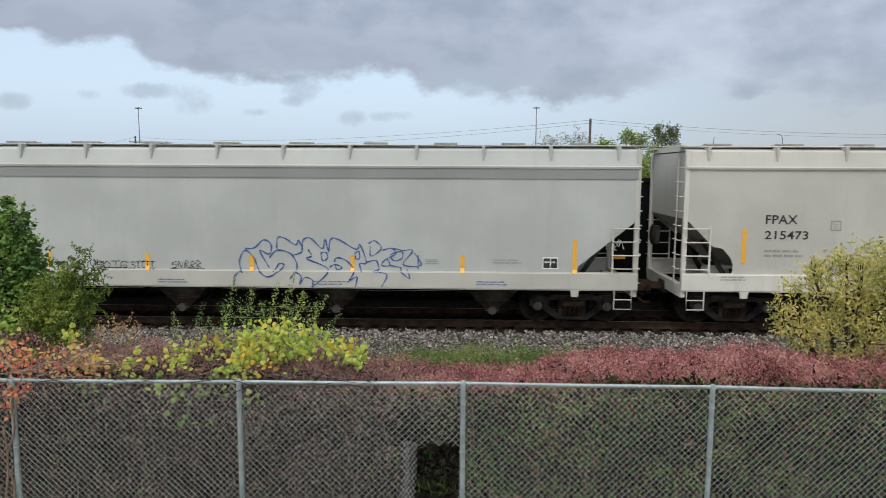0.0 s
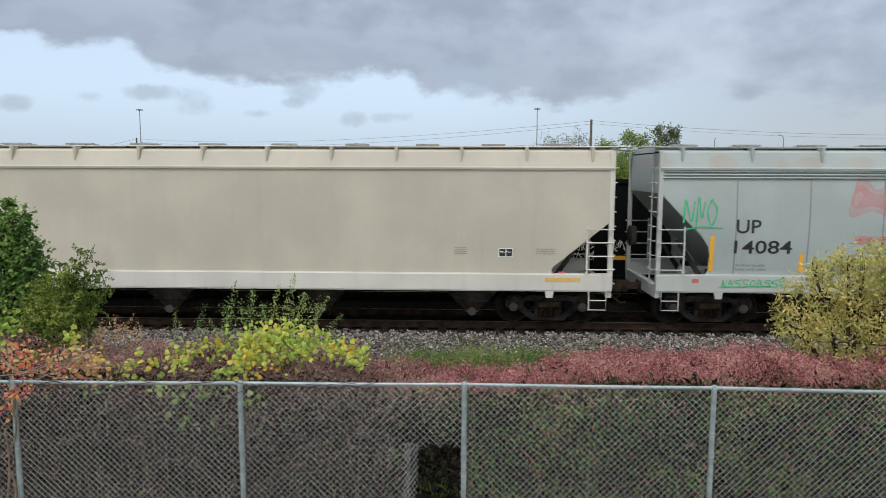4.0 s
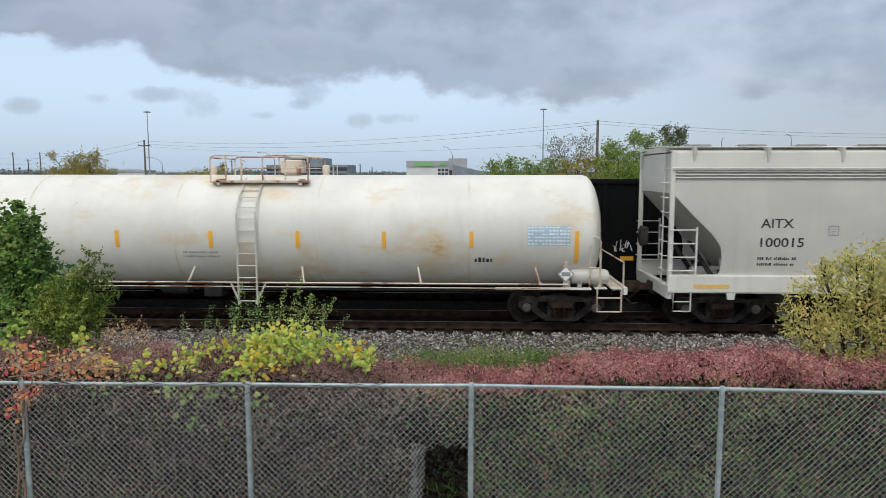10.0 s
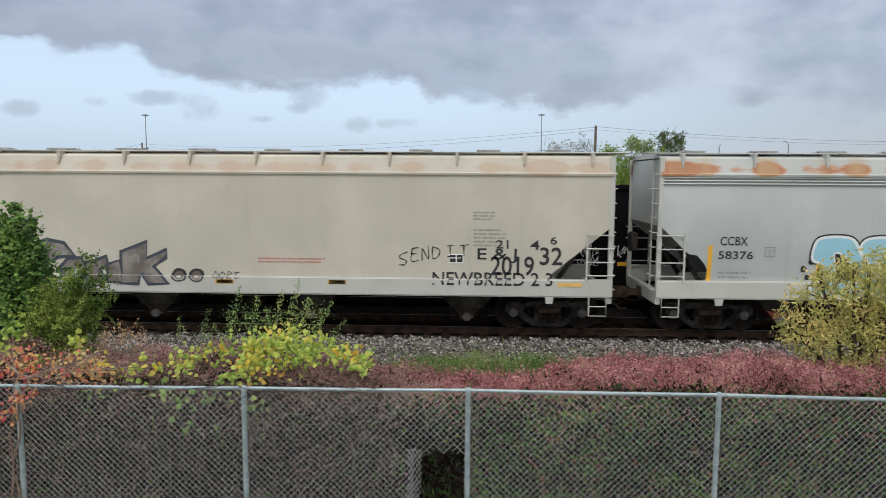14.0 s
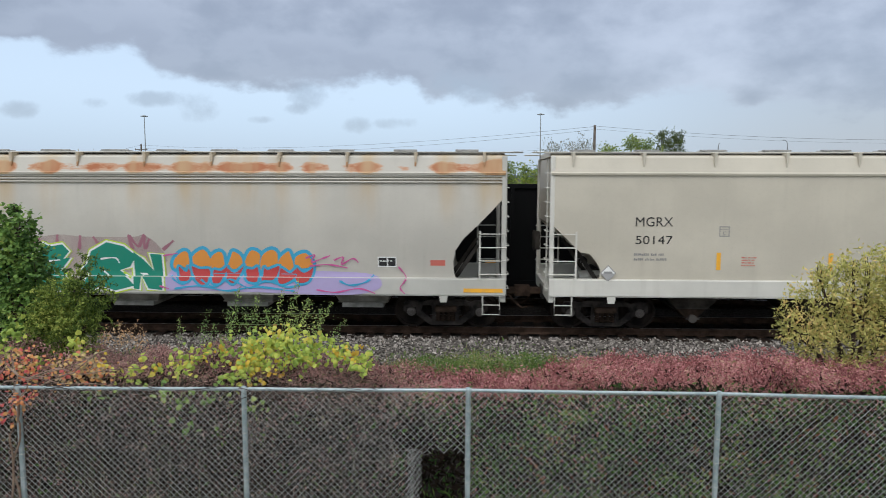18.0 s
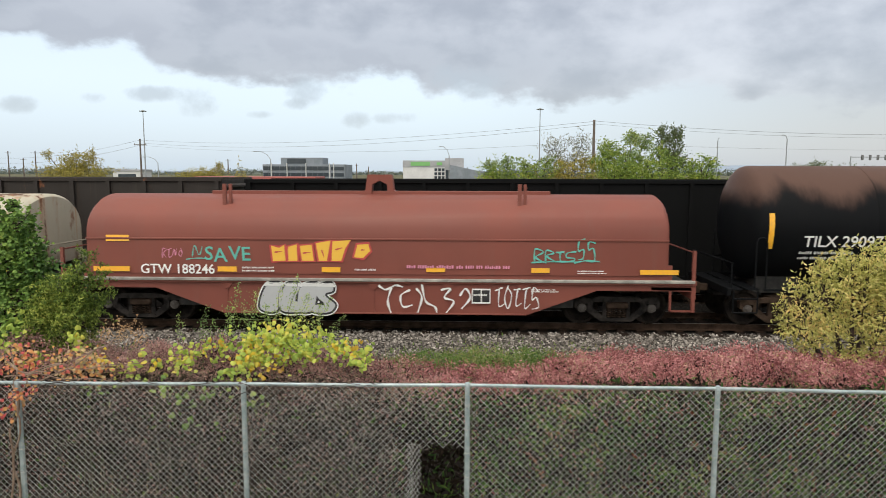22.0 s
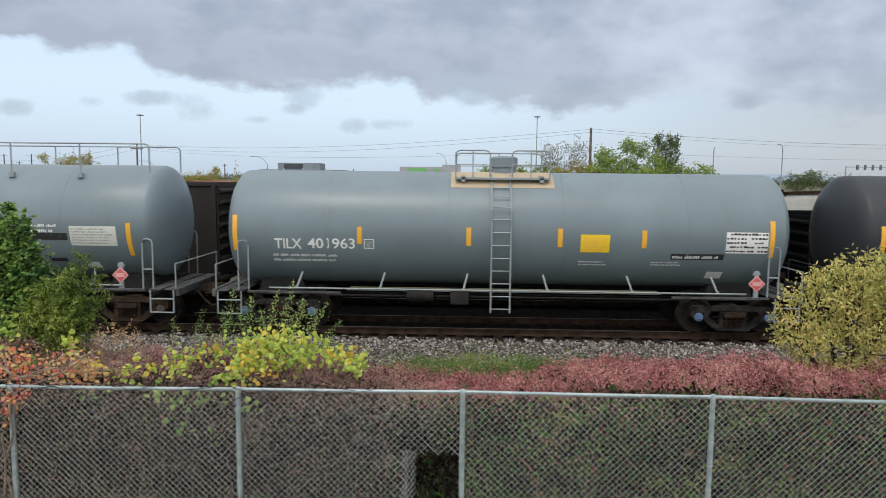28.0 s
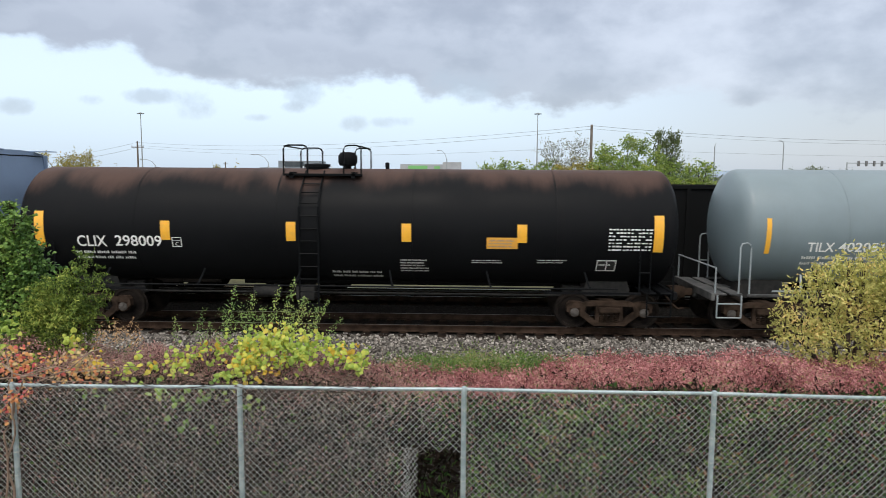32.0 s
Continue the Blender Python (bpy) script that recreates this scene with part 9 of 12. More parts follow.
# black tanks
letters(27, "UTLX", -3.98, 2.05, 0.29, 1.01, INK_YELLOW)
letters(27, "630995", -2.87, 2.06, 0.29, 1.02, INK_YELLOW, 0)
small_print(27, -3.97, 1.93, -2.96, 2.02, 1, INK_YELLOW)
small_print(27, -4.04, 1.56, -2.7, 1.88, 2, INK_YELLOW)
reflectors(27, [(-4.85, 2.03, 2.93), (-1.72, 2.23, 2.67), (-0.28, 2.21, 2.66), (2.12, 2.22, 2.66), (4.57, 2.03, 2.92)])
plate(27, 1.15, 2.13, 2.07, 2.55, INK)
letters(27, "SODIUM", 2.29, 2.36, 0.11, 0.45, INK_YELLOW)
letters(27, "HYDROXIDE", 2.3, 2.2, 0.13, 0.62, INK_YELLOW)
data_table(27, 3.18, 2.06, 4.29, 2.55, TANK_BLACK, INK_WHITE, 6)
small_print(27, 3.15, 2.56, 3.59, 2.66, 2, INK_YELLOW)
plate(27, 1.61, 1.67, 2.37, 1.95, DECAL_YELLOW, "placard", "yellow warning placard")
notice(27, 1.67, 1.71, 2.31, 1.91)
paired_plates(27, 2.39, 1.63, 2.82, 1.91)
small_print(27, -0.86, 2.75, -0.34, 3.04, 5, INK_YELLOW)
small_print(27, -1.28, 1.77, -0.92, 1.92, 2, INK_YELLOW)
small_print(27, 3.03, 1.69, 3.81, 1.82, 1, INK_YELLOW)
data_table(28, 5.12, 1.97, 6.23, 2.45, TANK_BLACK, INK_WHITE, 6)
reflectors(28, [(6.54, 2.0, 2.87)])
small_print(28, 4.0, 2.25, 4.78, 2.48, 2, INK_WHITE)
small_print(28, 5.22, 2.46, 5.55, 2.58, 2, INK_YELLOW)
small_print(28, -5.2, 2.05, -3.4, 2.25, 2, INK_WHITE)
letters(29, "GATX", -5.79, 2.17, 0.27, 0.90, INK_WHITE)
letters(29, "96110", -4.77, 2.18, 0.27, 0.91, INK_WHITE)
capacity_box(29, -3.64, 2.16, INK_WHITE)
small_print(29, -5.74, 1.76, -4.19, 2.1, 3, INK_WHITE)
reflectors(29, [(-6.55, 1.97, 2.87), (-3.78, 2.19, 2.64), (-1.14, 2.19, 2.65), (1.4, 2.18, 2.65)], wide=0.12)
plate(29, -2.96, 2.11, -2.18, 2.4, DECAL_YELLOW, "placard", "yellow warning placard")
notice(29, -2.91, 2.14, -2.23, 2.36)
data_table(29, 1.66, 2.06, 2.66, 2.42, TANK_DARK, INK_WHITE, 4)
# slate grey and blue tanks
letters(30, "TILX", -5.84, 2.13, 0.26, 0.69, INK_WHITE)
letters(30, "401963", -5.0, 2.14, 0.27, 1.20, INK_WHITE)
capacity_box(30, -3.57, 2.15, INK_WHITE)
small_print(30, -5.9, 1.77, -4.13, 2.03, 2, INK_WHITE)
reflectors(30, [(-6.83, 2.06, 2.97), (-3.68, 2.27, 2.71), (-0.94, 2.26, 2.72), (1.34, 2.25, 2.72), (3.42, 2.25, 2.7), (6.55, 2.04, 2.96)], wide=0.12)
plate(30, 1.85, 2.13, 2.57, 2.58, DECAL_YELLOW, "placard", "yellow warning placard")
small_print(30, 1.91, 2.17, 2.52, 2.52, 5, REFLECT_PALE)
data_table(30, 5.43, 2.15, 6.46, 2.68, INK_WHITE, INK, 5)
plate(30, 4.11, 1.97, 5.42, 2.12, INK)
small_print(30, 4.15, 1.97, 5.4, 2.11, 1, INK_WHITE)
plate(30, 5.1, 1.45, 5.5, 1.65, INK_WHITE)
small_print(30, 1.83, 1.77, 2.61, 1.92, 2, INK_WHITE)
small_print(30, 3.64, 1.79, 4.44, 1.92, 2, INK_WHITE)
letters(31, "OCPX", -5.62, 2.13, 0.26, 0.91, INK_WHITE)
letters(31, "80173", -4.56, 2.15, 0.26, 0.88, INK_WHITE)
capacity_box(31, -3.26, 2.1, INK_WHITE)
small_print(31, -5.57, 1.68, -3.49, 1.96, 2, INK_WHITE)
reflectors(31, [(-6.38, 1.96, 2.84), (-3.58, 2.14, 2.59), (-1.58, 2.1, 2.53), (0.54, 2.09, 2.53), (2.62, 2.07, 2.52), (5.98, 1.87, 2.73)], wide=0.12)
plate(31, -0.47, 2.03, 0.32, 2.34, DECAL_YELLOW, "placard", "yellow warning placard")
notice(31, -0.42, 2.06, 0.27, 2.28)
small_print(31, 3.11, 2.44, 4.11, 2.72, 2, INK_WHITE)
plate(31, 3.02, 2.27, 4.39, 2.45, INK)
plate(31, 4.46, 2.13, 5.66, 2.64, PANEL_PALE)
small_print(31, 4.51, 2.17, 5.59, 2.6, 6, INK_GREY)
small_print(31, -2.6, 2.23, -2.03, 2.35, 2, INK_WHITE)
small_print(31, 0.97, 2.17, 1.77, 2.32, 2, INK_WHITE)
plate(31, 3.76, 1.68, 4.21, 1.78, INK)
plate(31, 4.64, 1.5, 4.99, 1.68, INK_WHITE)
small_print(31, -0.3, 2.61, 0.02, 2.78, 2, INK_WHITE)
letters(32, "OCPX", -5.35, 1.97, 0.28, 0.68, INK_WHITE, 0)
letters(32, "80291", -4.53, 1.98, 0.28, 0.82, INK_WHITE, 0)
capacity_box(32, -2.95, 2.0, INK_WHITE)
small_print(32, -5.29, 1.55, -3.93, 1.93, 3, INK_WHITE)
reflectors(32, [(-6.23, 1.54, 2.35), (-3.04, 1.91, 2.35), (0.03, 1.87, 2.33), (2.7, 1.95, 2.38), (6.04, 1.56, 2.39)], wide=0.12)
plate(32, 0.87, 1.93, 1.7, 2.23, DECAL_YELLOW, "placard", "yellow warning placard")
notice(32, 0.95, 1.96, 1.66, 2.17)
plate(32, 4.8, 2.07, 5.9, 2.57, INK_WHITE)
small_print(32, 4.87, 2.1, 5.85, 2.52, 6, INK_GREY)
small_print(32, 4.91, 2.82, 5.71, 2.95, 1, INK_WHITE)
plate(32, 4.91, 2.68, 5.71, 2.81, INK)
plate(32, 4.64, 1.62, 5.01, 1.82, INK_WHITE)
small_print(32, 2.84, 1.66, 3.63, 1.96, 4, INK_WHITE)
small_print(32, 1.0, 2.58, 1.37, 2.75, 3, INK_WHITE)
letters(33, "TILX", -5.7, 2.09, 0.26, 0.77, INK_WHITE)
letters(33, "401869", -4.81, 2.11, 0.26, 1.16, INK_WHITE)
capacity_box(33, -3.4, 2.12, INK_WHITE)
small_print(33, -5.57, 1.72, -3.83, 2.0, 2, INK_WHITE)
reflectors(33, [(-6.62, 2.05, 2.93), (-3.52, 2.23, 2.68), (-1.14, 2.24, 2.73), (1.08, 2.24, 2.71), (3.67, 2.24, 2.71), (6.73, 2.06, 2.94)], wide=0.12)
plate(33, 2.6, 2.13, 3.34, 2.56, DECAL_YELLOW, "placard", "yellow warning placard")
small_print(33, 2.66, 2.17, 3.3, 2.51, 5, REFLECT_PALE)
data_table(33, 5.54, 2.15, 6.6, 2.66, INK_WHITE, INK, 5)
plate(33, 3.93, 1.95, 5.23, 2.1, INK)
small_print(33, 3.98, 1.95, 5.2, 2.09, 1, INK_WHITE)
paired_plates(33, 5.05, 1.63, 5.51, 1.9)
plate(33, 4.42, 1.5, 4.82, 1.72, INK_WHITE)
small_print(33, 2.55, 1.74, 3.32, 1.92, 2, INK_WHITE)
letters(34, "TILX", -5.46, 2.12, 0.24, 0.66, INK_WHITE)
letters(34, "402051", -4.7, 2.13, 0.24, 1.09, INK_WHITE)
capacity_box(34, -3.4, 2.12, INK_WHITE)
small_print(34, -5.54, 1.75, -3.77, 2.05, 2, INK_WHITE)
reflectors(34, [(-6.44, 2.06, 2.95), (-3.5, 2.23, 2.71), (-0.67, 2.21, 2.69), (1.65, 2.24, 2.7), (3.72, 2.22, 2.68), (6.74, 2.05, 2.93)], wide=0.12)
plate(34, 2.19, 2.12, 2.92, 2.55, DECAL_YELLOW, "placard", "yellow warning placard")
small_print(34, 2.25, 2.16, 2.88, 2.49, 5, REFLECT_PALE)
data_table(34, 5.62, 2.14, 6.67, 2.64, INK_WHITE, INK, 5)
plate(34, 4.33, 1.96, 5.59, 2.11, INK)
small_print(34, 4.37, 1.96, 5.54, 2.1, 1, INK_WHITE)
plate(34, 5.45, 1.47, 5.85, 1.64, INK_WHITE)
small_print(34, 2.15, 1.73, 2.92, 1.9, 2, INK_WHITE)
letters(35, "CLIX", -6.81, 2.08, 0.29, 0.76, INK_WHITE)
letters(35, "298009", -5.83, 2.1, 0.28, 1.20, INK_WHITE)
capacity_box(35, -4.37, 2.09, INK_WHITE)
small_print(35, -6.89, 1.73, -5.03, 2.01, 2, INK_WHITE)
reflectors(35, [(-7.76, 2.05, 2.98), (-4.52, 2.27, 2.76), (-1.32, 2.27, 2.76), (1.59, 2.28, 2.74), (4.48, 2.28, 2.74), (7.86, 2.07, 2.99)], wide=0.24)
plate(35, 3.6, 2.12, 4.38, 2.41, DECAL_ORANGE, "placard", "faded orange placard")
small_print(35, 3.66, 2.15, 4.32, 2.37, 3, INK_GREY)
data_table(35, 6.62, 2.08, 7.71, 2.68, TANK_BLACK, INK_WHITE, 7)
small_print(35, 1.42, 1.46, 2.18, 1.84, 5, INK_WHITE)
small_print(35, -0.36, 1.26, 1.02, 1.51, 2, INK_WHITE)
small_print(35, 3.24, 1.72, 3.99, 1.84, 2, INK_WHITE)
small_print(35, 4.89, 1.74, 5.71, 1.86, 2, INK_WHITE)
paired_plates(35, 6.39, 1.54, 6.88, 1.85)
# ---- fence ----
HOLE = (-0.62, -0.03, 0.60)   # the torn opening: from, to, and its top


def fence():
    f = thing("chain_link_fence", "galvanised chain-link fence with a torn opening, overgrown with vines", "fence", (0, FENCE, 0))
    posts = [(-11.1, 1.32), (-8.3, 1.325), (-5.52, 1.333), (-2.70, 1.352), (0.033, 1.37), (3.017, 1.366), (5.95, 1.34), (8.8, 1.33)]
    post = Shape().turned([(0.031, -1.3), (0.031, -0.005), (0.035, 0.0), (0.035, 0.02), (0.030, 0.035), (0.012, 0.045)], 14, "z").mesh("post")
    long_post = Shape().turned([(0.031, -2.6), (0.031, -0.03), (0.036, -0.025), (0.036, 0.012), (0.028, 0.03), (0.010, 0.038)], 14, "z").mesh("post")
    tie_wire = Shape().turned([(0.034, -0.004), (0.0385, 0.0), (0.034, 0.004)], 14, "z").mesh("tie_wire")
    for x, z in posts:
        p = part("post", long_post, GALV, f, "round galvanised post", (x, 0, z))
        for d in (0.25, 0.55, 0.85, 1.15):
            part("tie_wire", tie_wire, WIRE, p, "", (0, 0, -d))
    for (xa, za), (xb, zb) in zip(posts, posts[1:]):
        mid = (xa + xb) / 2
        s = Shape().tube([(xa, 0, za), ((xa + mid) / 2, 0, (3 * za + zb) / 4 - 0.004), (mid, 0, (za + zb) / 2 - 0.006), ((xb + mid) / 2, 0, (za + 3 * zb) / 4 - 0.004), (xb, 0, zb)], 0.0215, 12)
        part("top_rail", s, GALV, f, "galvanised top rail")

    def top_at(x):
        for (xa, za), (xb, zb) in zip(posts, posts[1:]):
            if xa <= x <= xb:
                return za + (zb - za) * (x - xa) / (xb - xa)
        return 1.33
    pitch = 0.04075
    net = Shape()
    y0 = -0.030
    for i in range(int(18.0 / pitch)):
        x = -9.0 + i * pitch
        top = top_at(x) + 0.035
        n = 42
        path = []
        for j in range(n):
            z = top - j * pitch
            side = pitch * 0.5 if (j + i) % 2 == 0 else -pitch * 0.5
            sway = 0.006 * noise.noise((x * 0.8, z * 0.8, 0))
            px = x + side * 1.04 + sway + 0.008 * noise.noise((x * 0.5, z * 0.6, 7))
            if HOLE[0] < px < HOLE[1] and z < HOLE[2] + 0.04 * math.sin(x * 30):
                break
            path.append((px, y0 + (0.003 if (j % 2) else -0.003) + 0.01 * noise.noise((x * 0.6, z * 0.9, 3)), z))
        if len(path) > 1:
            net.tube(path, 0.0033, 3, False)
    part("chain_link_mesh", net.mesh("chain_link_mesh", False), WIRE, f, "woven diamond wire mesh")
    # wires pushed aside at the opening, in a tangled bundle
    flap = Shape()
    for i in range(7):
        path = []
        for j in range(34):
            z = HOLE[2] + 0.05 - j * 0.04
            bow = 0.05 * math.sin(j * 0.09 + 0.3)
            px = HOLE[0] - 0.02 + bow + 0.024 * (i % 8) - 0.06 - 0.028 * j * 0.12 + (0.024 if (j + i) % 2 else -0.024)
            path.append((px, y0 - 0.02 - 0.012 * (i // 2) - 0.04 * math.sin(j * 0.1), z))
        flap.tube(path, 0.003, 3, False)
    part("bent_mesh", flap.mesh("bent_mesh", False), WIRE, f, "torn mesh curled back beside the opening")
    return f


fence()
# ---- growth along the fence and the tracks ----
rng = np.random.default_rng(11)


def leaf_mesh(name, pts, size, lobed=False, droop=0.0, long=1.7, flat=0.0, lit=0.0):
    """Folded leaves at points (n, 3), with sizes (n,); lobed gives broad rounded leaves; lit turns their faces outwards."""
    n = len(pts)
    a = rng.normal(size=(n, 3))
    a[:, 2] = a[:, 2] * (1 - flat) - droop
    a /= np.linalg.norm(a, axis=1)[:, None]
    b = rng.normal(size=(n, 3))
    if flat:
        b[:, 2] += flat * 2
    if lit:
        b += lit * np.array([0.1, -0.75, 0.65])   # leaves turn their faces to the open side
    b = np.cross(a, b)
    b /= np.linalg.norm(b, axis=1)[:, None]
    c = np.cross(a, b)
    if lobed:
        outline = [(0, 0), (-0.10, 0.30), (0.14, 0.50), (0.44, 0.53), (0.70, 0.36), (1.0, 0.0), (0.70, -0.36), (0.44, -0.53), (0.14, -0.50), (-0.10, -0.30)]
        width = 1.0
    else:
        outline = [(0, 0), (0.45, 0.32), (1.0, 0.0), (0.45, -0.32)]
        width = 1.0
    m = len(outline)
    v = np.zeros((n, m, 3))
    for k, (p, q) in enumerate(outline):
        stretch = 1.0 if lobed else long
        v[:, k] = pts + (a * p * stretch + b * q * width + c * (0.28 * abs(q) - 0.12 * p * p)) * size[:, None]
    verts = v.reshape(-1, 3)
    half = m // 2
    base = np.arange(n)[:, None] * m
    one = base + np.array([list(range(0, half + 1))])
    two = base + np.array([[0] + list(range(half, m))])
    faces = [tuple(r) for r in one] + [tuple(r) for r in two]
    me = bpy.data.meshes.new(name)
    me.from_pydata(verts.tolist(), [], faces)
    me.update()
    me.materials.append(None)
    return me


def twig_mesh(name, starts, ways, length, radius, bend=0.25, steps=5, droop=0.0):
    """Thin stems that wander from points (n, 3)."""
    s = Shape()
    for p, w, l, r in zip(starts, ways, length, radius):
        p, w = Vector(p), Vector(w).normalized()
        path = [p.copy()]
        for i in range(steps):
            w = (w + Vector(rng.normal(size=3)) * bend - Vector((0, 0, droop))).normalized()
            p = p + w * (l / steps)
            path.append(p.copy())
        s.tube(path, [r * (1 - 0.75 * i / steps) for i in range(steps + 1)], 3, False)
    me = bpy.data.meshes.new(name)
    me.from_pydata(s.v, [], s.f)
    me.update()
    me.materials.append(None)
    return me


def stuff(name, me, mat, label, category="plants"):
    return tagged(part(name, me, mat, None), label, category, kind="stuff")


def noise_field(x, y, z):
    """A cheap cloudy field between about -1 and 1."""
    return (np.sin(x * 1.3 + 2 * np.sin(y * 0.9 + z)) * np.sin(z * 1.7 + 1.5 * np.sin(x * 0.8)) + 0.6 * np.sin(x * 3.1 - z * 2.3 + y) * np.sin(z * 3.7 + x)) / 1.6


RIDGE = [(-9, 602), (-6, 614), (-4.2, 620), (-3.0, 616), (-2.0, 626), (-1.3, 646), (-0.6, 656), (0.4, 658), (1.1, 656), (1.6, 640), (2.2, 624), (4.0, 622), (6.0, 626), (9, 630)]


def ridge(x):
    return np.interp(x, [r[0] for r in RIDGE], [r[1] for r in RIDGE])


def canopy(x, y):
    """Top of the thicket: it starts at the fence, swells, and falls away to the ballast."""
    crest = EYE[2] - (ridge(x * 10.2 / np.maximum(y, 4)) - 303.0) / 1207.0 * 10.2
    crest = crest + 0.10 * np.sin(x * 2.3 + 1.0) * np.sin(y * 1.7) + 0.06 * np.sin(x * 6.1 + y * 3.0)
    near = 1.22 + (crest - 1.22) * np.clip((y - 8.1) / 1.6, 0, 1)
    fall = crest - (y - 10.2) * 0.30 - np.clip(y - 11.8, 0, 9) * 0.28
    return np.where(y < 10.2, near, fall)


RED_SHRUB = leafy("red_shrub_leaves", [(0.0, (0.075, 0.045, 0.032)), (0.25, (0.19, 0.068, 0.065)), (0.5, (0.39, 0.145, 0.15)), (0.75, (0.60, 0.30, 0.295)), (0.9, (0.45, 0.33, 0.21)), (1.0, (0.12, 0.15, 0.045))], 0.6, 0.2, 0.15)
PURPLE_SHRUB = leafy("purple_brown_leaves", [(0.0, (0.075, 0.046, 0.041)), (0.3, (0.21, 0.105, 0.10)), (0.6, (0.41, 0.225, 0.21)), (0.88, (0.56, 0.40, 0.32)), (1.0, (0.25, 0.26, 0.09))], 0.6, 0.15, 0.15)
DARK_GREEN = leafy("shaded_green_leaves", [(0.0, (0.010, 0.028, 0.008)), (0.3, (0.036, 0.085, 0.022)), (0.6, (0.085, 0.165, 0.036)), (0.85, (0.18, 0.26, 0.065)), (0.94, (0.28, 0.22, 0.09)), (1.0, (0.2, 0.1, 0.05))], 0.6, 0.15, 0.15)
DEEP_SHADE_LEAVES = leafy("deep_shade_leaves", [(0.0, (0.007, 0.006, 0.005)), (0.5, (0.019, 0.015, 0.011)), (0.8, (0.042, 0.031, 0.024)), (0.93, (0.036, 0.050, 0.019)), (1.0, (0.09, 0.055, 0.046))], 0.8, 0.05, 0.05)
VINE_YELLOW = leafy("yellow_green_vine_leaves", [(0.0, (0.14, 0.23, 0.045)), (0.35, (0.31, 0.43, 0.085)), (0.68, (0.52, 0.57, 0.115)), (0.9, (0.66, 0.52, 0.10)), (1.0, (0.34, 0.20, 0.08))], 0.5, 0.35)
VINE_RED = leafy("red_orange_vine_leaves", [(0.0, (0.42, 0.055, 0.065)), (0.3, (0.60, 0.14, 0.13)), (0.5, (0.70, 0.34, 0.13)), (0.68, (0.62, 0.47, 0.19)), (0.85, (0.48, 0.36, 0.25)), (1.0, (0.30, 0.36, 0.10))], 0.5, 0.35)
FRESH_GREEN = leafy("fresh_green_leaves", [(0.0, (0.084, 0.168, 0.042)), (0.5, (0.204, 0.336, 0.084)), (1.0, (0.396, 0.480, 0.144))], 0.5, 0.3)
WEED_GREEN = leafy("weed_leaves", [(0.0, (0.04, 0.08, 0.016)), (0.5, (0.12, 0.21, 0.045)), (0.8, (0.24, 0.26, 0.09)), (1.0, (0.34, 0.26, 0.15))], 0.6, 0.2)
BARK_PALE = dull("pale_stems", (0.20, 0.17, 0.15), (0.38, 0.335, 0.30), 8.0, 0.85)
BARK_DARK = dull("dark_stems", (0.022, 0.015, 0.012), (0.075, 0.048, 0.038), 8.0, 0.9)


def heap(clusters, spread=0.25):
    """Points gathered in loose clusters: (x, y, z, half width, half height, how many)."""
    pts = []
    for x, y, z, rx, rz, n in clusters:
        q = rng.normal(size=(n, 3)) * 0.55
        pts.append(np.stack([x + q[:, 0] * rx, y + q[:, 1] * spread, z + q[:, 2] * rz + 0.10 * q[:, 1]], 1))
    return np.concatenate(pts)


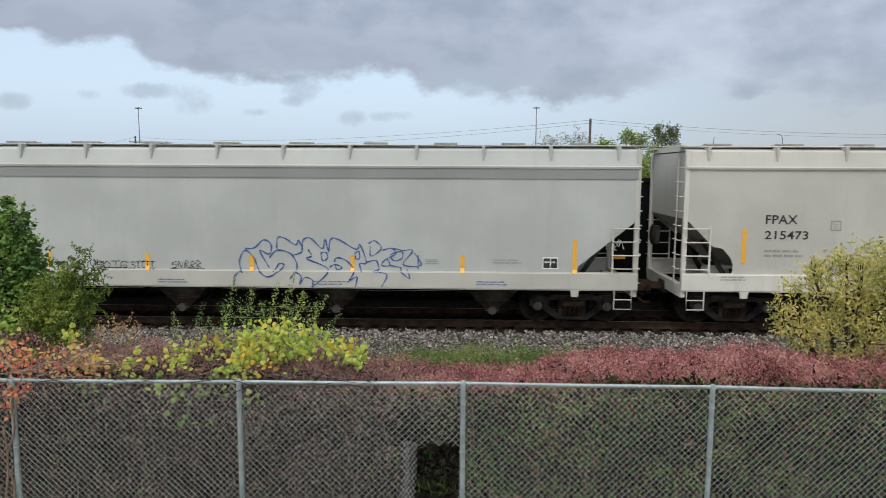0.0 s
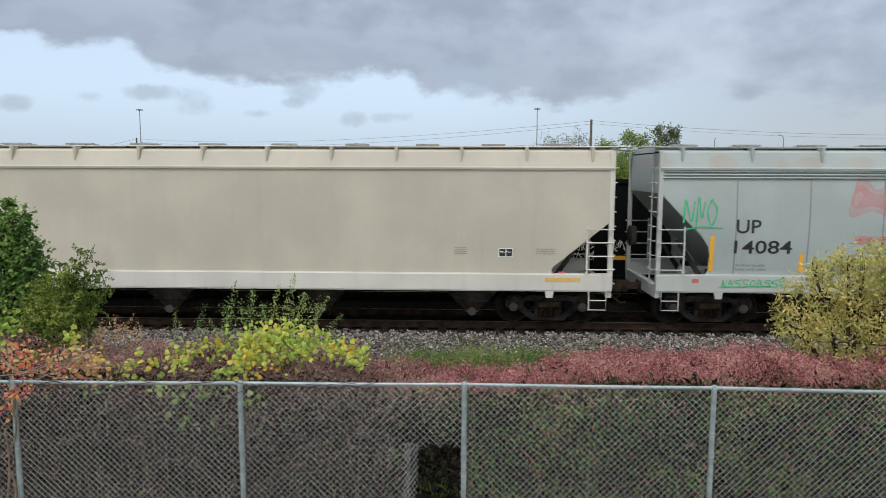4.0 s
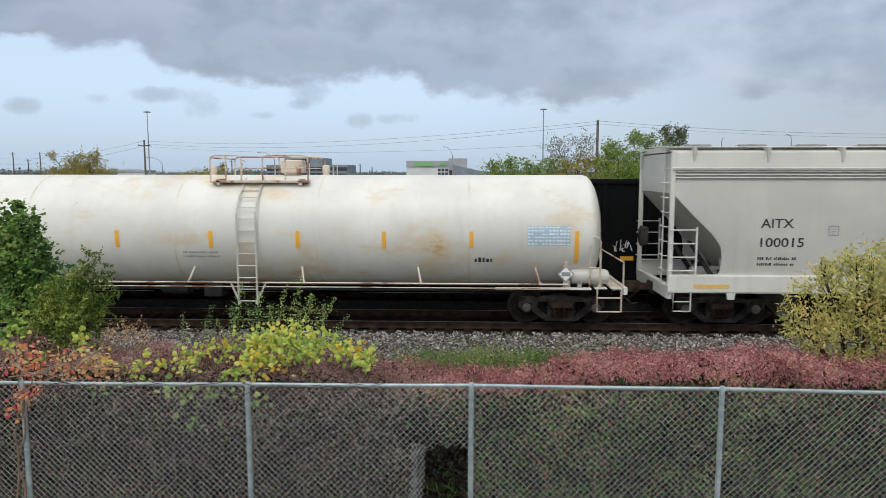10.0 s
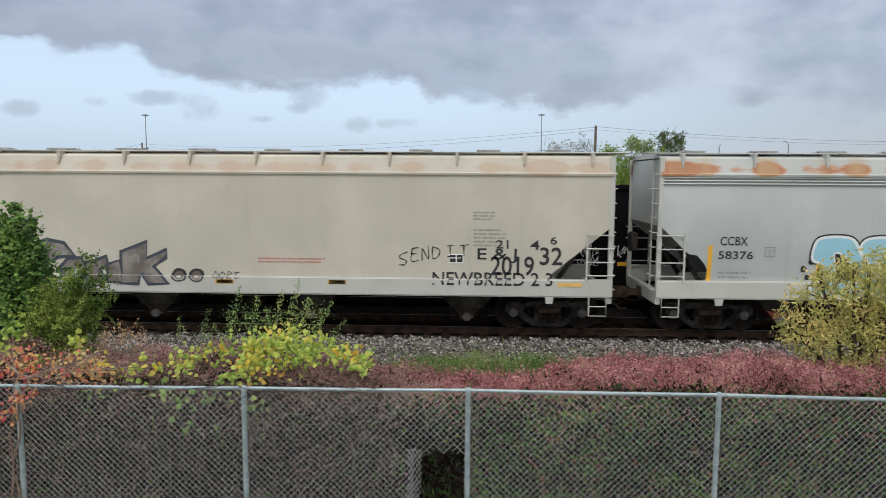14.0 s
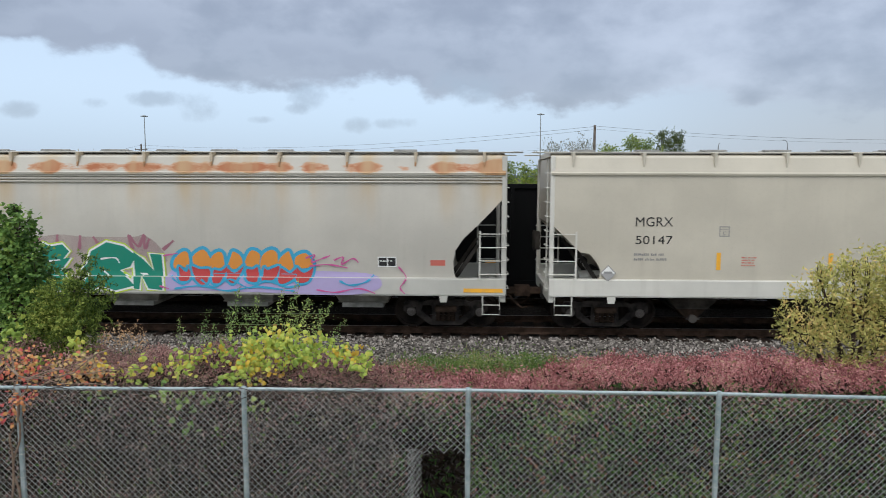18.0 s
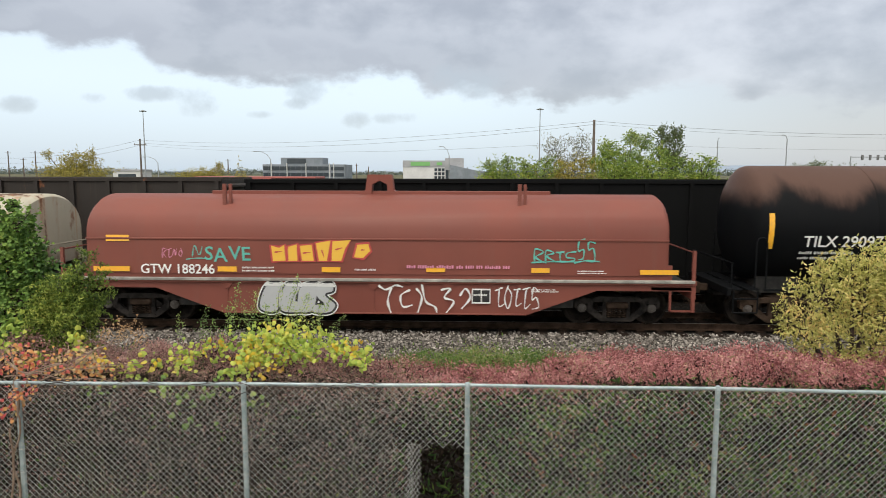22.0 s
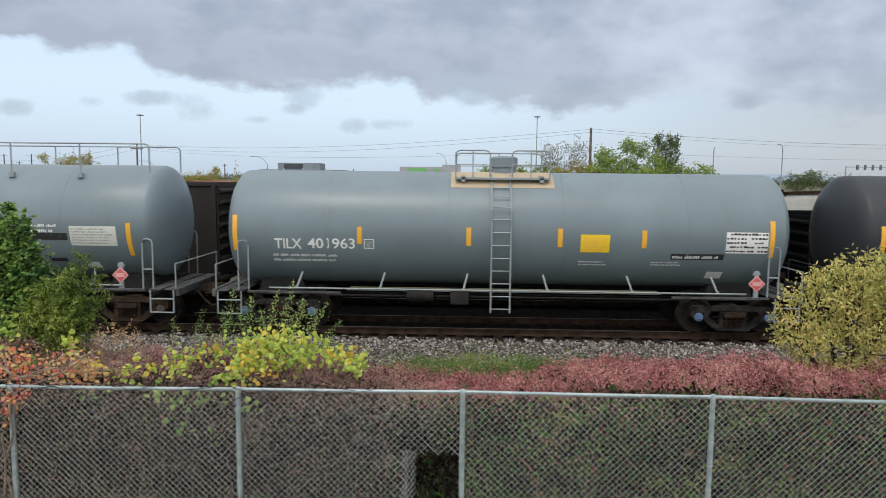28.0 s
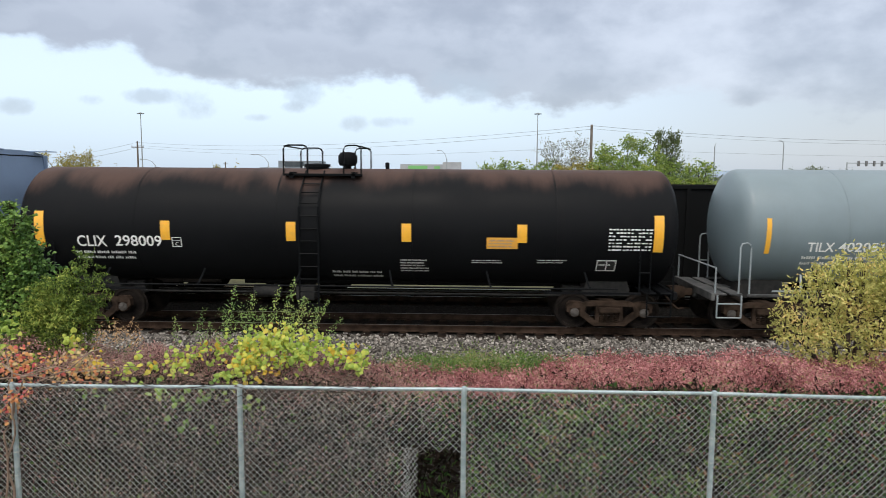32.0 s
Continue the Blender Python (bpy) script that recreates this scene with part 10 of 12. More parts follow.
def thicket():
    # the thicket's inner shade, drawn as near-black leaves hung among the stems
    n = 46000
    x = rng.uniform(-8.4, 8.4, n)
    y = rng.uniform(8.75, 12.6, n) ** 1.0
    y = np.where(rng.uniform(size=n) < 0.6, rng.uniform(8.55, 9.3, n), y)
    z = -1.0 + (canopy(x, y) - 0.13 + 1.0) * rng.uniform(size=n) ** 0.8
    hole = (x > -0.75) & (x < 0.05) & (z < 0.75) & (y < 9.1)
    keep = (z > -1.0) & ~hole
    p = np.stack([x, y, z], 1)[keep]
    stuff("leaf_tangle", leaf_mesh("leaf_tangle", p, rng.uniform(0.05, 0.11, len(p))), DEEP_SHADE_LEAVES, "near-black leaf tangle standing for the shade inside the thicket")
    # what lives on its outside: sparse in front, dense on top
    n = 165000
    x = rng.uniform(-8.2, 8.2, n)
    y = 8.10 + 4.6 * rng.beta(0.85, 1.5, n)
    top = canopy(x, y)
    front = y < 8.95
    depth = np.where(front, rng.uniform(size=n) ** 1.15 * 1.75, rng.beta(1.0, 4.5, n) * 0.6)
    clump = noise_field(x * 2.6, y * 2.6, (top - depth) * 2.6)
    z = top - depth + rng.normal(size=n) * 0.04 + 0.06 * np.sin(x * 9 + y * 5) * np.sin(x * 4.3 - y * 7)
    hole = (x > -0.75) & (x < 0.05) & (z < 0.70) & (y < 9.4)
    dense = np.where(x < -0.55, 0.13, 0.26) + np.where(x < -0.55, 0.5, 0.95) * np.clip(clump * 2.2 + 0.35, 0, 1) + 0.45 * np.clip(1 - depth / 0.35, 0, 1)
    thin = front & (rng.uniform(size=n) > dense)
    keep = (z > -0.6) & ~hole & ~thin
    x, y, z, depth = x[keep], y[keep], z[keep], depth[keep]
    pts = np.stack([x, y, z], 1)
    size = rng.uniform(0.014, 0.034, len(x)) * np.where(y > 9.3, 1.15, 1.0)
    right = 1 / (1 + np.exp(-(x + 0.55 + rng.normal(size=len(x)) * 0.5) * 3.0))
    u = rng.uniform(size=len(x))
    low = depth > 0.22
    grass = heap([(-0.36, 9.2, -0.50, 0.40, 0.38, 150), (-0.30, 9.3, 0.1, 0.38, 0.35, 70)], 0.15)
    stuff("weeds", leaf_mesh("gap_weeds", grass, rng.uniform(0.03, 0.06, len(grass)), False, -0.7, 2.4), DARK_GREEN, "green weeds seen through the torn opening")
    green = (right > 0.5) & (y < 8.95) & ((low & (u < 0.84)) | (u < 0.52))
    red = (right > 0.5) & ~green
    brown = right <= 0.5
    stuff("red_shrub", leaf_mesh("red_shrub", pts[red], size[red]), RED_SHRUB, "dense shrubs with small dusky red autumn leaves")
    stuff("bramble_thicket", leaf_mesh("bramble_thicket", pts[brown & (u > 0.2)], size[brown & (u > 0.2)] * 0.85), PURPLE_SHRUB, "tangled brown and purple brambles behind the fence")
    both = green | (brown & (u <= 0.16) & low)
    stuff("green_undergrowth", leaf_mesh("green_undergrowth", pts[both], size[both] * 1.6), DARK_GREEN, "shaded green undergrowth behind the fence")
    rusty = (right > 0.5) & (y < 8.9) & low & (u > 0.955)
    stuff("withered_leaves", leaf_mesh("withered_leaves", pts[rusty], size[rusty] * 2.0), DRY_RUST, "withered rust-brown leaves in the undergrowth")
    # stems: a dense grey-brown tangle on one side, upright weed stalks on the other
    m = 6600
    sx = np.where(rng.uniform(size=m) < 0.74, rng.uniform(-8, 0.2, m), rng.uniform(-0.4, 8, m))
    sy = 8.12 + 3.2 * rng.beta(0.7, 2.2, m)
    sz = canopy(sx, sy) - rng.uniform(0.10, 2.0, m) ** 1.1
    ways = np.stack([rng.normal(size=m) * np.where(sx < 0, 0.7, 0.28), rng.normal(size=m) * 0.25, rng.uniform(0.2, 1.0, m)], 1)
    ln = rng.uniform(0.25, 0.9, m)
    ln = np.minimum(ln, canopy(sx, sy) - sz + 0.14)
    rad = rng.uniform(0.0014, 0.0042, m)
    pale = rng.uniform(size=m) < np.where(sx < 0.0, 0.20 + 0.34 * np.clip((sz + 0.1) / 0.9, 0, 1) + 0.3 * np.exp(-((sx + 1.5) / 0.7) ** 2), 0.18)
    bare = noise_field(sx * 1.9 + 3, sy * 2.0, sz * 2.4) < -0.12 - 0.5 * np.clip(sz, 0, 1)
    gap = ((sx > -0.85) & (sx < 0.1) & (sz < 0.70) & (sy < 9.3)) | (bare & (sy < 9.2))
    st = np.stack([sx, sy, sz], 1)
    a, b = pale & ~gap, ~pale & ~gap
    stuff("dry_stems", twig_mesh("dry_stems", st[a], ways[a], ln[a], rad[a], 0.30), BARK_PALE, "pale dry stems in the thicket")
    stuff("dark_stems", twig_mesh("dark_stems", st[b], ways[b], ln[b], rad[b], 0.35), BARK_DARK, "dark bare stems in the thicket")
    m = 150
    sx = np.where(rng.uniform(size=m) < 0.75, rng.uniform(0.1, 8, m), rng.uniform(-6, -0.8, m))
    st = np.stack([sx, rng.uniform(8.1, 8.5, m), rng.uniform(-1.1, -0.3, m)], 1)
    ways = np.stack([rng.normal(size=m) * 0.12, np.zeros(m), np.ones(m)], 1)
    stuff("weed_stalks", twig_mesh("weed_stalks", st, ways, rng.uniform(0.7, 1.7, m), rng.uniform(0.0025, 0.0045, m), 0.07, 8), STALK, "tall thin grey-green weed stalks behind the fence")


DRY_RUST = leafy("withered_rust_leaves", [(0.0, (0.06, 0.022, 0.014)), (0.5, (0.17, 0.062, 0.035)), (1.0, (0.30, 0.14, 0.07))], 0.7, 0.15, 0.1)
STALK = dull("weed_stalk", (0.16, 0.19, 0.10), (0.30, 0.30, 0.20), 6, 0.8)
thicket()


def cane(paths, r, name, mat, label):
    """Smooth woody stems through a few points each."""
    s = Shape()
    for k, p in enumerate(paths):
        pts = []
        for a, b in zip(p, p[1:]):
            pts += [Vector(a).lerp(Vector(b), i / 5) for i in range(5)]
        pts.append(Vector(p[-1]))
        pts = [q + Vector((0.018 * math.sin(i * 1.1 + k), 0.02 * math.sin(i * 0.7 + 2 * k), 0.018 * math.cos(i * 0.9 + k))) for i, q in enumerate(pts)]
        s.tube(pts, [r * (1 - 0.6 * i / len(pts)) for i in range(len(pts))], 5, False)
    stuff(name, s.mesh(name), mat, label)


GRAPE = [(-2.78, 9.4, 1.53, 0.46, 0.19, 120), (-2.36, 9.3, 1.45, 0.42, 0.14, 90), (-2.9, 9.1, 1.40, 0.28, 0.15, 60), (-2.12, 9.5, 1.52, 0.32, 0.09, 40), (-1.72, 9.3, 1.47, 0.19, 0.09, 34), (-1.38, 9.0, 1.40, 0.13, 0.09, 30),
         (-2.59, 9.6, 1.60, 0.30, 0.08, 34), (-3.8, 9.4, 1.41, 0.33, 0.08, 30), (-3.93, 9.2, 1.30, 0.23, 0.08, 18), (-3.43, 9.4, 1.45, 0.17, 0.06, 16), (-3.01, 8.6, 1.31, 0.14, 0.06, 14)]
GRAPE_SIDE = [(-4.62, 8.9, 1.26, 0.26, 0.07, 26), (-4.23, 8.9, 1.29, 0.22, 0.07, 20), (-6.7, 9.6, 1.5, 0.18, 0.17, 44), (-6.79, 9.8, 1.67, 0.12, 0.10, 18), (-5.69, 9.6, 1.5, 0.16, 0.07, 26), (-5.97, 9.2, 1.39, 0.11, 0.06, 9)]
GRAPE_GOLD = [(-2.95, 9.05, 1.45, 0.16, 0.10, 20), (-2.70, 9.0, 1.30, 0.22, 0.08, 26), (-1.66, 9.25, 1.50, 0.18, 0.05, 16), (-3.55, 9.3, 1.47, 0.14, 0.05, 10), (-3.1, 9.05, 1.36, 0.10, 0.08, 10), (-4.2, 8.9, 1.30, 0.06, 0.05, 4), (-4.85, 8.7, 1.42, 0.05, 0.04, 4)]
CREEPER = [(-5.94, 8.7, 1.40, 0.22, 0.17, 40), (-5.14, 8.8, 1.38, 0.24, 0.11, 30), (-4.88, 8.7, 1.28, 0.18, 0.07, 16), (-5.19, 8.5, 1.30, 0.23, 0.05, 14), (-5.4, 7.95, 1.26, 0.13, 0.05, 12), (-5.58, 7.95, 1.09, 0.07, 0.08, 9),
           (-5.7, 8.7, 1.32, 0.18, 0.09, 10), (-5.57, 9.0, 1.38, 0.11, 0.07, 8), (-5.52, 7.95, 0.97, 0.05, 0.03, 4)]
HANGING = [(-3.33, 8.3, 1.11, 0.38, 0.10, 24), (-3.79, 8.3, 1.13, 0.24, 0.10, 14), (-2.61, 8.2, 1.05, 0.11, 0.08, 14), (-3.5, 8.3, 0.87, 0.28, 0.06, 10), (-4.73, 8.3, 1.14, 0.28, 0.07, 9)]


def vines():
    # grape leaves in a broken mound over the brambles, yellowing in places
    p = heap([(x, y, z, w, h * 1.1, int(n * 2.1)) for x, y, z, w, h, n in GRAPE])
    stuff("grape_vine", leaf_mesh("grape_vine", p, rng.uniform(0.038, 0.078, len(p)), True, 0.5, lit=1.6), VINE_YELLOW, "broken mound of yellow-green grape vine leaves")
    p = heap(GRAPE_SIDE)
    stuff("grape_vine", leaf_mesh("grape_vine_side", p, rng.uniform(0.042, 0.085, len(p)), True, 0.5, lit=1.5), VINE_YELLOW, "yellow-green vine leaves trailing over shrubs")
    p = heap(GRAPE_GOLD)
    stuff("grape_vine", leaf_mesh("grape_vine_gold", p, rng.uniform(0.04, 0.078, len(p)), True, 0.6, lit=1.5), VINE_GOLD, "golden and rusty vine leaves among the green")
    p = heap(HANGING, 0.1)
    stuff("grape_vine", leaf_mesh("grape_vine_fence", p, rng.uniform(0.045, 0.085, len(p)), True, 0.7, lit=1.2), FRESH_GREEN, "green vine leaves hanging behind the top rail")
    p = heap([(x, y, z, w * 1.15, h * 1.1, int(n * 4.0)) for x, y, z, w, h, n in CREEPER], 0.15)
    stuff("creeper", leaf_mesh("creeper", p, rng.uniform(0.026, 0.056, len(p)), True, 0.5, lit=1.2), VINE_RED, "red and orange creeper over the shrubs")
    # woody vines that sprawl over the corner and climb the post
    cane([[(-6.03, 8.5, 1.23), (-5.57, 8.5, 1.32), (-5.19, 8.5, 1.45), (-4.77, 8.6, 1.62), (-4.23, 8.7, 1.86)], [(-5.8, 8.2, 1.53), (-5.49, 8.2, 1.38), (-5.02, 8.2, 1.33), (-4.45, 8.2, 1.31)],
          [(-5.87, 8.6, 1.26), (-5.41, 8.6, 1.38), (-4.96, 8.6, 1.34), (-4.27, 8.6, 1.43)], [(-5.52, 8.4, 1.23), (-5.06, 8.4, 1.4), (-4.83, 8.4, 1.59), (-4.56, 8.4, 1.74)]], 0.011, "woody_vine", BARK_TAN, "tan woody vines sprawling over the fence corner")
    cane([[(-5.68, 7.93, -1.2), (-5.64, 7.93, -0.2), (-5.57, 7.93, 0.46), (-5.45, 7.93, 0.9), (-5.53, 7.93, 1.25), (-5.46, 7.93, 1.54), (-5.54, 7.93, 1.70)], [(-5.5, 7.94, -1.2), (-5.54, 7.94, -0.13), (-5.60, 7.94, 0.31), (-5.60, 7.94, 0.75), (-5.45, 7.94, 1.18), (-5.35, 7.94, 1.42), (-5.09, 7.94, 1.52)]],
         0.016, "climbing_vine", BARK_TAN, "thick bare vine climbing a fence post")
    # tan bare canes arching out of the brambles
    m = 420
    sx = rng.uniform(-5.8, -0.6, m)
    st = np.stack([sx, rng.uniform(8.4, 9.8, m), np.zeros(m)], 1)
    st[:, 2] = canopy(sx, st[:, 1]) - rng.uniform(0.05, 0.22, m)
    ways = np.stack([rng.normal(size=m) * 0.9, rng.normal(size=m) * 0.2, rng.uniform(0.1, 0.8, m)], 1)
    stuff("bare_canes", twig_mesh("bare_canes", st, ways, rng.uniform(0.2, 0.5, m), rng.uniform(0.002, 0.0042, m), 0.25, 6, 0.12), BARK_TAN, "tan bare canes arching over the brambles")
    # a dry seeded weed
    s, pts = Shape(), []
    for a, b in (((-5.47, 9.9, 1.1), (-5.32, 9.9, 1.67)), ((-5.39, 9.9, 1.1), (-5.10, 9.9, 1.64)), ((-5.34, 9.9, 1.1), (-4.92, 9.9, 1.76)), ((-5.26, 9.9, 1.1), (-4.84, 9.9, 1.62)), ((-5.52, 9.9, 1.1), (-5.44, 9.9, 1.57)),
                 ((-5.13, 9.9, 1.1), (-4.81, 9.9, 1.49)), ((-5.21, 9.9, 1.1), (-5.18, 9.9, 1.74))):
        a, b = Vector(a), Vector(b)
        s.tube([a, a.lerp(b, 0.5) + Vector((-0.03, 0, 0.02)), b], [0.006, 0.004, 0.002], 4, False)
        for i in range(46):
            q = 1 - 0.55 * rng.beta(1, 1.6)
            pts.append(a.lerp(b, q) + Vector(rng.normal(size=3)) * 0.035)
    stuff("dry_weed", leaf_mesh("dry_weed", np.array(pts), rng.uniform(0.018, 0.036, len(pts)), False, 0.0), DRY_LEAF, "dry tan weed gone to seed")
    stuff("dry_weed_stems", s.mesh("dry_weed_stems"), BARK_TAN, "stems of the dry weed")
    # bare vines wound along the top rail
    m = 60
    sx = rng.uniform(-5.6, -1.0, m)
    st = np.stack([sx, 7.96 + rng.uniform(-0.05, 0.08, m), 1.33 + rng.uniform(-0.04, 0.05, m)], 1)
    ways = np.stack([rng.choice([-1, 1], m) * 1.0, rng.normal(size=m) * 0.05, rng.normal(size=m) * 0.12], 1)
    stuff("bare_vine", twig_mesh("bare_vine", st, ways, rng.uniform(0.3, 0.9, m), rng.uniform(0.003, 0.007, m), 0.16, 7), BARK_DARK, "bare vine stems wound along the top rail")


VINE_GOLD = leafy("golden_vine_leaves", [(0.0, (0.30, 0.14, 0.05)), (0.3, (0.55, 0.36, 0.05)), (0.7, (0.72, 0.54, 0.07)), (1.0, (0.45, 0.42, 0.06))], 0.5, 0.35)
DRY_LEAF = leafy("dry_tan_leaves", [(0.0, (0.24, 0.13, 0.07)), (0.5, (0.45, 0.28, 0.14)), (1.0, (0.62, 0.45, 0.26))], 0.7, 0.2)
BARK_TAN = dull("tan_canes", (0.17, 0.115, 0.085), (0.30, 0.22, 0.17), 8, 0.9)
vines()


def sprigs():
    """Slim shoots with small leaves that stand out of the mound, each of its own height and lean."""
    shoots = [((-4.55, 1.1), (-4.54, 1.68)), ((-4.31, 1.1), (-4.15, 1.80)), ((-3.75, 1.0), (-3.49, 2.24)), ((-3.48, 1.0), (-3.28, 2.09)), ((-3.16, 1.1), (-2.94, 2.12)), ((-2.84, 1.1), (-2.58, 2.33)), ((-2.66, 1.1), (-2.1, 1.97)),
              ((-2.3, 1.1), (-1.92, 1.63)), ((-3.61, 1.1), (-3.70, 1.89)), ((-4.02, 1.1), (-3.98, 1.60)), ((-2.43, 1.2), (-2.32, 1.81)), ((-3.02, 1.2), (-3.09, 1.90)), ((-2.77, 1.2), (-2.46, 2.04)), ((-3.38, 1.1), (-3.56, 1.73))]
    s = Shape()
    pts, sizes = [], []
    for k, ((bx, bz), (tx, tz)) in enumerate(shoots):
        y = 10.5 + 0.25 * math.sin(k * 2.1)
        b, t = Vector((bx, y, bz)), Vector((tx, y, tz))
        path = [b.lerp(t, i / 7) + Vector((0.03 * math.sin(i * 1.3 + b.x * 9), 0.02 * math.cos(i), 0)) for i in range(8)]
        s.tube(path, [0.006 * (1 - 0.1 * i) for i in range(8)], 4, False)
        for i in range(int((t - b).length * 150)):
            q = rng.uniform(0.15, 1.0)
            p = b.lerp(t, q) + Vector(rng.normal(size=3)) * (0.055 * (1.1 - q) + 0.012)
            pts.append(p)
            sizes.append(rng.uniform(0.034, 0.066))
    # a bushy foot under the shoots
    low = heap([(-3.3, 10.4, 1.62, 0.50, 0.22, 300), (-2.6, 10.4, 1.68, 0.42, 0.22, 280), (-2.4, 10.3, 1.85, 0.12, 0.12, 30), (-3.45, 10.4, 1.8, 0.12, 0.2, 36), (-4.1, 10.4, 1.42, 0.30, 0.10, 36)])
    pts = np.concatenate([np.array(pts), low])
    sizes = np.concatenate([np.array(sizes), rng.uniform(0.030, 0.060, len(low))])
    stuff("green_shoots", leaf_mesh("green_shoots", pts, sizes * 0.60, False, -0.3, 1.1, lit=0.8), SHOOT_GREEN, "upright green shoots with small leaves")
    stuff("shoot_stems", s.mesh("shoot_stems"), BARK_DARK, "thin stems of the green shoots")


SHOOT_GREEN = leafy("shoot_leaves", [(0.0, (0.07, 0.13, 0.04)), (0.4, (0.18, 0.29, 0.085)), (0.8, (0.40, 0.50, 0.15)), (0.95, (0.55, 0.58, 0.18)), (1.0, (0.5, 0.36, 0.08))], 0.4, 0.25, 0.4)
sprigs()


def bush(name, centre, lobes, n, size, mat, label, trunk_mat, flatten=0.0, droop=0.2, sprays=60, category="shrub", lobed=False):
    """A shrub or tree: a tapered trunk with limbs, and a crown of many leaves gathered on lobes."""
    cx, cy, cz = centre
    t = thing(name, label, category, centre)
    s = Shape()
    low = min(l[2] - l[5] for l in lobes)
    s.tube([(0, 0, -0.3), (0.04, 0.02, 0.25 * low + 0.2), (0.0, 0, max(0.4, low + 0.2))], [0.09, 0.07, 0.05], 8)
    for lx, ly, lz, rx, ry, rz in lobes:
        p = [Vector((0, 0, max(0.1, 0.4 * low))), Vector((lx * 0.45, ly * 0.45, (max(0.1, low) + lz) * 0.5)), Vector((lx, ly, lz)), Vector((lx * 1.08, ly, lz + rz * 0.8))]
        s.tube(p, [0.045, 0.03, 0.018, 0.006], 6)
        for i in range(5):
            q = Vector(rng.normal(size=3)).normalized()
            s.tube([p[2], p[2] + Vector((q.x * rx * 0.5, q.y * ry * 0.5, q.z * rz * 0.4)), p[2] + Vector((q.x * rx * 0.95, q.y * ry * 0.95, abs(q.z) * rz * 0.95))], [0.014, 0.009, 0.003], 4)
    part("trunk", s, trunk_mat, t)
    pts = []
    weight = np.array([l[3] * l[4] * l[5] for l in lobes]) ** 0.7
    for (lx, ly, lz, rx, ry, rz), w in zip(lobes, weight / weight.sum()):
        k = int(n * w)
        q = rng.normal(size=(k, 3))
        q /= np.linalg.norm(q, axis=1)[:, None]
        r = rng.uniform(0.45, 1.0, k) ** 0.6
        clump = 0.78 + 0.30 * np.sin(q[:, 0] * 7 + lx * 5) * np.sin(q[:, 2] * 6 + lz * 3) + 0.10 * np.sin(q[:, 1] * 9)
        pts.append(np.stack([lx + q[:, 0] * rx * r * clump, ly + q[:, 1] * ry * r * clump, lz + q[:, 2] * rz * r * clump], 1))
        for j in range(int(sprays * w) + 1):
            d = rng.normal(size=3)
            d /= np.linalg.norm(d)
            d[2] = abs(d[2]) * 0.8 + 0.1
            m = rng.integers(5, 14)
            f = rng.uniform(0.75, 1.42, m)
            pts.append(np.stack([lx + d[0] * rx * f, ly + d[1] * ry * f, lz + d[2] * rz * f], 1) + rng.normal(size=(m, 3)) * size * 0.5)
    pts = np.concatenate(pts)
    part("crown", leaf_mesh("crown", pts, rng.uniform(0.65, 1.35, len(pts)) * size, lobed, droop, flat=flatten, lit=1.0 if lobed else 0.35), mat, t, "crown of many small leaves")
    return t


def cedar(name, at, lobes, sprays, mat, label):
    """A small conifer: flat sprays of scale leaves that reach out and droop at the tips, over a dark heart."""
    t = thing(name, label, "conifer", at)
    s = Shape()
    s.tube([(0, 0, -0.2), (0.05, 0, 0.9), (0.25, 0, 2.0), (0.45, 0, 3.2)], [0.07, 0.055, 0.03, 0.008], 8)
    v = []
    weight = np.array([l[2] * l[3] for l in lobes])
    size = []
    for (lx, lz, rx, rz), w in zip(lobes, weight / weight.sum()):
        s.tube([(0.15, 0, max(0.2, lz - 0.5)), (lx * 0.7, 0, lz - 0.15), (lx, 0, lz)], [0.022, 0.014, 0.006], 5)
        for i in range(int(sprays * w)):
            d = rng.normal(size=3)
            d /= np.linalg.norm(d)
            root = np.array([lx, 0.0, lz]) + d * np.array([rx, 0.32, rz]) * rng.uniform(0.25, 0.85)
            way = d * np.array([1.0, 0.8, 0.55]) + np.array([0, 0, 0.22]) + rng.normal(size=3) * 0.2
            way /= np.linalg.norm(way)
            across = np.cross(way, rng.normal(size=3))
            across /= np.linalg.norm(across)
            long = rng.uniform(0.15, 0.30)
            m = 40
            f = rng.uniform(0, 1, m)
            side = rng.uniform(-1, 1, m) * (1 - f) * 0.42
            v.append(root + (way * f[:, None] + across * side[:, None]) * long - np.array([0, 0, 0.10]) * (f[:, None] ** 2) * long * 4 * 0.5 + rng.normal(size=(m, 3)) * 0.006)
            size.append(rng.uniform(0.022, 0.040, m))
    part("trunk", s, BARK_DARK, t)
    v = np.concatenate(v)
    part("crown", leaf_mesh("crown", v, np.concatenate(size), False, 0.25, 1.6, lit=0.7), mat, t, "crown of flat dark green sprays")
    return t


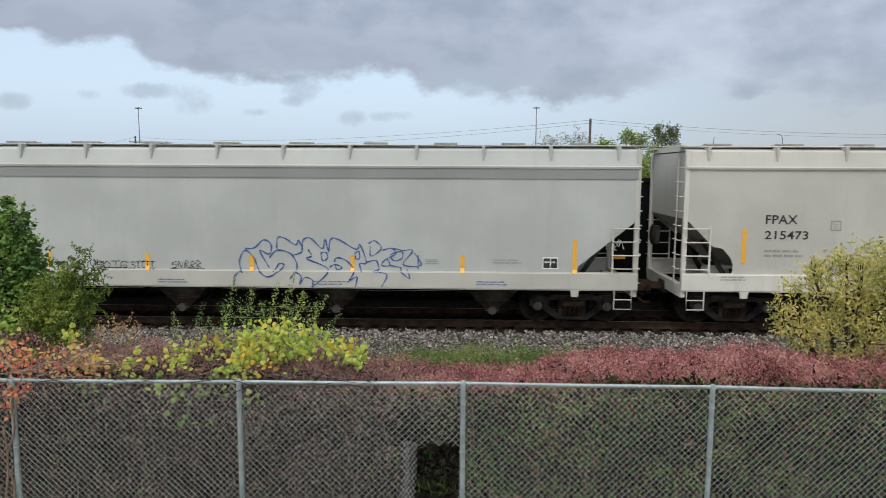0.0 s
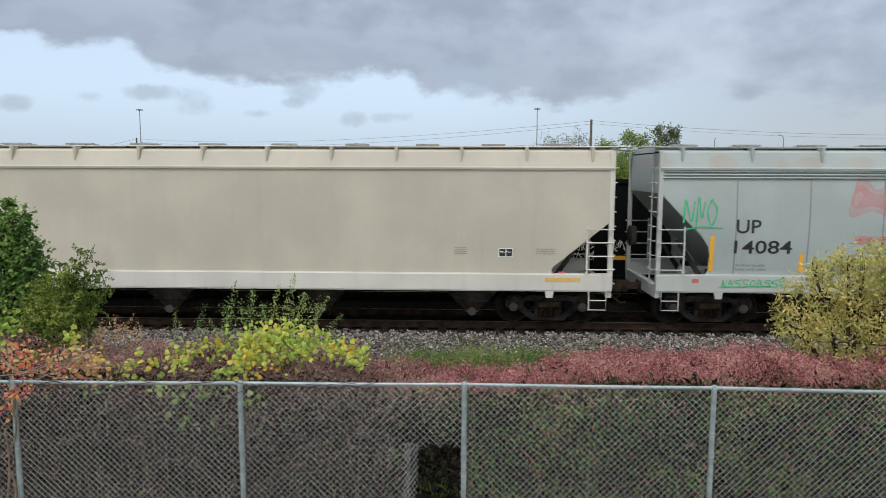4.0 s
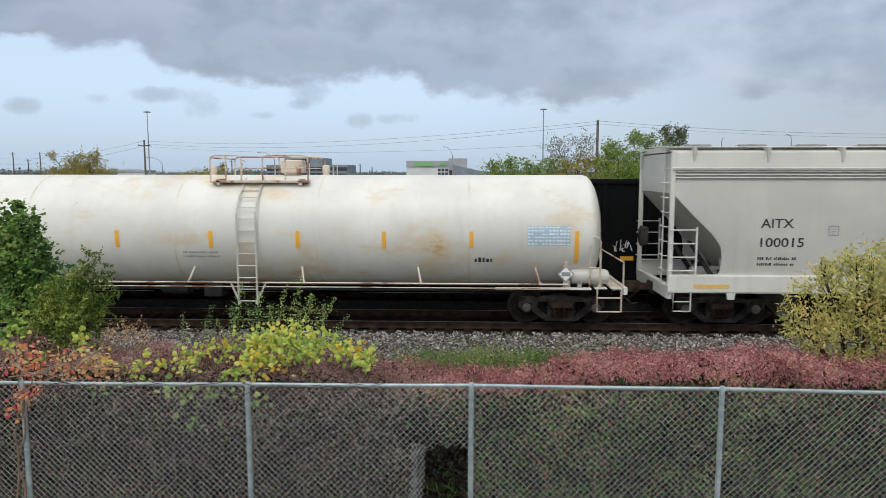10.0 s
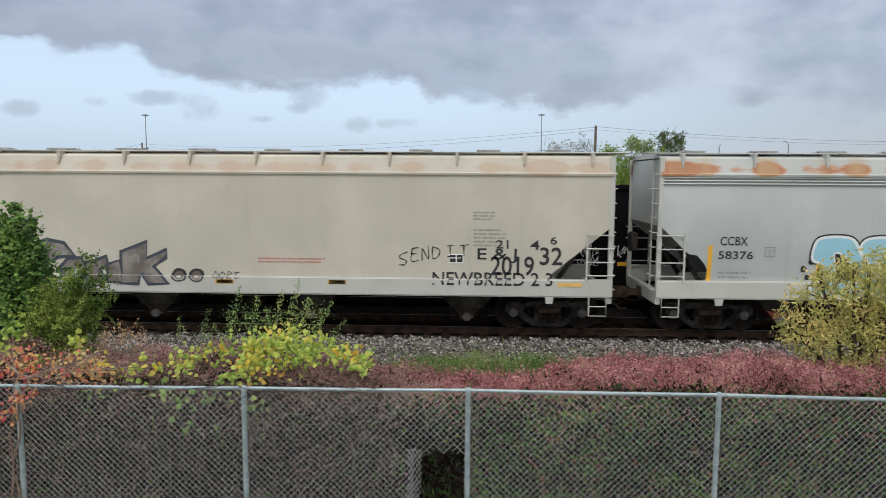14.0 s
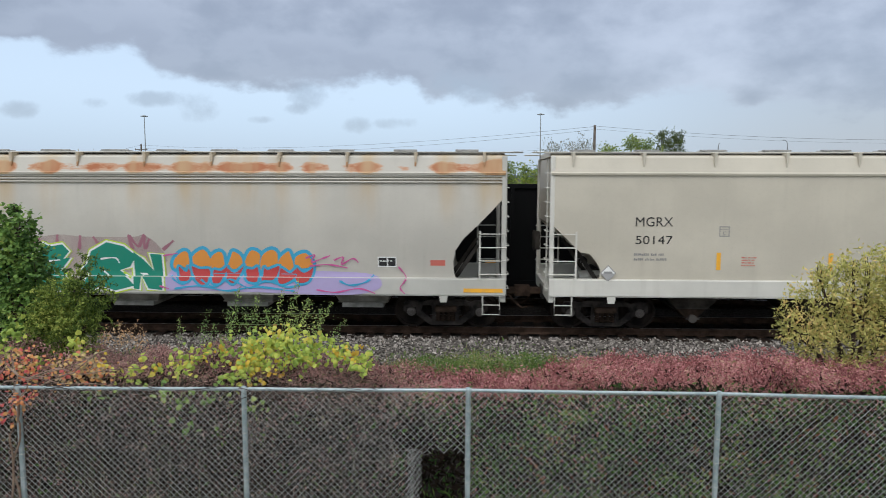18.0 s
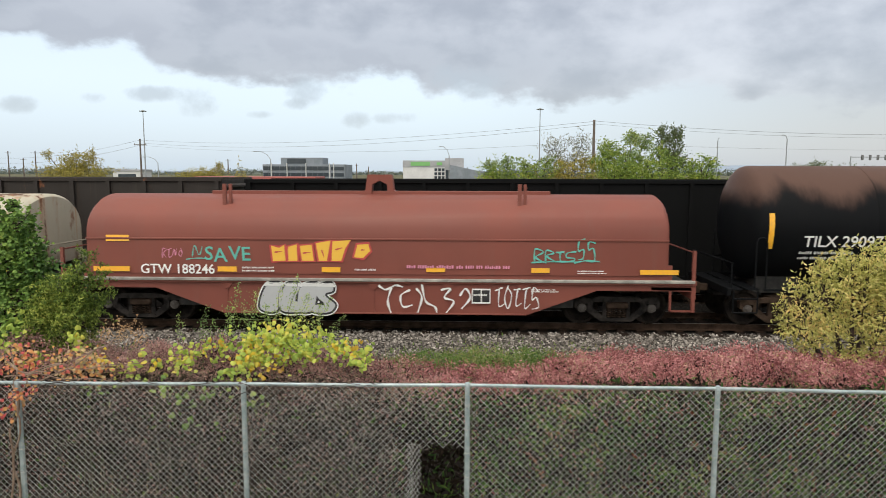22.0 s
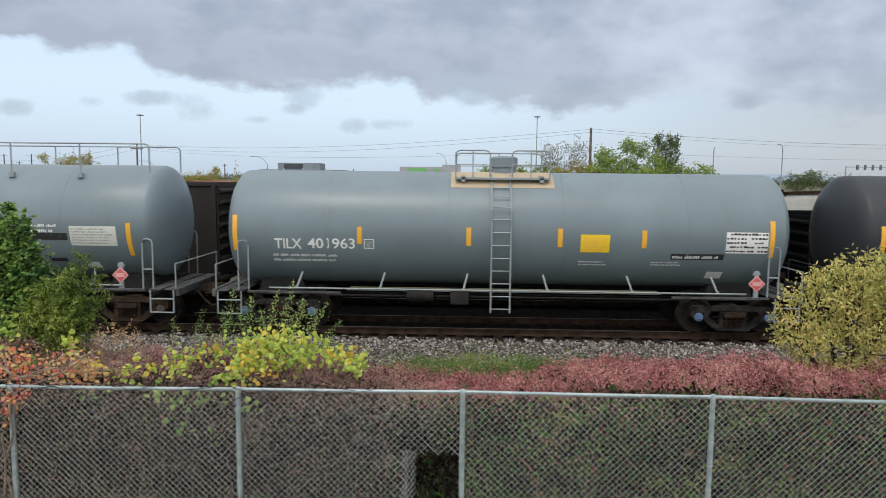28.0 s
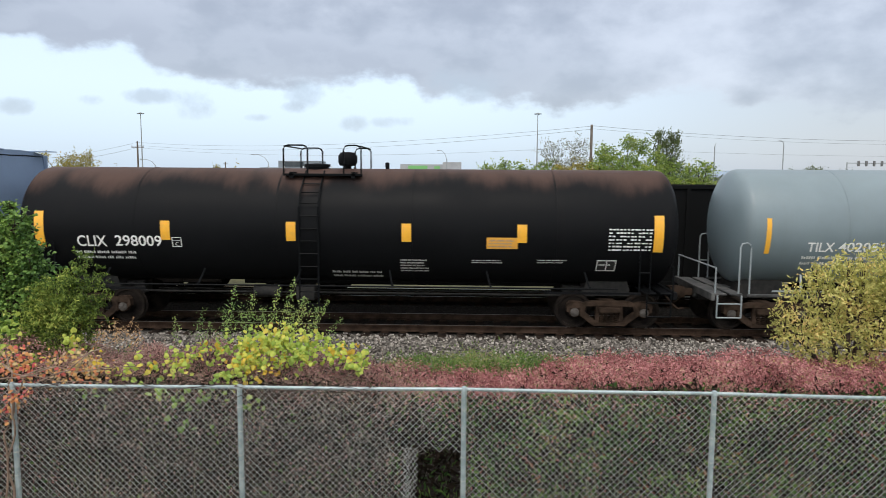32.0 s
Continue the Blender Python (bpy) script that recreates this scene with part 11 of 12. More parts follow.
CEDAR = leafy("cedar_sprays", [(0.0, (0.014, 0.032, 0.009)), (0.35, (0.075, 0.125, 0.024)), (0.65, (0.23, 0.305, 0.058)), (0.93, (0.50, 0.53, 0.13)), (1.0, (0.58, 0.44, 0.12))], 0.6, 0.2, 0.2)
IVY = leafy("dark_vine_leaves", [(0.0, (0.02, 0.05, 0.017)), (0.3, (0.075, 0.155, 0.038)), (0.65, (0.17, 0.29, 0.064)), (0.92, (0.31, 0.42, 0.1)), (1.0, (0.46, 0.4, 0.08))], 0.5, 0.25, 0.25)
WILLOW = leafy("yellowing_leaves", [(0.0, (0.20, 0.225, 0.065)), (0.35, (0.40, 0.40, 0.12)), (0.65, (0.60, 0.56, 0.20)), (0.9, (0.70, 0.50, 0.20)), (1.0, (0.32, 0.36, 0.11))], 0.55, 0.3)
bush("viney_bush", (-7.2, 10.6, -1.0), [(0.05, 0, 4.06, 0.36, 0.4, 0.40), (0.18, 0, 3.63, 0.40, 0.4, 0.40), (-0.14, 0, 3.40, 0.56, 0.5, 0.55), (0.32, 0, 3.30, 0.36, 0.4, 0.40), (0.02, 0, 4.40, 0.11, 0.15, 0.13), (-0.43, 0, 3.77, 0.55, 0.5, 0.63), (0.05, 0, 2.70, 0.6, 0.5, 0.6), (-0.1, 0, 2.1, 0.7, 0.5, 0.5)],
     8200, 0.052, IVY, "tall bush wrapped in dark green vine leaves beside the fence", BARK_DARK, 0.4, 0.3, 46, lobed=True)
cedar("cedar", (-6.3, 10.3, -0.9), [(0.47, 3.42, 0.09, 0.15), (0.42, 3.18, 0.19, 0.21), (0.35, 2.86, 0.31, 0.26), (0.15, 2.59, 0.47, 0.28), (0.0, 3.00, 0.27, 0.30), (-0.25, 2.68, 0.40, 0.36), (0.0, 2.32, 0.46, 0.26), (0.56, 2.73, 0.13, 0.17), (0.02, 1.95, 0.5, 0.3)],
      560, CEDAR, "small dark green cedar with ragged drooping sprays")
bush("yellowing_bush", (6.3, 11.0, -0.9), [(-0.49, 0, 2.80, 0.50, 0.4, 0.50), (0.12, 0, 2.98, 0.57, 0.4, 0.64), (-0.77, 0, 2.19, 0.41, 0.4, 0.38), (-0.04, 0, 2.10, 0.73, 0.5, 0.50), (-1.08, 0, 2.47, 0.15, 0.2, 0.41), (-0.65, 0, 3.23, 0.16, 0.2, 0.22), (-0.13, 0, 3.35, 0.20, 0.2, 0.20),
     (0.47, 0, 2.48, 0.55, 0.4, 0.82), (0.68, 0, 3.21, 0.50, 0.4, 0.55), (-0.3, 0, 1.6, 0.9, 0.4, 0.4), (1.2, 0, 2.6, 0.6, 0.5, 1.0)],
     7000, 0.044, WILLOW, "yellowing shrub with small pointed leaves", BARK_DARK, 0.0, -0.25, 760)


def weeds():
    # rank green growth between the thicket and the ballast
    n = 11000
    x = rng.uniform(-1.6, 2.1, n)
    y = rng.uniform(11.9, 13.2, n)
    crest = EYE[2] - (np.interp(x, [-1.6, -0.9, 0.0, 1.2, 2.1], [646, 630, 624, 622, 630]) - 303.0) / 1207.0 * 12.5 + 0.06 * np.sin(x * 9) * np.sin(x * 3.7 + 1) - (y - 11.9) * 0.08
    p = np.stack([x, y, crest - rng.beta(1.0, 1.6, n) * 0.6], 1)
    stuff("weeds", leaf_mesh("weeds_tall", p, rng.uniform(0.018, 0.042, n), False, -0.6, 2.0), WEED_GREEN, "rank green weeds between shrubs and ballast")
    n = 26000
    x = rng.uniform(-12, 12, n)
    y = rng.uniform(13.0, 15.9, n)
    patch = 0.5 + 0.5 * np.sin(x * 1.1 + 0.6) * np.sin(x * 0.37 + 2.0)
    hgt = np.where((x > -1.8) & (x < 3.8), 0.62, 0.34) * (0.6 + 0.5 * patch)
    base = np.interp(y, [13.2, 14.3, 15.2, 16.4], [-1.15, -1.08, -0.80, -0.30])
    z = base + rng.beta(1.3, 1.6, n) * hgt
    p = np.stack([x, y, z], 1)
    stuff("weeds", leaf_mesh("weeds", p, rng.uniform(0.02, 0.05, n), False, -0.8, 2.6), WEED_GREEN, "green weeds and dry grass along the ballast")
    m = 700
    sx, sy = rng.uniform(-10, 10, m), rng.uniform(13.6, 15.9, m)
    st = np.stack([sx, sy, np.interp(sy, [13.2, 14.3, 15.2, 16.4], [-1.15, -1.08, -0.80, -0.30]) - 0.05], 1)
    ways = np.stack([rng.normal(size=m) * 0.25, rng.normal(size=m) * 0.2, np.ones(m)], 1)
    stuff("dry_grass", twig_mesh("dry_grass", st, ways, rng.uniform(0.25, 0.8, m), rng.uniform(0.003, 0.005, m), 0.15, 4), dull("straw", (0.30, 0.20, 0.13), (0.42, 0.30, 0.20), 5, 0.9), "dry reddish grass stalks by the track")


weeds()


def stones():
    """Loose ballast stones on the near shoulder."""
    n = 15000
    x = rng.uniform(-13.5, 13.5, n)
    y = rng.uniform(15.3, TRACK - 1.05, n)
    z = np.interp(y, [TRACK - 4.2, TRACK - 3.3, TRACK - 2.1, TRACK - 1.5, TRACK], [-1.12, -0.80, -0.32, -0.215, -0.215]) + rng.uniform(-0.02, 0.02, n)
    r = rng.uniform(0.022, 0.048, n)
    corner = np.array([(1, 0, 0), (-1, 0, 0), (0, 1, 0), (0, -1, 0), (0, 0, 1), (0, 0, -1)], float)
    v = corner[None] * rng.uniform(0.6, 1.25, (n, 6, 1)) + rng.normal(size=(n, 6, 3)) * 0.16
    q = rng.normal(size=(n, 4))
    q /= np.linalg.norm(q, axis=1)[:, None]
    w, a, b, c = q.T
    rot = np.stack([np.stack([1 - 2 * (b * b + c * c), 2 * (a * b - c * w), 2 * (a * c + b * w)], 1), np.stack([2 * (a * b + c * w), 1 - 2 * (a * a + c * c), 2 * (b * c - a * w)], 1),
                    np.stack([2 * (a * c - b * w), 2 * (b * c + a * w), 1 - 2 * (a * a + b * b)], 1)], 1)
    v = np.einsum("nij,nkj->nki", rot, v) * r[:, None, None] + np.stack([x, y, z], 1)[:, None]
    tri = np.array([(0, 2, 4), (2, 1, 4), (1, 3, 4), (3, 0, 4), (2, 0, 5), (1, 2, 5), (3, 1, 5), (0, 3, 5)])
    f = (np.arange(n)[:, None, None] * 6 + tri[None]).reshape(-1, 3)
    me = bpy.data.meshes.new("ballast_stones")
    me.from_pydata(v.reshape(-1, 3).tolist(), [], f.tolist())
    me.materials.append(None)
    def build(tree, bsdf, link):
        g = tree.nodes.new("ShaderNodeNewGeometry")
        c = ramp(tree, g.outputs["Random Per Island"], [(0.0, (0.035, 0.03, 0.026)), (0.4, (0.14, 0.125, 0.112)), (0.75, (0.30, 0.275, 0.25)), (1.0, (0.52, 0.48, 0.44))])
        link(c, bsdf.inputs["Base Color"])
    stuff("ballast_stones", me, material("broken_stone", build, 0.9), "loose crushed grey stones beside the rail", "gravel")


stones()
# ---- cars standing on the far track ----
FAR_PAINT = paint("black_gondola_paint", (0.006, 0.0065, 0.007), rough=0.85, dirt=(0.012, 0.011, 0.010), gloss=0.08)
FAR_RUST = paint("rusty_black_paint", (0.020, 0.016, 0.014), rust=0.2, rough=0.75)


def gondola(name, x0, x1, top, mat, label, step=1.35, low=0.55):
    half, mid = (x1 - x0) / 2, (x0 + x1) / 2
    g = thing(name, label, "freight car", (mid, FAR_TRACK, 0))
    for k in (-1, 1):
        part("side_wall", Shape().box((-half, -1.50, low), (half, -1.46, top - 0.05)), mat, g, "", (0, 0, 0), (0, 0, 0 if k < 0 else math.pi))
        part("top_rim", Shape().box((-half - 0.03, -1.56, top - 0.12), (half + 0.03, -1.43, top), 0.012), mat, g, "square rim along the top", (0, 0, 0), (0, 0, 0 if k < 0 else math.pi))
        part("side_sill", Shape().box((-half, -1.55, low - 0.05), (half, -1.43, low + 0.16), 0.01), mat, g, "", (0, 0, 0), (0, 0, 0 if k < 0 else math.pi))
    stake = Shape().prism([(-0.09, low), (0.09, low), (0.06, top - 0.1), (-0.06, top - 0.1)], -1.60, -1.49).mesh("stake", False)
    n = int(2 * half / step)
    for i in range(n + 1):
        part("stake", stake, mat, g, "", (-half + 0.12 + (2 * half - 0.24) * i / n, 0, 0))
    rib = Shape().prism([(0.0, -0.09), (0.10, -0.03), (0.10, 0.03), (0.0, 0.09)], -1.44, 1.44).mesh("end_rib", False)
    for k in (-1, 1):
        part("end_wall", Shape().box((-0.03, -1.46, low + 0.2), (0.03, 1.46, top - 0.06)), mat, g, "", (k * (half - 0.05), 0, 0))
        for i in range(int((top - low - 0.4) / 0.36)):
            part("end_rib", rib, mat, g, "", (k * (half - 0.02), 0, top - 0.28 - 0.36 * i), (0, 0, 0 if k > 0 else math.pi))
    part("floor", Shape().box((-half, -1.46, low), (half, 1.46, low + 0.1)), mat, g)
    draft_gear(g, 2 * half + 0.9, BLACK_GEAR)
    seen = len(WHEELSETS)
    running_gear(g, (-(half - 1.8), half - 1.8), 0.0)
    del WHEELSETS[seen:]
    return g


gon = gondola("gondola_car", -6.93, 9.81, 3.70, FAR_PAINT, "black steel gondola car standing on the far track")
gon_left = gondola("gondola_car", -24.2, -7.70, 3.74, FAR_RUST, "rusty dark gondola car with ribbed ends on the far track", 1.12)
gon_right = gondola("gondola_car", 10.75, 27.0, 2.95, FAR_PAINT, "low black gondola car standing on the far track")


def on_far(g, name, verts, faces, mat, off=1.515):
    me = bpy.data.meshes.new(name)
    me.from_pydata([(x - g.location.x, -off, z) for x, z in verts], [], faces)
    me.materials.append(None)
    part(name, me, mat, g)


def far_text(g, text, x, z, high, wide, mat):
    v, f = glyphs(text, 0.012)
    x1, z1 = max(p[0] for p in v), max(p[1] for p in v)
    on_far(g, "lettering", [(x + a / x1 * wide, z + b / z1 * high) for a, b in v], f, mat)


far_text(gon, "CM", -6.32, 1.55, 0.24, 0.42, INK_WHITE)
far_text(gon, "80", -5.06, 1.58, 0.24, 0.36, INK_WHITE)
far_text(gon, "20", -4.33, 1.58, 0.24, 0.36, INK_WHITE)
for zz in (1.36, 1.16):
    on_far(gon, "small_print", [(-5.0, zz), (-4.6, zz), (-4.6, zz + 0.09), (-5.0, zz + 0.09), (-4.35, zz), (-3.85, zz), (-3.85, zz + 0.09), (-4.35, zz + 0.09)], [(0, 1, 2, 3), (4, 5, 6, 7)], INK_WHITE)
for x in (-6.3, -3.0, 0.6, 4.7, 8.6):
    on_far(gon, "reflector", [(x, 1.20), (x + 0.42, 1.20), (x + 0.42, 1.33), (x, 1.33)], [(0, 1, 2, 3)], REFLECT)
for seed, x0, z0, x1, z1 in ((5, 3.42, 1.45, 4.15, 1.95), (6, 3.5, 1.1, 4.2, 1.5), (7, 4.5, 1.45, 5.0, 1.88), (8, -6.0, 1.9, -5.5, 2.2)):
    r = random.Random(seed)
    v, f = [], []
    for i in range(7):
        x = x0 + (x1 - x0) * i / 7
        ribbon(curve_through([(x + r.uniform(-0.05, 0.15), z0 + (z1 - z0) * r.uniform(0, 1)) for _ in range(4)]), 0.03, v, f)
    on_far(gon, "graffiti", v, f, SP_WHITE)


def container():
    RED = paint("faded_red_container", (0.33, 0.10, 0.09), rough=0.7)
    c = thing("shipping_container", "faded red corrugated container beyond the tracks", "container", (-10.3, 33, lie(-10.3, 33)))
    part("shell", Shape().box((-3.0, 0, 0.15), (3.0, 2.4, 4.4), 0.03), RED, c)
    for i in range(19):
        part("rib", kept("container_rib", lambda: Shape().prism([(-0.09, 0.3), (0.09, 0.3), (0.09, 4.3), (-0.09, 4.3)], -0.04, 0.01).mesh("rib", False)), RED, c, "", (-2.8 + 0.31 * i, 0, 0))
    part("foot_rail", Shape().box((-3.0, -0.05, 0), (3.0, 2.45, 0.16)), RED, c)


container()


# ---- distance ----
def mast(x, y, top, name="high_mast_lamp"):
    m = thing(name, "tall grey lamp mast beside the far road", "lamp mast", (x, y, -1.4))
    h = top + 1.4
    part("shaft", Shape().tube([(0, 0, 0), (0, 0, h * 0.5), (0, 0, h)], [0.30, 0.22, 0.13], 8), FAR_STEEL, m)
    part("head", Shape().turned([(0.3, h - 0.1), (0.7, h), (0.7, h + 0.2), (0.2, h + 0.45)], 10, "z"), FAR_STEEL, m)
    for k in range(6):
        q = k * math.pi / 3
        part("lamp", Shape().box((-0.35, -0.25, h - 0.15), (0.35, 0.25, h + 0.15), 0.05), FAR_STEEL, m, "", (0.95 * math.cos(q), 0.95 * math.sin(q), 0))


FAR_STEEL = dull("far_galvanised", (0.22, 0.245, 0.26), (0.31, 0.335, 0.355), 2.0, 0.6)
WOOD_POLE = dull("pole_wood", (0.085, 0.07, 0.06), (0.17, 0.14, 0.12), 3.0, 0.9)
mast(-118.4, 250, 26.0)
mast(26.5, 250, 26.5)


def street_light(x, y, top, reach, rise=1.6):
    s = thing("street_light", "grey street light with a curved arm", "street light", (x, y, -1.4), "street lights of the far road")
    h = top + 1.4
    part("pole", Shape().tube([(0, 0, 0), (0, 0, h)], [0.13, 0.09], 8), FAR_STEEL, s)
    part("arm", Shape().tube([(0, 0, h - 0.1), (reach * 0.25, 0, h + rise * 0.6), (reach * 0.7, 0, h + rise), (reach, 0, h + rise)], 0.06, 6), FAR_STEEL, s)
    part("lamp", Shape().box((min(reach, reach * 1.25), -0.15, h + rise - 0.08), (max(reach, reach * 1.25), 0.15, h + rise + 0.08), 0.03), FAR_STEEL, s)


street_light(-68.2, 150, 6.0, -2.7, 1.2)
street_light(-43.0, 150, 6.8, -3.0)
street_light(-3.7, 150, 7.7, -1.7, 1.8)
street_light(54.9, 120, 9.8, -0.7, 0.6)
street_light(43.2, 120, 9.4, 0.15, 0.4)


def utility_pole(x, y, top, thick=0.15, arm=0.0):
    p = thing("utility_pole", "weathered wooden utility pole", "utility pole", (x, y, -1.4), "utility poles")
    h = top + 1.4
    part("shaft", Shape().tube([(0, 0, 0), (0, 0, h)], [thick * 1.2, thick * 0.8], 8), WOOD_POLE, p)
    if arm:
        part("crossarm", Shape().box((-arm, -0.06, h - 1.1), (arm, 0.06, h - 0.95)), WOOD_POLE, p)
        for k in (-1, 0, 1):
            part("insulator", Shape().turned([(0.05, h - 0.95), (0.07, h - 0.85), (0.03, h - 0.72)], 8, "z", (k * arm * 0.9, 0, 0)), FAR_STEEL, p)


utility_pole(12.85, 70, 9.2, 0.15)
utility_pole(-57.6, 120, 9.7, 0.17, 1.1)
for x, top, arm in ((-272, 16, 2.0), (-263, 12, 2.0), (-255.5, 16, 3.0), (-140, 11.5, 1.5), (-67.7, 8.0, 0), (-57, 7.2, 0), (-64, 9.0, 1.0)):
    utility_pole(x, 400, top, 0.35, arm)


def wire(points, r=0.012):
    return tagged(part("power_line", Shape().tube(points, r, 4, False), plain("line_black", (0.03, 0.03, 0.035), 0.6), None), "thin dark power line sagging between poles", "power line", "power lines")


def span_wire(a, b, sag, r=0.02):
    a, b, r = Vector(a), Vector(b), r * 0.6
    return wire([a.lerp(b, i / 14) - Vector((0, 0, sag * 4 * (i / 14) * (1 - i / 14))) for i in range(15)], r)


span_wire((12.85, 70, 9.05), (-57.6, 120, 9.5), 1.2, 0.020)
span_wire((12.85, 70, 8.75), (-57.6, 120, 9.0), 1.4, 0.020)
span_wire((12.85, 70, 7.0), (-57.6, 120, 8.6), 1.1, 0.016)
span_wire((12.85, 70, 9.1), (75, 78, 9.2), 1.2, 0.020)
span_wire((12.85, 70, 8.8), (75, 78, 8.8), 1.2, 0.014)
span_wire((12.85, 70, 6.9), (75, 78, 7.0), 0.6, 0.012)
span_wire((-57.6, 120, 9.5), (-150, 190, 10.5), 3.0, 0.03)
span_wire((-57.6, 120, 8.6), (-150, 190, 9.0), 3.0, 0.03)

OFFICE_GLASS = dull("office_glass", (0.02, 0.032, 0.045), (0.035, 0.05, 0.065), 0.2, 0.15)
OFFICE_PANEL = dull("office_panel", (0.16, 0.19, 0.22), (0.22, 0.25, 0.29), 0.3, 0.6)
SHED_WHITE = dull("shed_white", (0.52, 0.53, 0.54), (0.60, 0.61, 0.62), 0.2, 0.7)
SHED_GREY = dull("shed_grey", (0.30, 0.31, 0.33), (0.36, 0.37, 0.40), 0.2, 0.7)
SIGN_GREEN = plain("sign_green", (0.16, 0.42, 0.14), 0.5)


def office():
    o = thing("office_building", "long low glass office building with stepped top storey", "office building", (-71.5, 300, -1.4))
    part("core", Shape().box((-18.2, 0.3, 0), (18.3, 20, 8.75)), OFFICE_PANEL, o)
    part("upper_storey", Shape().box((-10.4, 1.5, 8.75), (8.2, 14, 11.7)), OFFICE_PANEL, o)
    part("upper_glass", Shape().box((-7.5, 1.3, 9.1), (0.8, 1.5, 11.3)), OFFICE_GLASS, o)
    for i in range(3):
        z = 0.7 + 2.75 * i
        for j in range(12):
            part("window", kept("office_window", lambda: Shape().box((0, 0.12, 0), (2.3, 0.32, 1.65)).mesh("window", False)), OFFICE_GLASS, o, "", (-17.9 + 2.42 * j, 0, z))
        part("side_window", kept("office_side", lambda: Shape().box((12.2, 0.12, 0), (17.8, 0.32, 1.5)).mesh("window", False)), OFFICE_GLASS, o, "", (0, 0, z))
    for x in (-14.2, -7.3, 1.1, 11.6, 13.4):
        part("column", kept("office_col", lambda: Shape().box((-0.18, -0.25, 0), (0.18, 0.12, 9.4)).mesh("column", False)), SHED_WHITE, o, "", (x, 0, 0))


office()


def store():
    s = thing("warehouse", "white and grey warehouse store with a green sign", "warehouse", (-18, 300, -1.4))
    part("wall", Shape().box((-9.6, 0, 0), (9.3, 18, 7.6)), SHED_WHITE, s)
    part("parapet", Shape().box((-9.7, -0.1, 7.6), (9.2, 12, 10.5)), SHED_GREY, s)
    part("sign", Shape().box((-6.2, -0.35, 8.2), (2.2, -0.1, 9.9)), SIGN_GREEN, s, "green sign band")
    part("small_sign", Shape().box((5.2, -0.35, 8.5), (7.6, -0.1, 9.7)), SIGN_GREEN, s)
    part("tower", Shape().box((8.9, -1, 0), (17, 10, 11.5)), SHED_GREY, s)
    part("doorway", Shape().box((9.2, -1.2, 0), (11.2, -1, 6.4)), OFFICE_GLASS, s)
    part("annex", Shape().prism([(11, 0), (25.3, 0), (25.3, 5.6), (11, 8.6)], -3, 12), OFFICE_PANEL, s, "grey annex with a sloping roof")
    for i in range(3):
        for j in range(4):
            part("window", kept("store_window", lambda: Shape().box((0, -0.12, 0), (1.2, 0.05, 1.2)).mesh("window", False)), OFFICE_GLASS, s, "", (4.2 + 1.6 * i, 0, 0.8 + 1.7 * j))


store()


def low_shed():
    s = thing("low_building", "low pale flat-roofed building far off", "building", (-150.5, 300, -1.4))
    part("wall", Shape().box((-6.4, 0, 0), (6.4, 10, 5.5)), SHED_WHITE, s)
    part("roof_edge", Shape().box((-6.7, -0.3, 5.5), (6.7, 10, 6.4)), SHED_GREY, s)
    part("window", Shape().box((-4, -0.1, 2.5), (4, 0, 4.4)), OFFICE_GLASS, s)


low_shed()


def road():
    """A road that climbs on a walled bank to the right."""
    CONCRETE = dull("concrete", (0.36, 0.36, 0.34), (0.46, 0.46, 0.44), 0.6, 0.85)
    w = tagged(part("retaining_wall", Shape().prism([(30, -1.5), (140, -1.5), (140, 5.8), (30, 1.95)], 75, 75.5), CONCRETE), "pale concrete retaining wall of a ramp", "wall", kind="structure")
    r = tagged(part("road", Shape().prism([(30, 1.5), (140, 5.4), (140, 5.75), (30, 1.85)], 75.5, 92), dull("asphalt", (0.045, 0.045, 0.05), (0.07, 0.07, 0.075), 1.0, 0.9)), "asphalt road climbing a ramp", "road", kind="structure")
    b = thing("guard_rail", "weathered guard rail along the ramp", "guard rail", (0, 75.3, 0))
    part("beam", Shape().prism([(30, 2.35), (140, 6.2), (140, 6.6), (30, 2.75)], -0.05, 0.05), RAIL_RUST, b)
    part("kerb", Shape().prism([(30, 1.95), (140, 5.8), (140, 6.05), (30, 2.2)], -0.1, 0.3), CONCRETE, b)
    for i in range(26):
        x = 31 + 4 * i
        part("post", kept("gpost", lambda: Shape().box((-0.08, -0.05, -0.6), (0.08, 0.1, 0.3)).mesh("post", False)), RAIL_RUST, b, "", (x, 0, 2.45 + 3.85 * (x - 30) / 110))


road()


def gantry():
    g = thing("traffic_signal_gantry", "grey signal gantry with a row of traffic lights", "traffic signal", (87.7, 160, -1.4))
    part("post", Shape().tube([(0, 0, 0), (0, 0, 9.2)], [0.16, 0.12], 8), FAR_STEEL, g)
    part("beam", Shape().tube([(0, 0, 9.0), (14, 0, 9.0)], 0.10, 6), FAR_STEEL, g)
    for i in range(4):
        part("signal", Shape().box((-0.22, -0.2, 8.3), (0.22, 0.2, 9.5), 0.04), plain("signal_housing", (0.13, 0.135, 0.14)), g, "", (2.6 + 1.75 * i, 0, 0))


gantry()

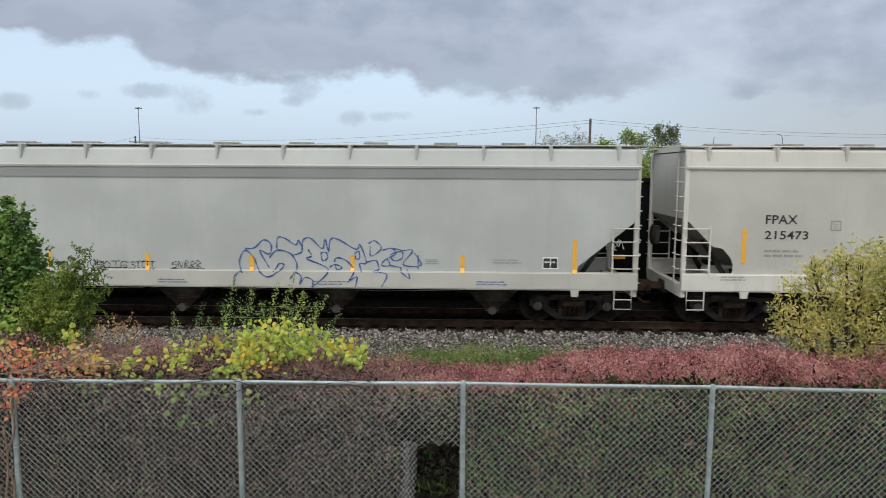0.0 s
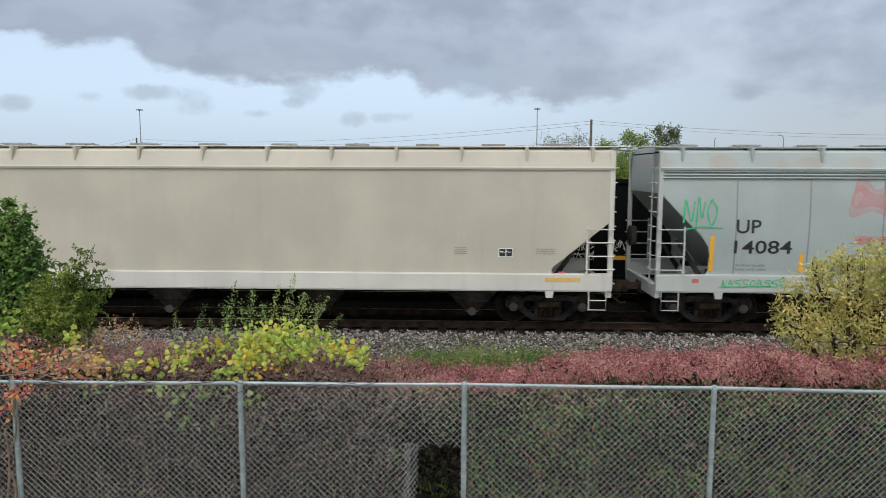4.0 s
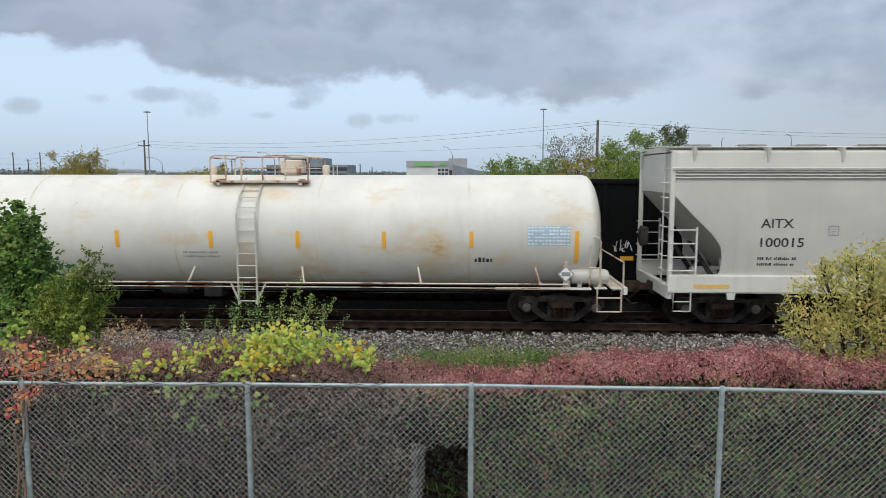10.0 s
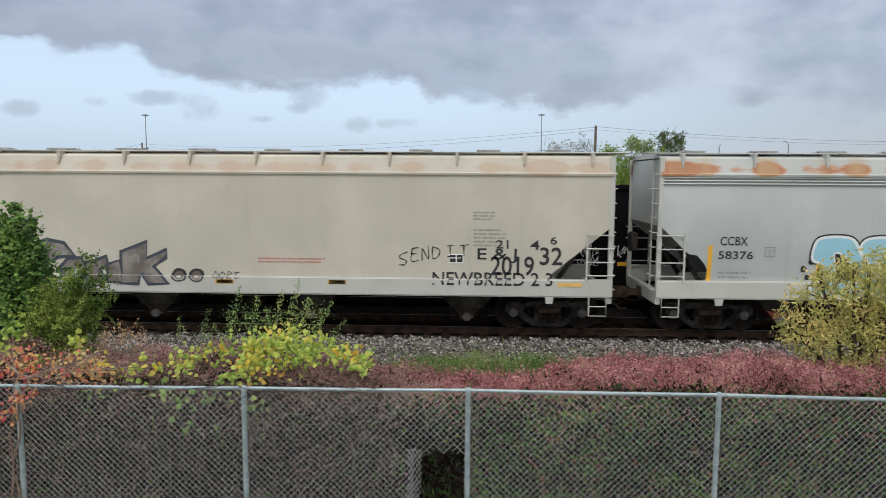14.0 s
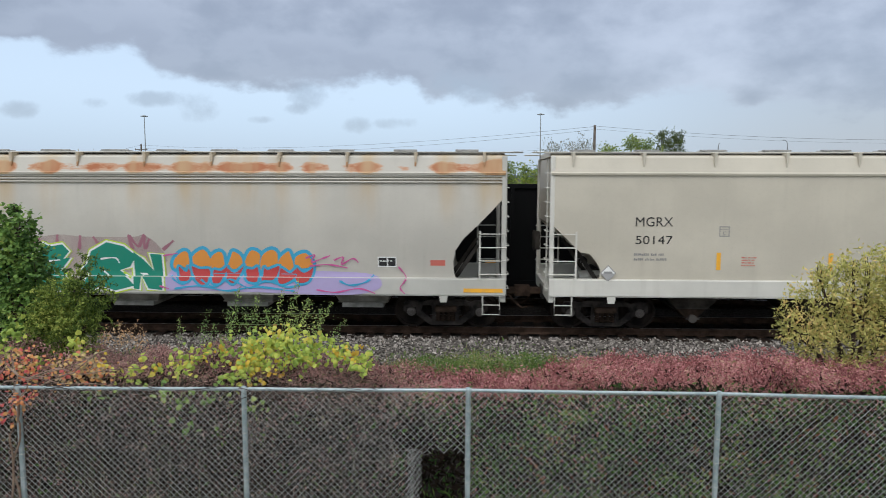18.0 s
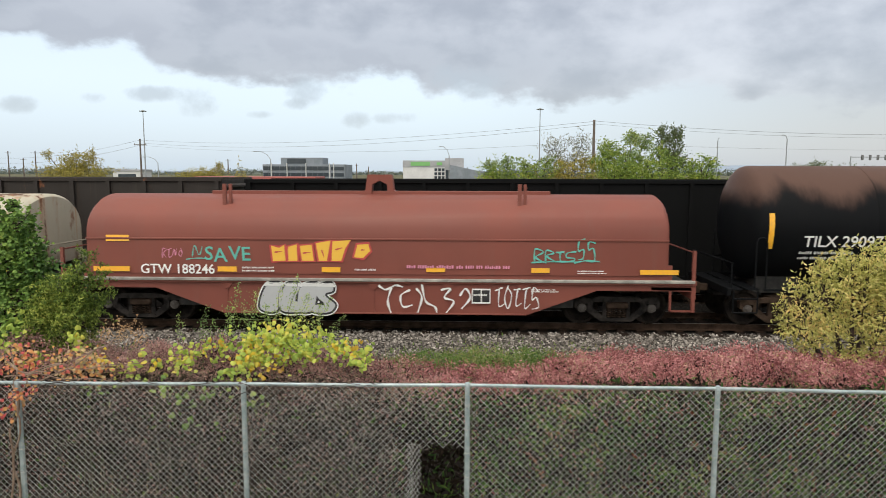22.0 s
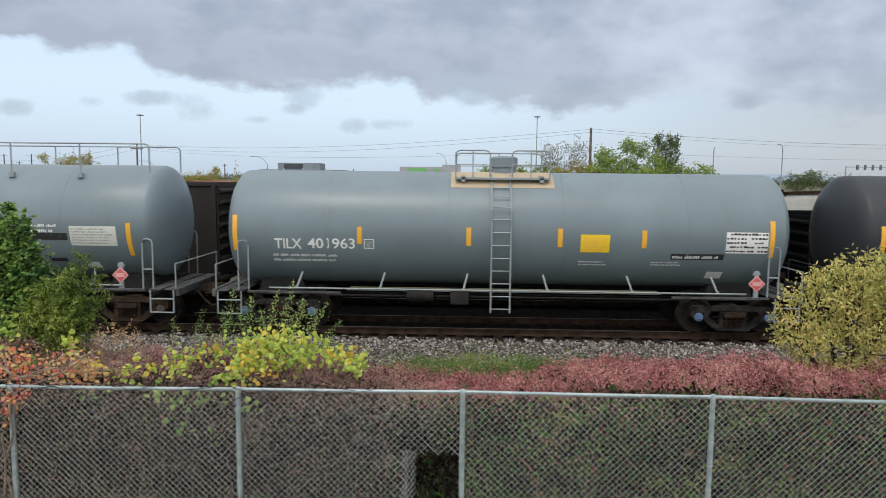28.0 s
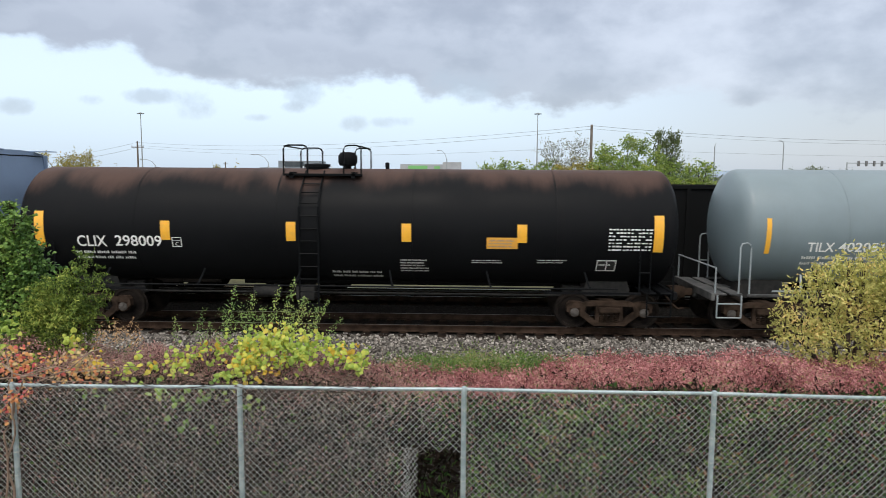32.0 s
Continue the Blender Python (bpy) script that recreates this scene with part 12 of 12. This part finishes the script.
FAR_GREEN = leafy("far_green_leaves", [(0.0, (0.08, 0.13, 0.03)), (0.4, (0.18, 0.27, 0.055)), (0.75, (0.31, 0.40, 0.075)), (1.0, (0.46, 0.44, 0.08))], 0.6, 0.3)
FAR_YELLOW = leafy("far_yellow_leaves", [(0.0, (0.14, 0.13, 0.04)), (0.4, (0.28, 0.25, 0.06)), (0.75, (0.40, 0.34, 0.08)), (1.0, (0.40, 0.28, 0.09))], 0.6, 0.3)
FAR_DARK = leafy("far_dark_leaves", [(0.0, (0.045, 0.07, 0.028)), (0.5, (0.095, 0.13, 0.045)), (1.0, (0.16, 0.19, 0.065))], 0.6, 0.2)
FAR_GREYISH = leafy("far_sparse_leaves", [(0.0, (0.13, 0.14, 0.1)), (0.5, (0.21, 0.22, 0.16)), (1.0, (0.3, 0.28, 0.2))], 0.6, 0.2)


def grow(name, x, y, lobes, n, size, mat, label, **more):
    return bush(name, (x, y, lie(x, y)), [(a, b, c + 1.4, d, e, f) for a, b, c, d, e, f in lobes], int(n * 2.3), size * 0.68, mat, label, BARK_DARK, category="tree", **more)


grow("tree", -34.8, 60, [(-1.2, 0, 3.6, 2.4, 1.6, 1.4), (1.0, 0, 3.7, 2.6, 1.6, 1.4), (0.2, 0, 4.9, 1.6, 1.2, 1.0), (1.6, 0, 5.3, 0.5, 0.4, 0.8), (-2.4, 0, 5.4, 0.5, 0.4, 0.6)], 2600, 0.17, FAR_YELLOW, "yellowing tree with a sparse ragged top", sprays=70)
grow("tree", -23.7, 60, [(-1.0, 0, 3.2, 1.5, 1.2, 1.0), (1.0, 0, 3.4, 1.5, 1.2, 1.1), (1.9, 0, 4.4, 0.4, 0.4, 0.6)], 1300, 0.17, FAR_YELLOW, "low yellowing tree beyond the far track", sprays=40)
grow("tree", -24.9, 42, [(0.0, 0, 2.0, 0.9, 0.9, 1.6)], 700, 0.14, FAR_YELLOW, "small yellow tree beyond the far track", sprays=14)
grow("tree", -6.8 * 1.45, 30, [(0.0, 0, 1.9, 0.45, 0.6, 1.7), (0.1, 0, 0.6, 0.6, 0.6, 1.2)], 800, 0.10, FAR_YELLOW, "slim yellow-green tree between standing cars", sprays=14)
grow("tree", 6.9, 47, [(-0.9, 0, 5.2, 1.0, 0.8, 1.0), (0.9, 0, 5.4, 1.0, 0.8, 1.1), (0.0, 0, 4.2, 1.9, 1.2, 0.9)], 1150, 0.11, FAR_GREYISH, "thin greyish tree, half bare", sprays=60)
grow("tree", 10.0, 43, [(-1.2, 0, 4.9, 0.75, 0.8, 0.8), (0.2, 0, 5.6, 0.6, 0.6, 0.6), (1.0, 0, 5.4, 0.7, 0.6, 0.7), (0.0, 0, 4.2, 1.9, 1.2, 1.0), (0.3, 0, 3.2, 2.2, 1.2, 1.0), (1.9, 0, 4.5, 0.7, 0.6, 0.9), (-1.9, 0, 4.1, 0.7, 0.6, 0.7)], 3400, 0.15, FAR_GREEN, "bright green tree with feathery clumps", sprays=60, flatten=0.3)
grow("tree", 13.4, 46, [(0.0, 0, 5.4, 1.15, 0.9, 1.25), (-0.6, 0, 6.3, 0.4, 0.4, 0.45), (0.5, 0, 6.2, 0.5, 0.4, 0.5), (0.3, 0, 4.0, 1.2, 1.0, 1.2)], 2000, 0.13, FAR_DARK, "dark green poplar tree", sprays=60)
for x, w, h, mat, lab in ((2.0, 1.2, 0.75, FAR_GREEN, "bright green shrub beyond the far track"), (4.2, 1.5, 0.8, FAR_GREEN, "green shrub with yellow tips"), (6.4, 1.6, 1.0, FAR_YELLOW, "yellow-green shrub below the trees"),
                          (8.8, 1.5, 0.9, FAR_GREEN, "leafy green shrub below the trees"), (11.6, 1.7, 1.0, FAR_GREEN, "broad green shrub below the trees"), (13.9, 1.2, 0.9, FAR_GREEN, "green shrub at the end of the row")):
    grow("shrub", x, 41, [(0, 0, 3.55, w, 0.9, h), (-0.5 * w, 0, 2.8, w * 0.9, 0.8, 0.9), (0.5 * w, 0, 2.6, w * 0.9, 0.8, 0.9), (0.4 * w, 0, 4.1, 0.5, 0.4, 0.45), (-0.5 * w, 0, 3.9, 0.5, 0.4, 0.4)], 1250, 0.15, mat, lab, sprays=30, flatten=0.3)
for x, w, top in ((76.5, 3.2, 6.6), (80.0, 3.0, 7.4), (84.5, 2.6, 5.6), (88.0, 3.0, 6.2), (92.0, 3.0, 5.8), (64.0, 2.4, 5.0), (68.5, 2.0, 4.0)):
    grow("tree", x, 160, [(0, 0, top - 2.4, w, 2, 2.3), (0.8, 0, top - 3.2, w * 1.1, 2, 2.0)], 700, 0.34, FAR_DARK, "far green tree beside the ramp road", sprays=20)
for x, w in ((47, 2.6), (51, 2.0), (39, 3.0)):
    grow("shrub", x, 118, [(0, 0, 2.3, w, 2, 1.2)], 420, 0.26, FAR_YELLOW if w > 2.8 else FAR_DARK, "low shrub on the far plain", sprays=14)
grow("sapling", 37.6, 72, [(0, 0, 1.3, 0.8, 0.6, 0.9), (0.2, 0, 2.1, 0.4, 0.4, 0.5)], 320, 0.16, FAR_GREEN, "sapling below the concrete wall", sprays=10)


def far_woods():
    n = 26000
    x = rng.uniform(-1500, 1500, n)
    y = 1300 + 300 * rng.uniform(size=n)
    h = 7 + 5 * np.sin(x * 0.013) + 4 * np.sin(x * 0.041 + 2)
    p = np.stack([x, y, -3 + np.abs(h) * rng.uniform(0, 1, n)], 1)
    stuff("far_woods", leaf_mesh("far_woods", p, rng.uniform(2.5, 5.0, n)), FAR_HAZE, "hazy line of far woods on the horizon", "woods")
    hill = Shape()
    xs = [-3000 + 60 * i for i in range(101)]
    rings = [[(xx, 3200, -5) for xx in xs], [(xx, 3300, 8 + 16 * max(0, noise.noise((xx * 0.0012, 0, 4)) + 0.2) + (24 if xx > 600 else 0) * min(1, (xx - 600) / 900)) for xx in xs], [(xx, 3450, -5) for xx in xs]]
    hill.loft(rings, False)
    # the blue is distance haze put into the hills' colour
    tagged(part("far_hills", hill, dull("haze_blue_hills", (0.22, 0.28, 0.36), (0.26, 0.32, 0.40), 0.002, 1.0), None), "pale blue hills on the horizon", "hills", kind="structure")


# greyed leaf tones with the haze of distance mixed in
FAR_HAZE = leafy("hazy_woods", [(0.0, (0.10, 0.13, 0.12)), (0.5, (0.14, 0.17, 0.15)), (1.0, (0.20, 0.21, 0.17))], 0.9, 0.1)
far_woods()
# ---- what moves ----
def motions():
    for car, u, spec in TRAIN:
        walk(car, [(t, pose(u + run(t), TRACK, 0)) for t in (0, 8, 16, 24, 32)])
    for w, x, u in WHEELSETS:
        # the wheels turn while their car rolls past
        def turned(t):
            return pose(x, 0, WHEEL_R, 0, math.degrees(run(t) / WHEEL_R), 0)
        near = [i / FPS for i in range(32 * FPS + 1) if abs(u + x + run(i / FPS)) < 15]
        walk(w, [(t, turned(t)) for t in sorted({0.0, 32.0, *near})])


motions()
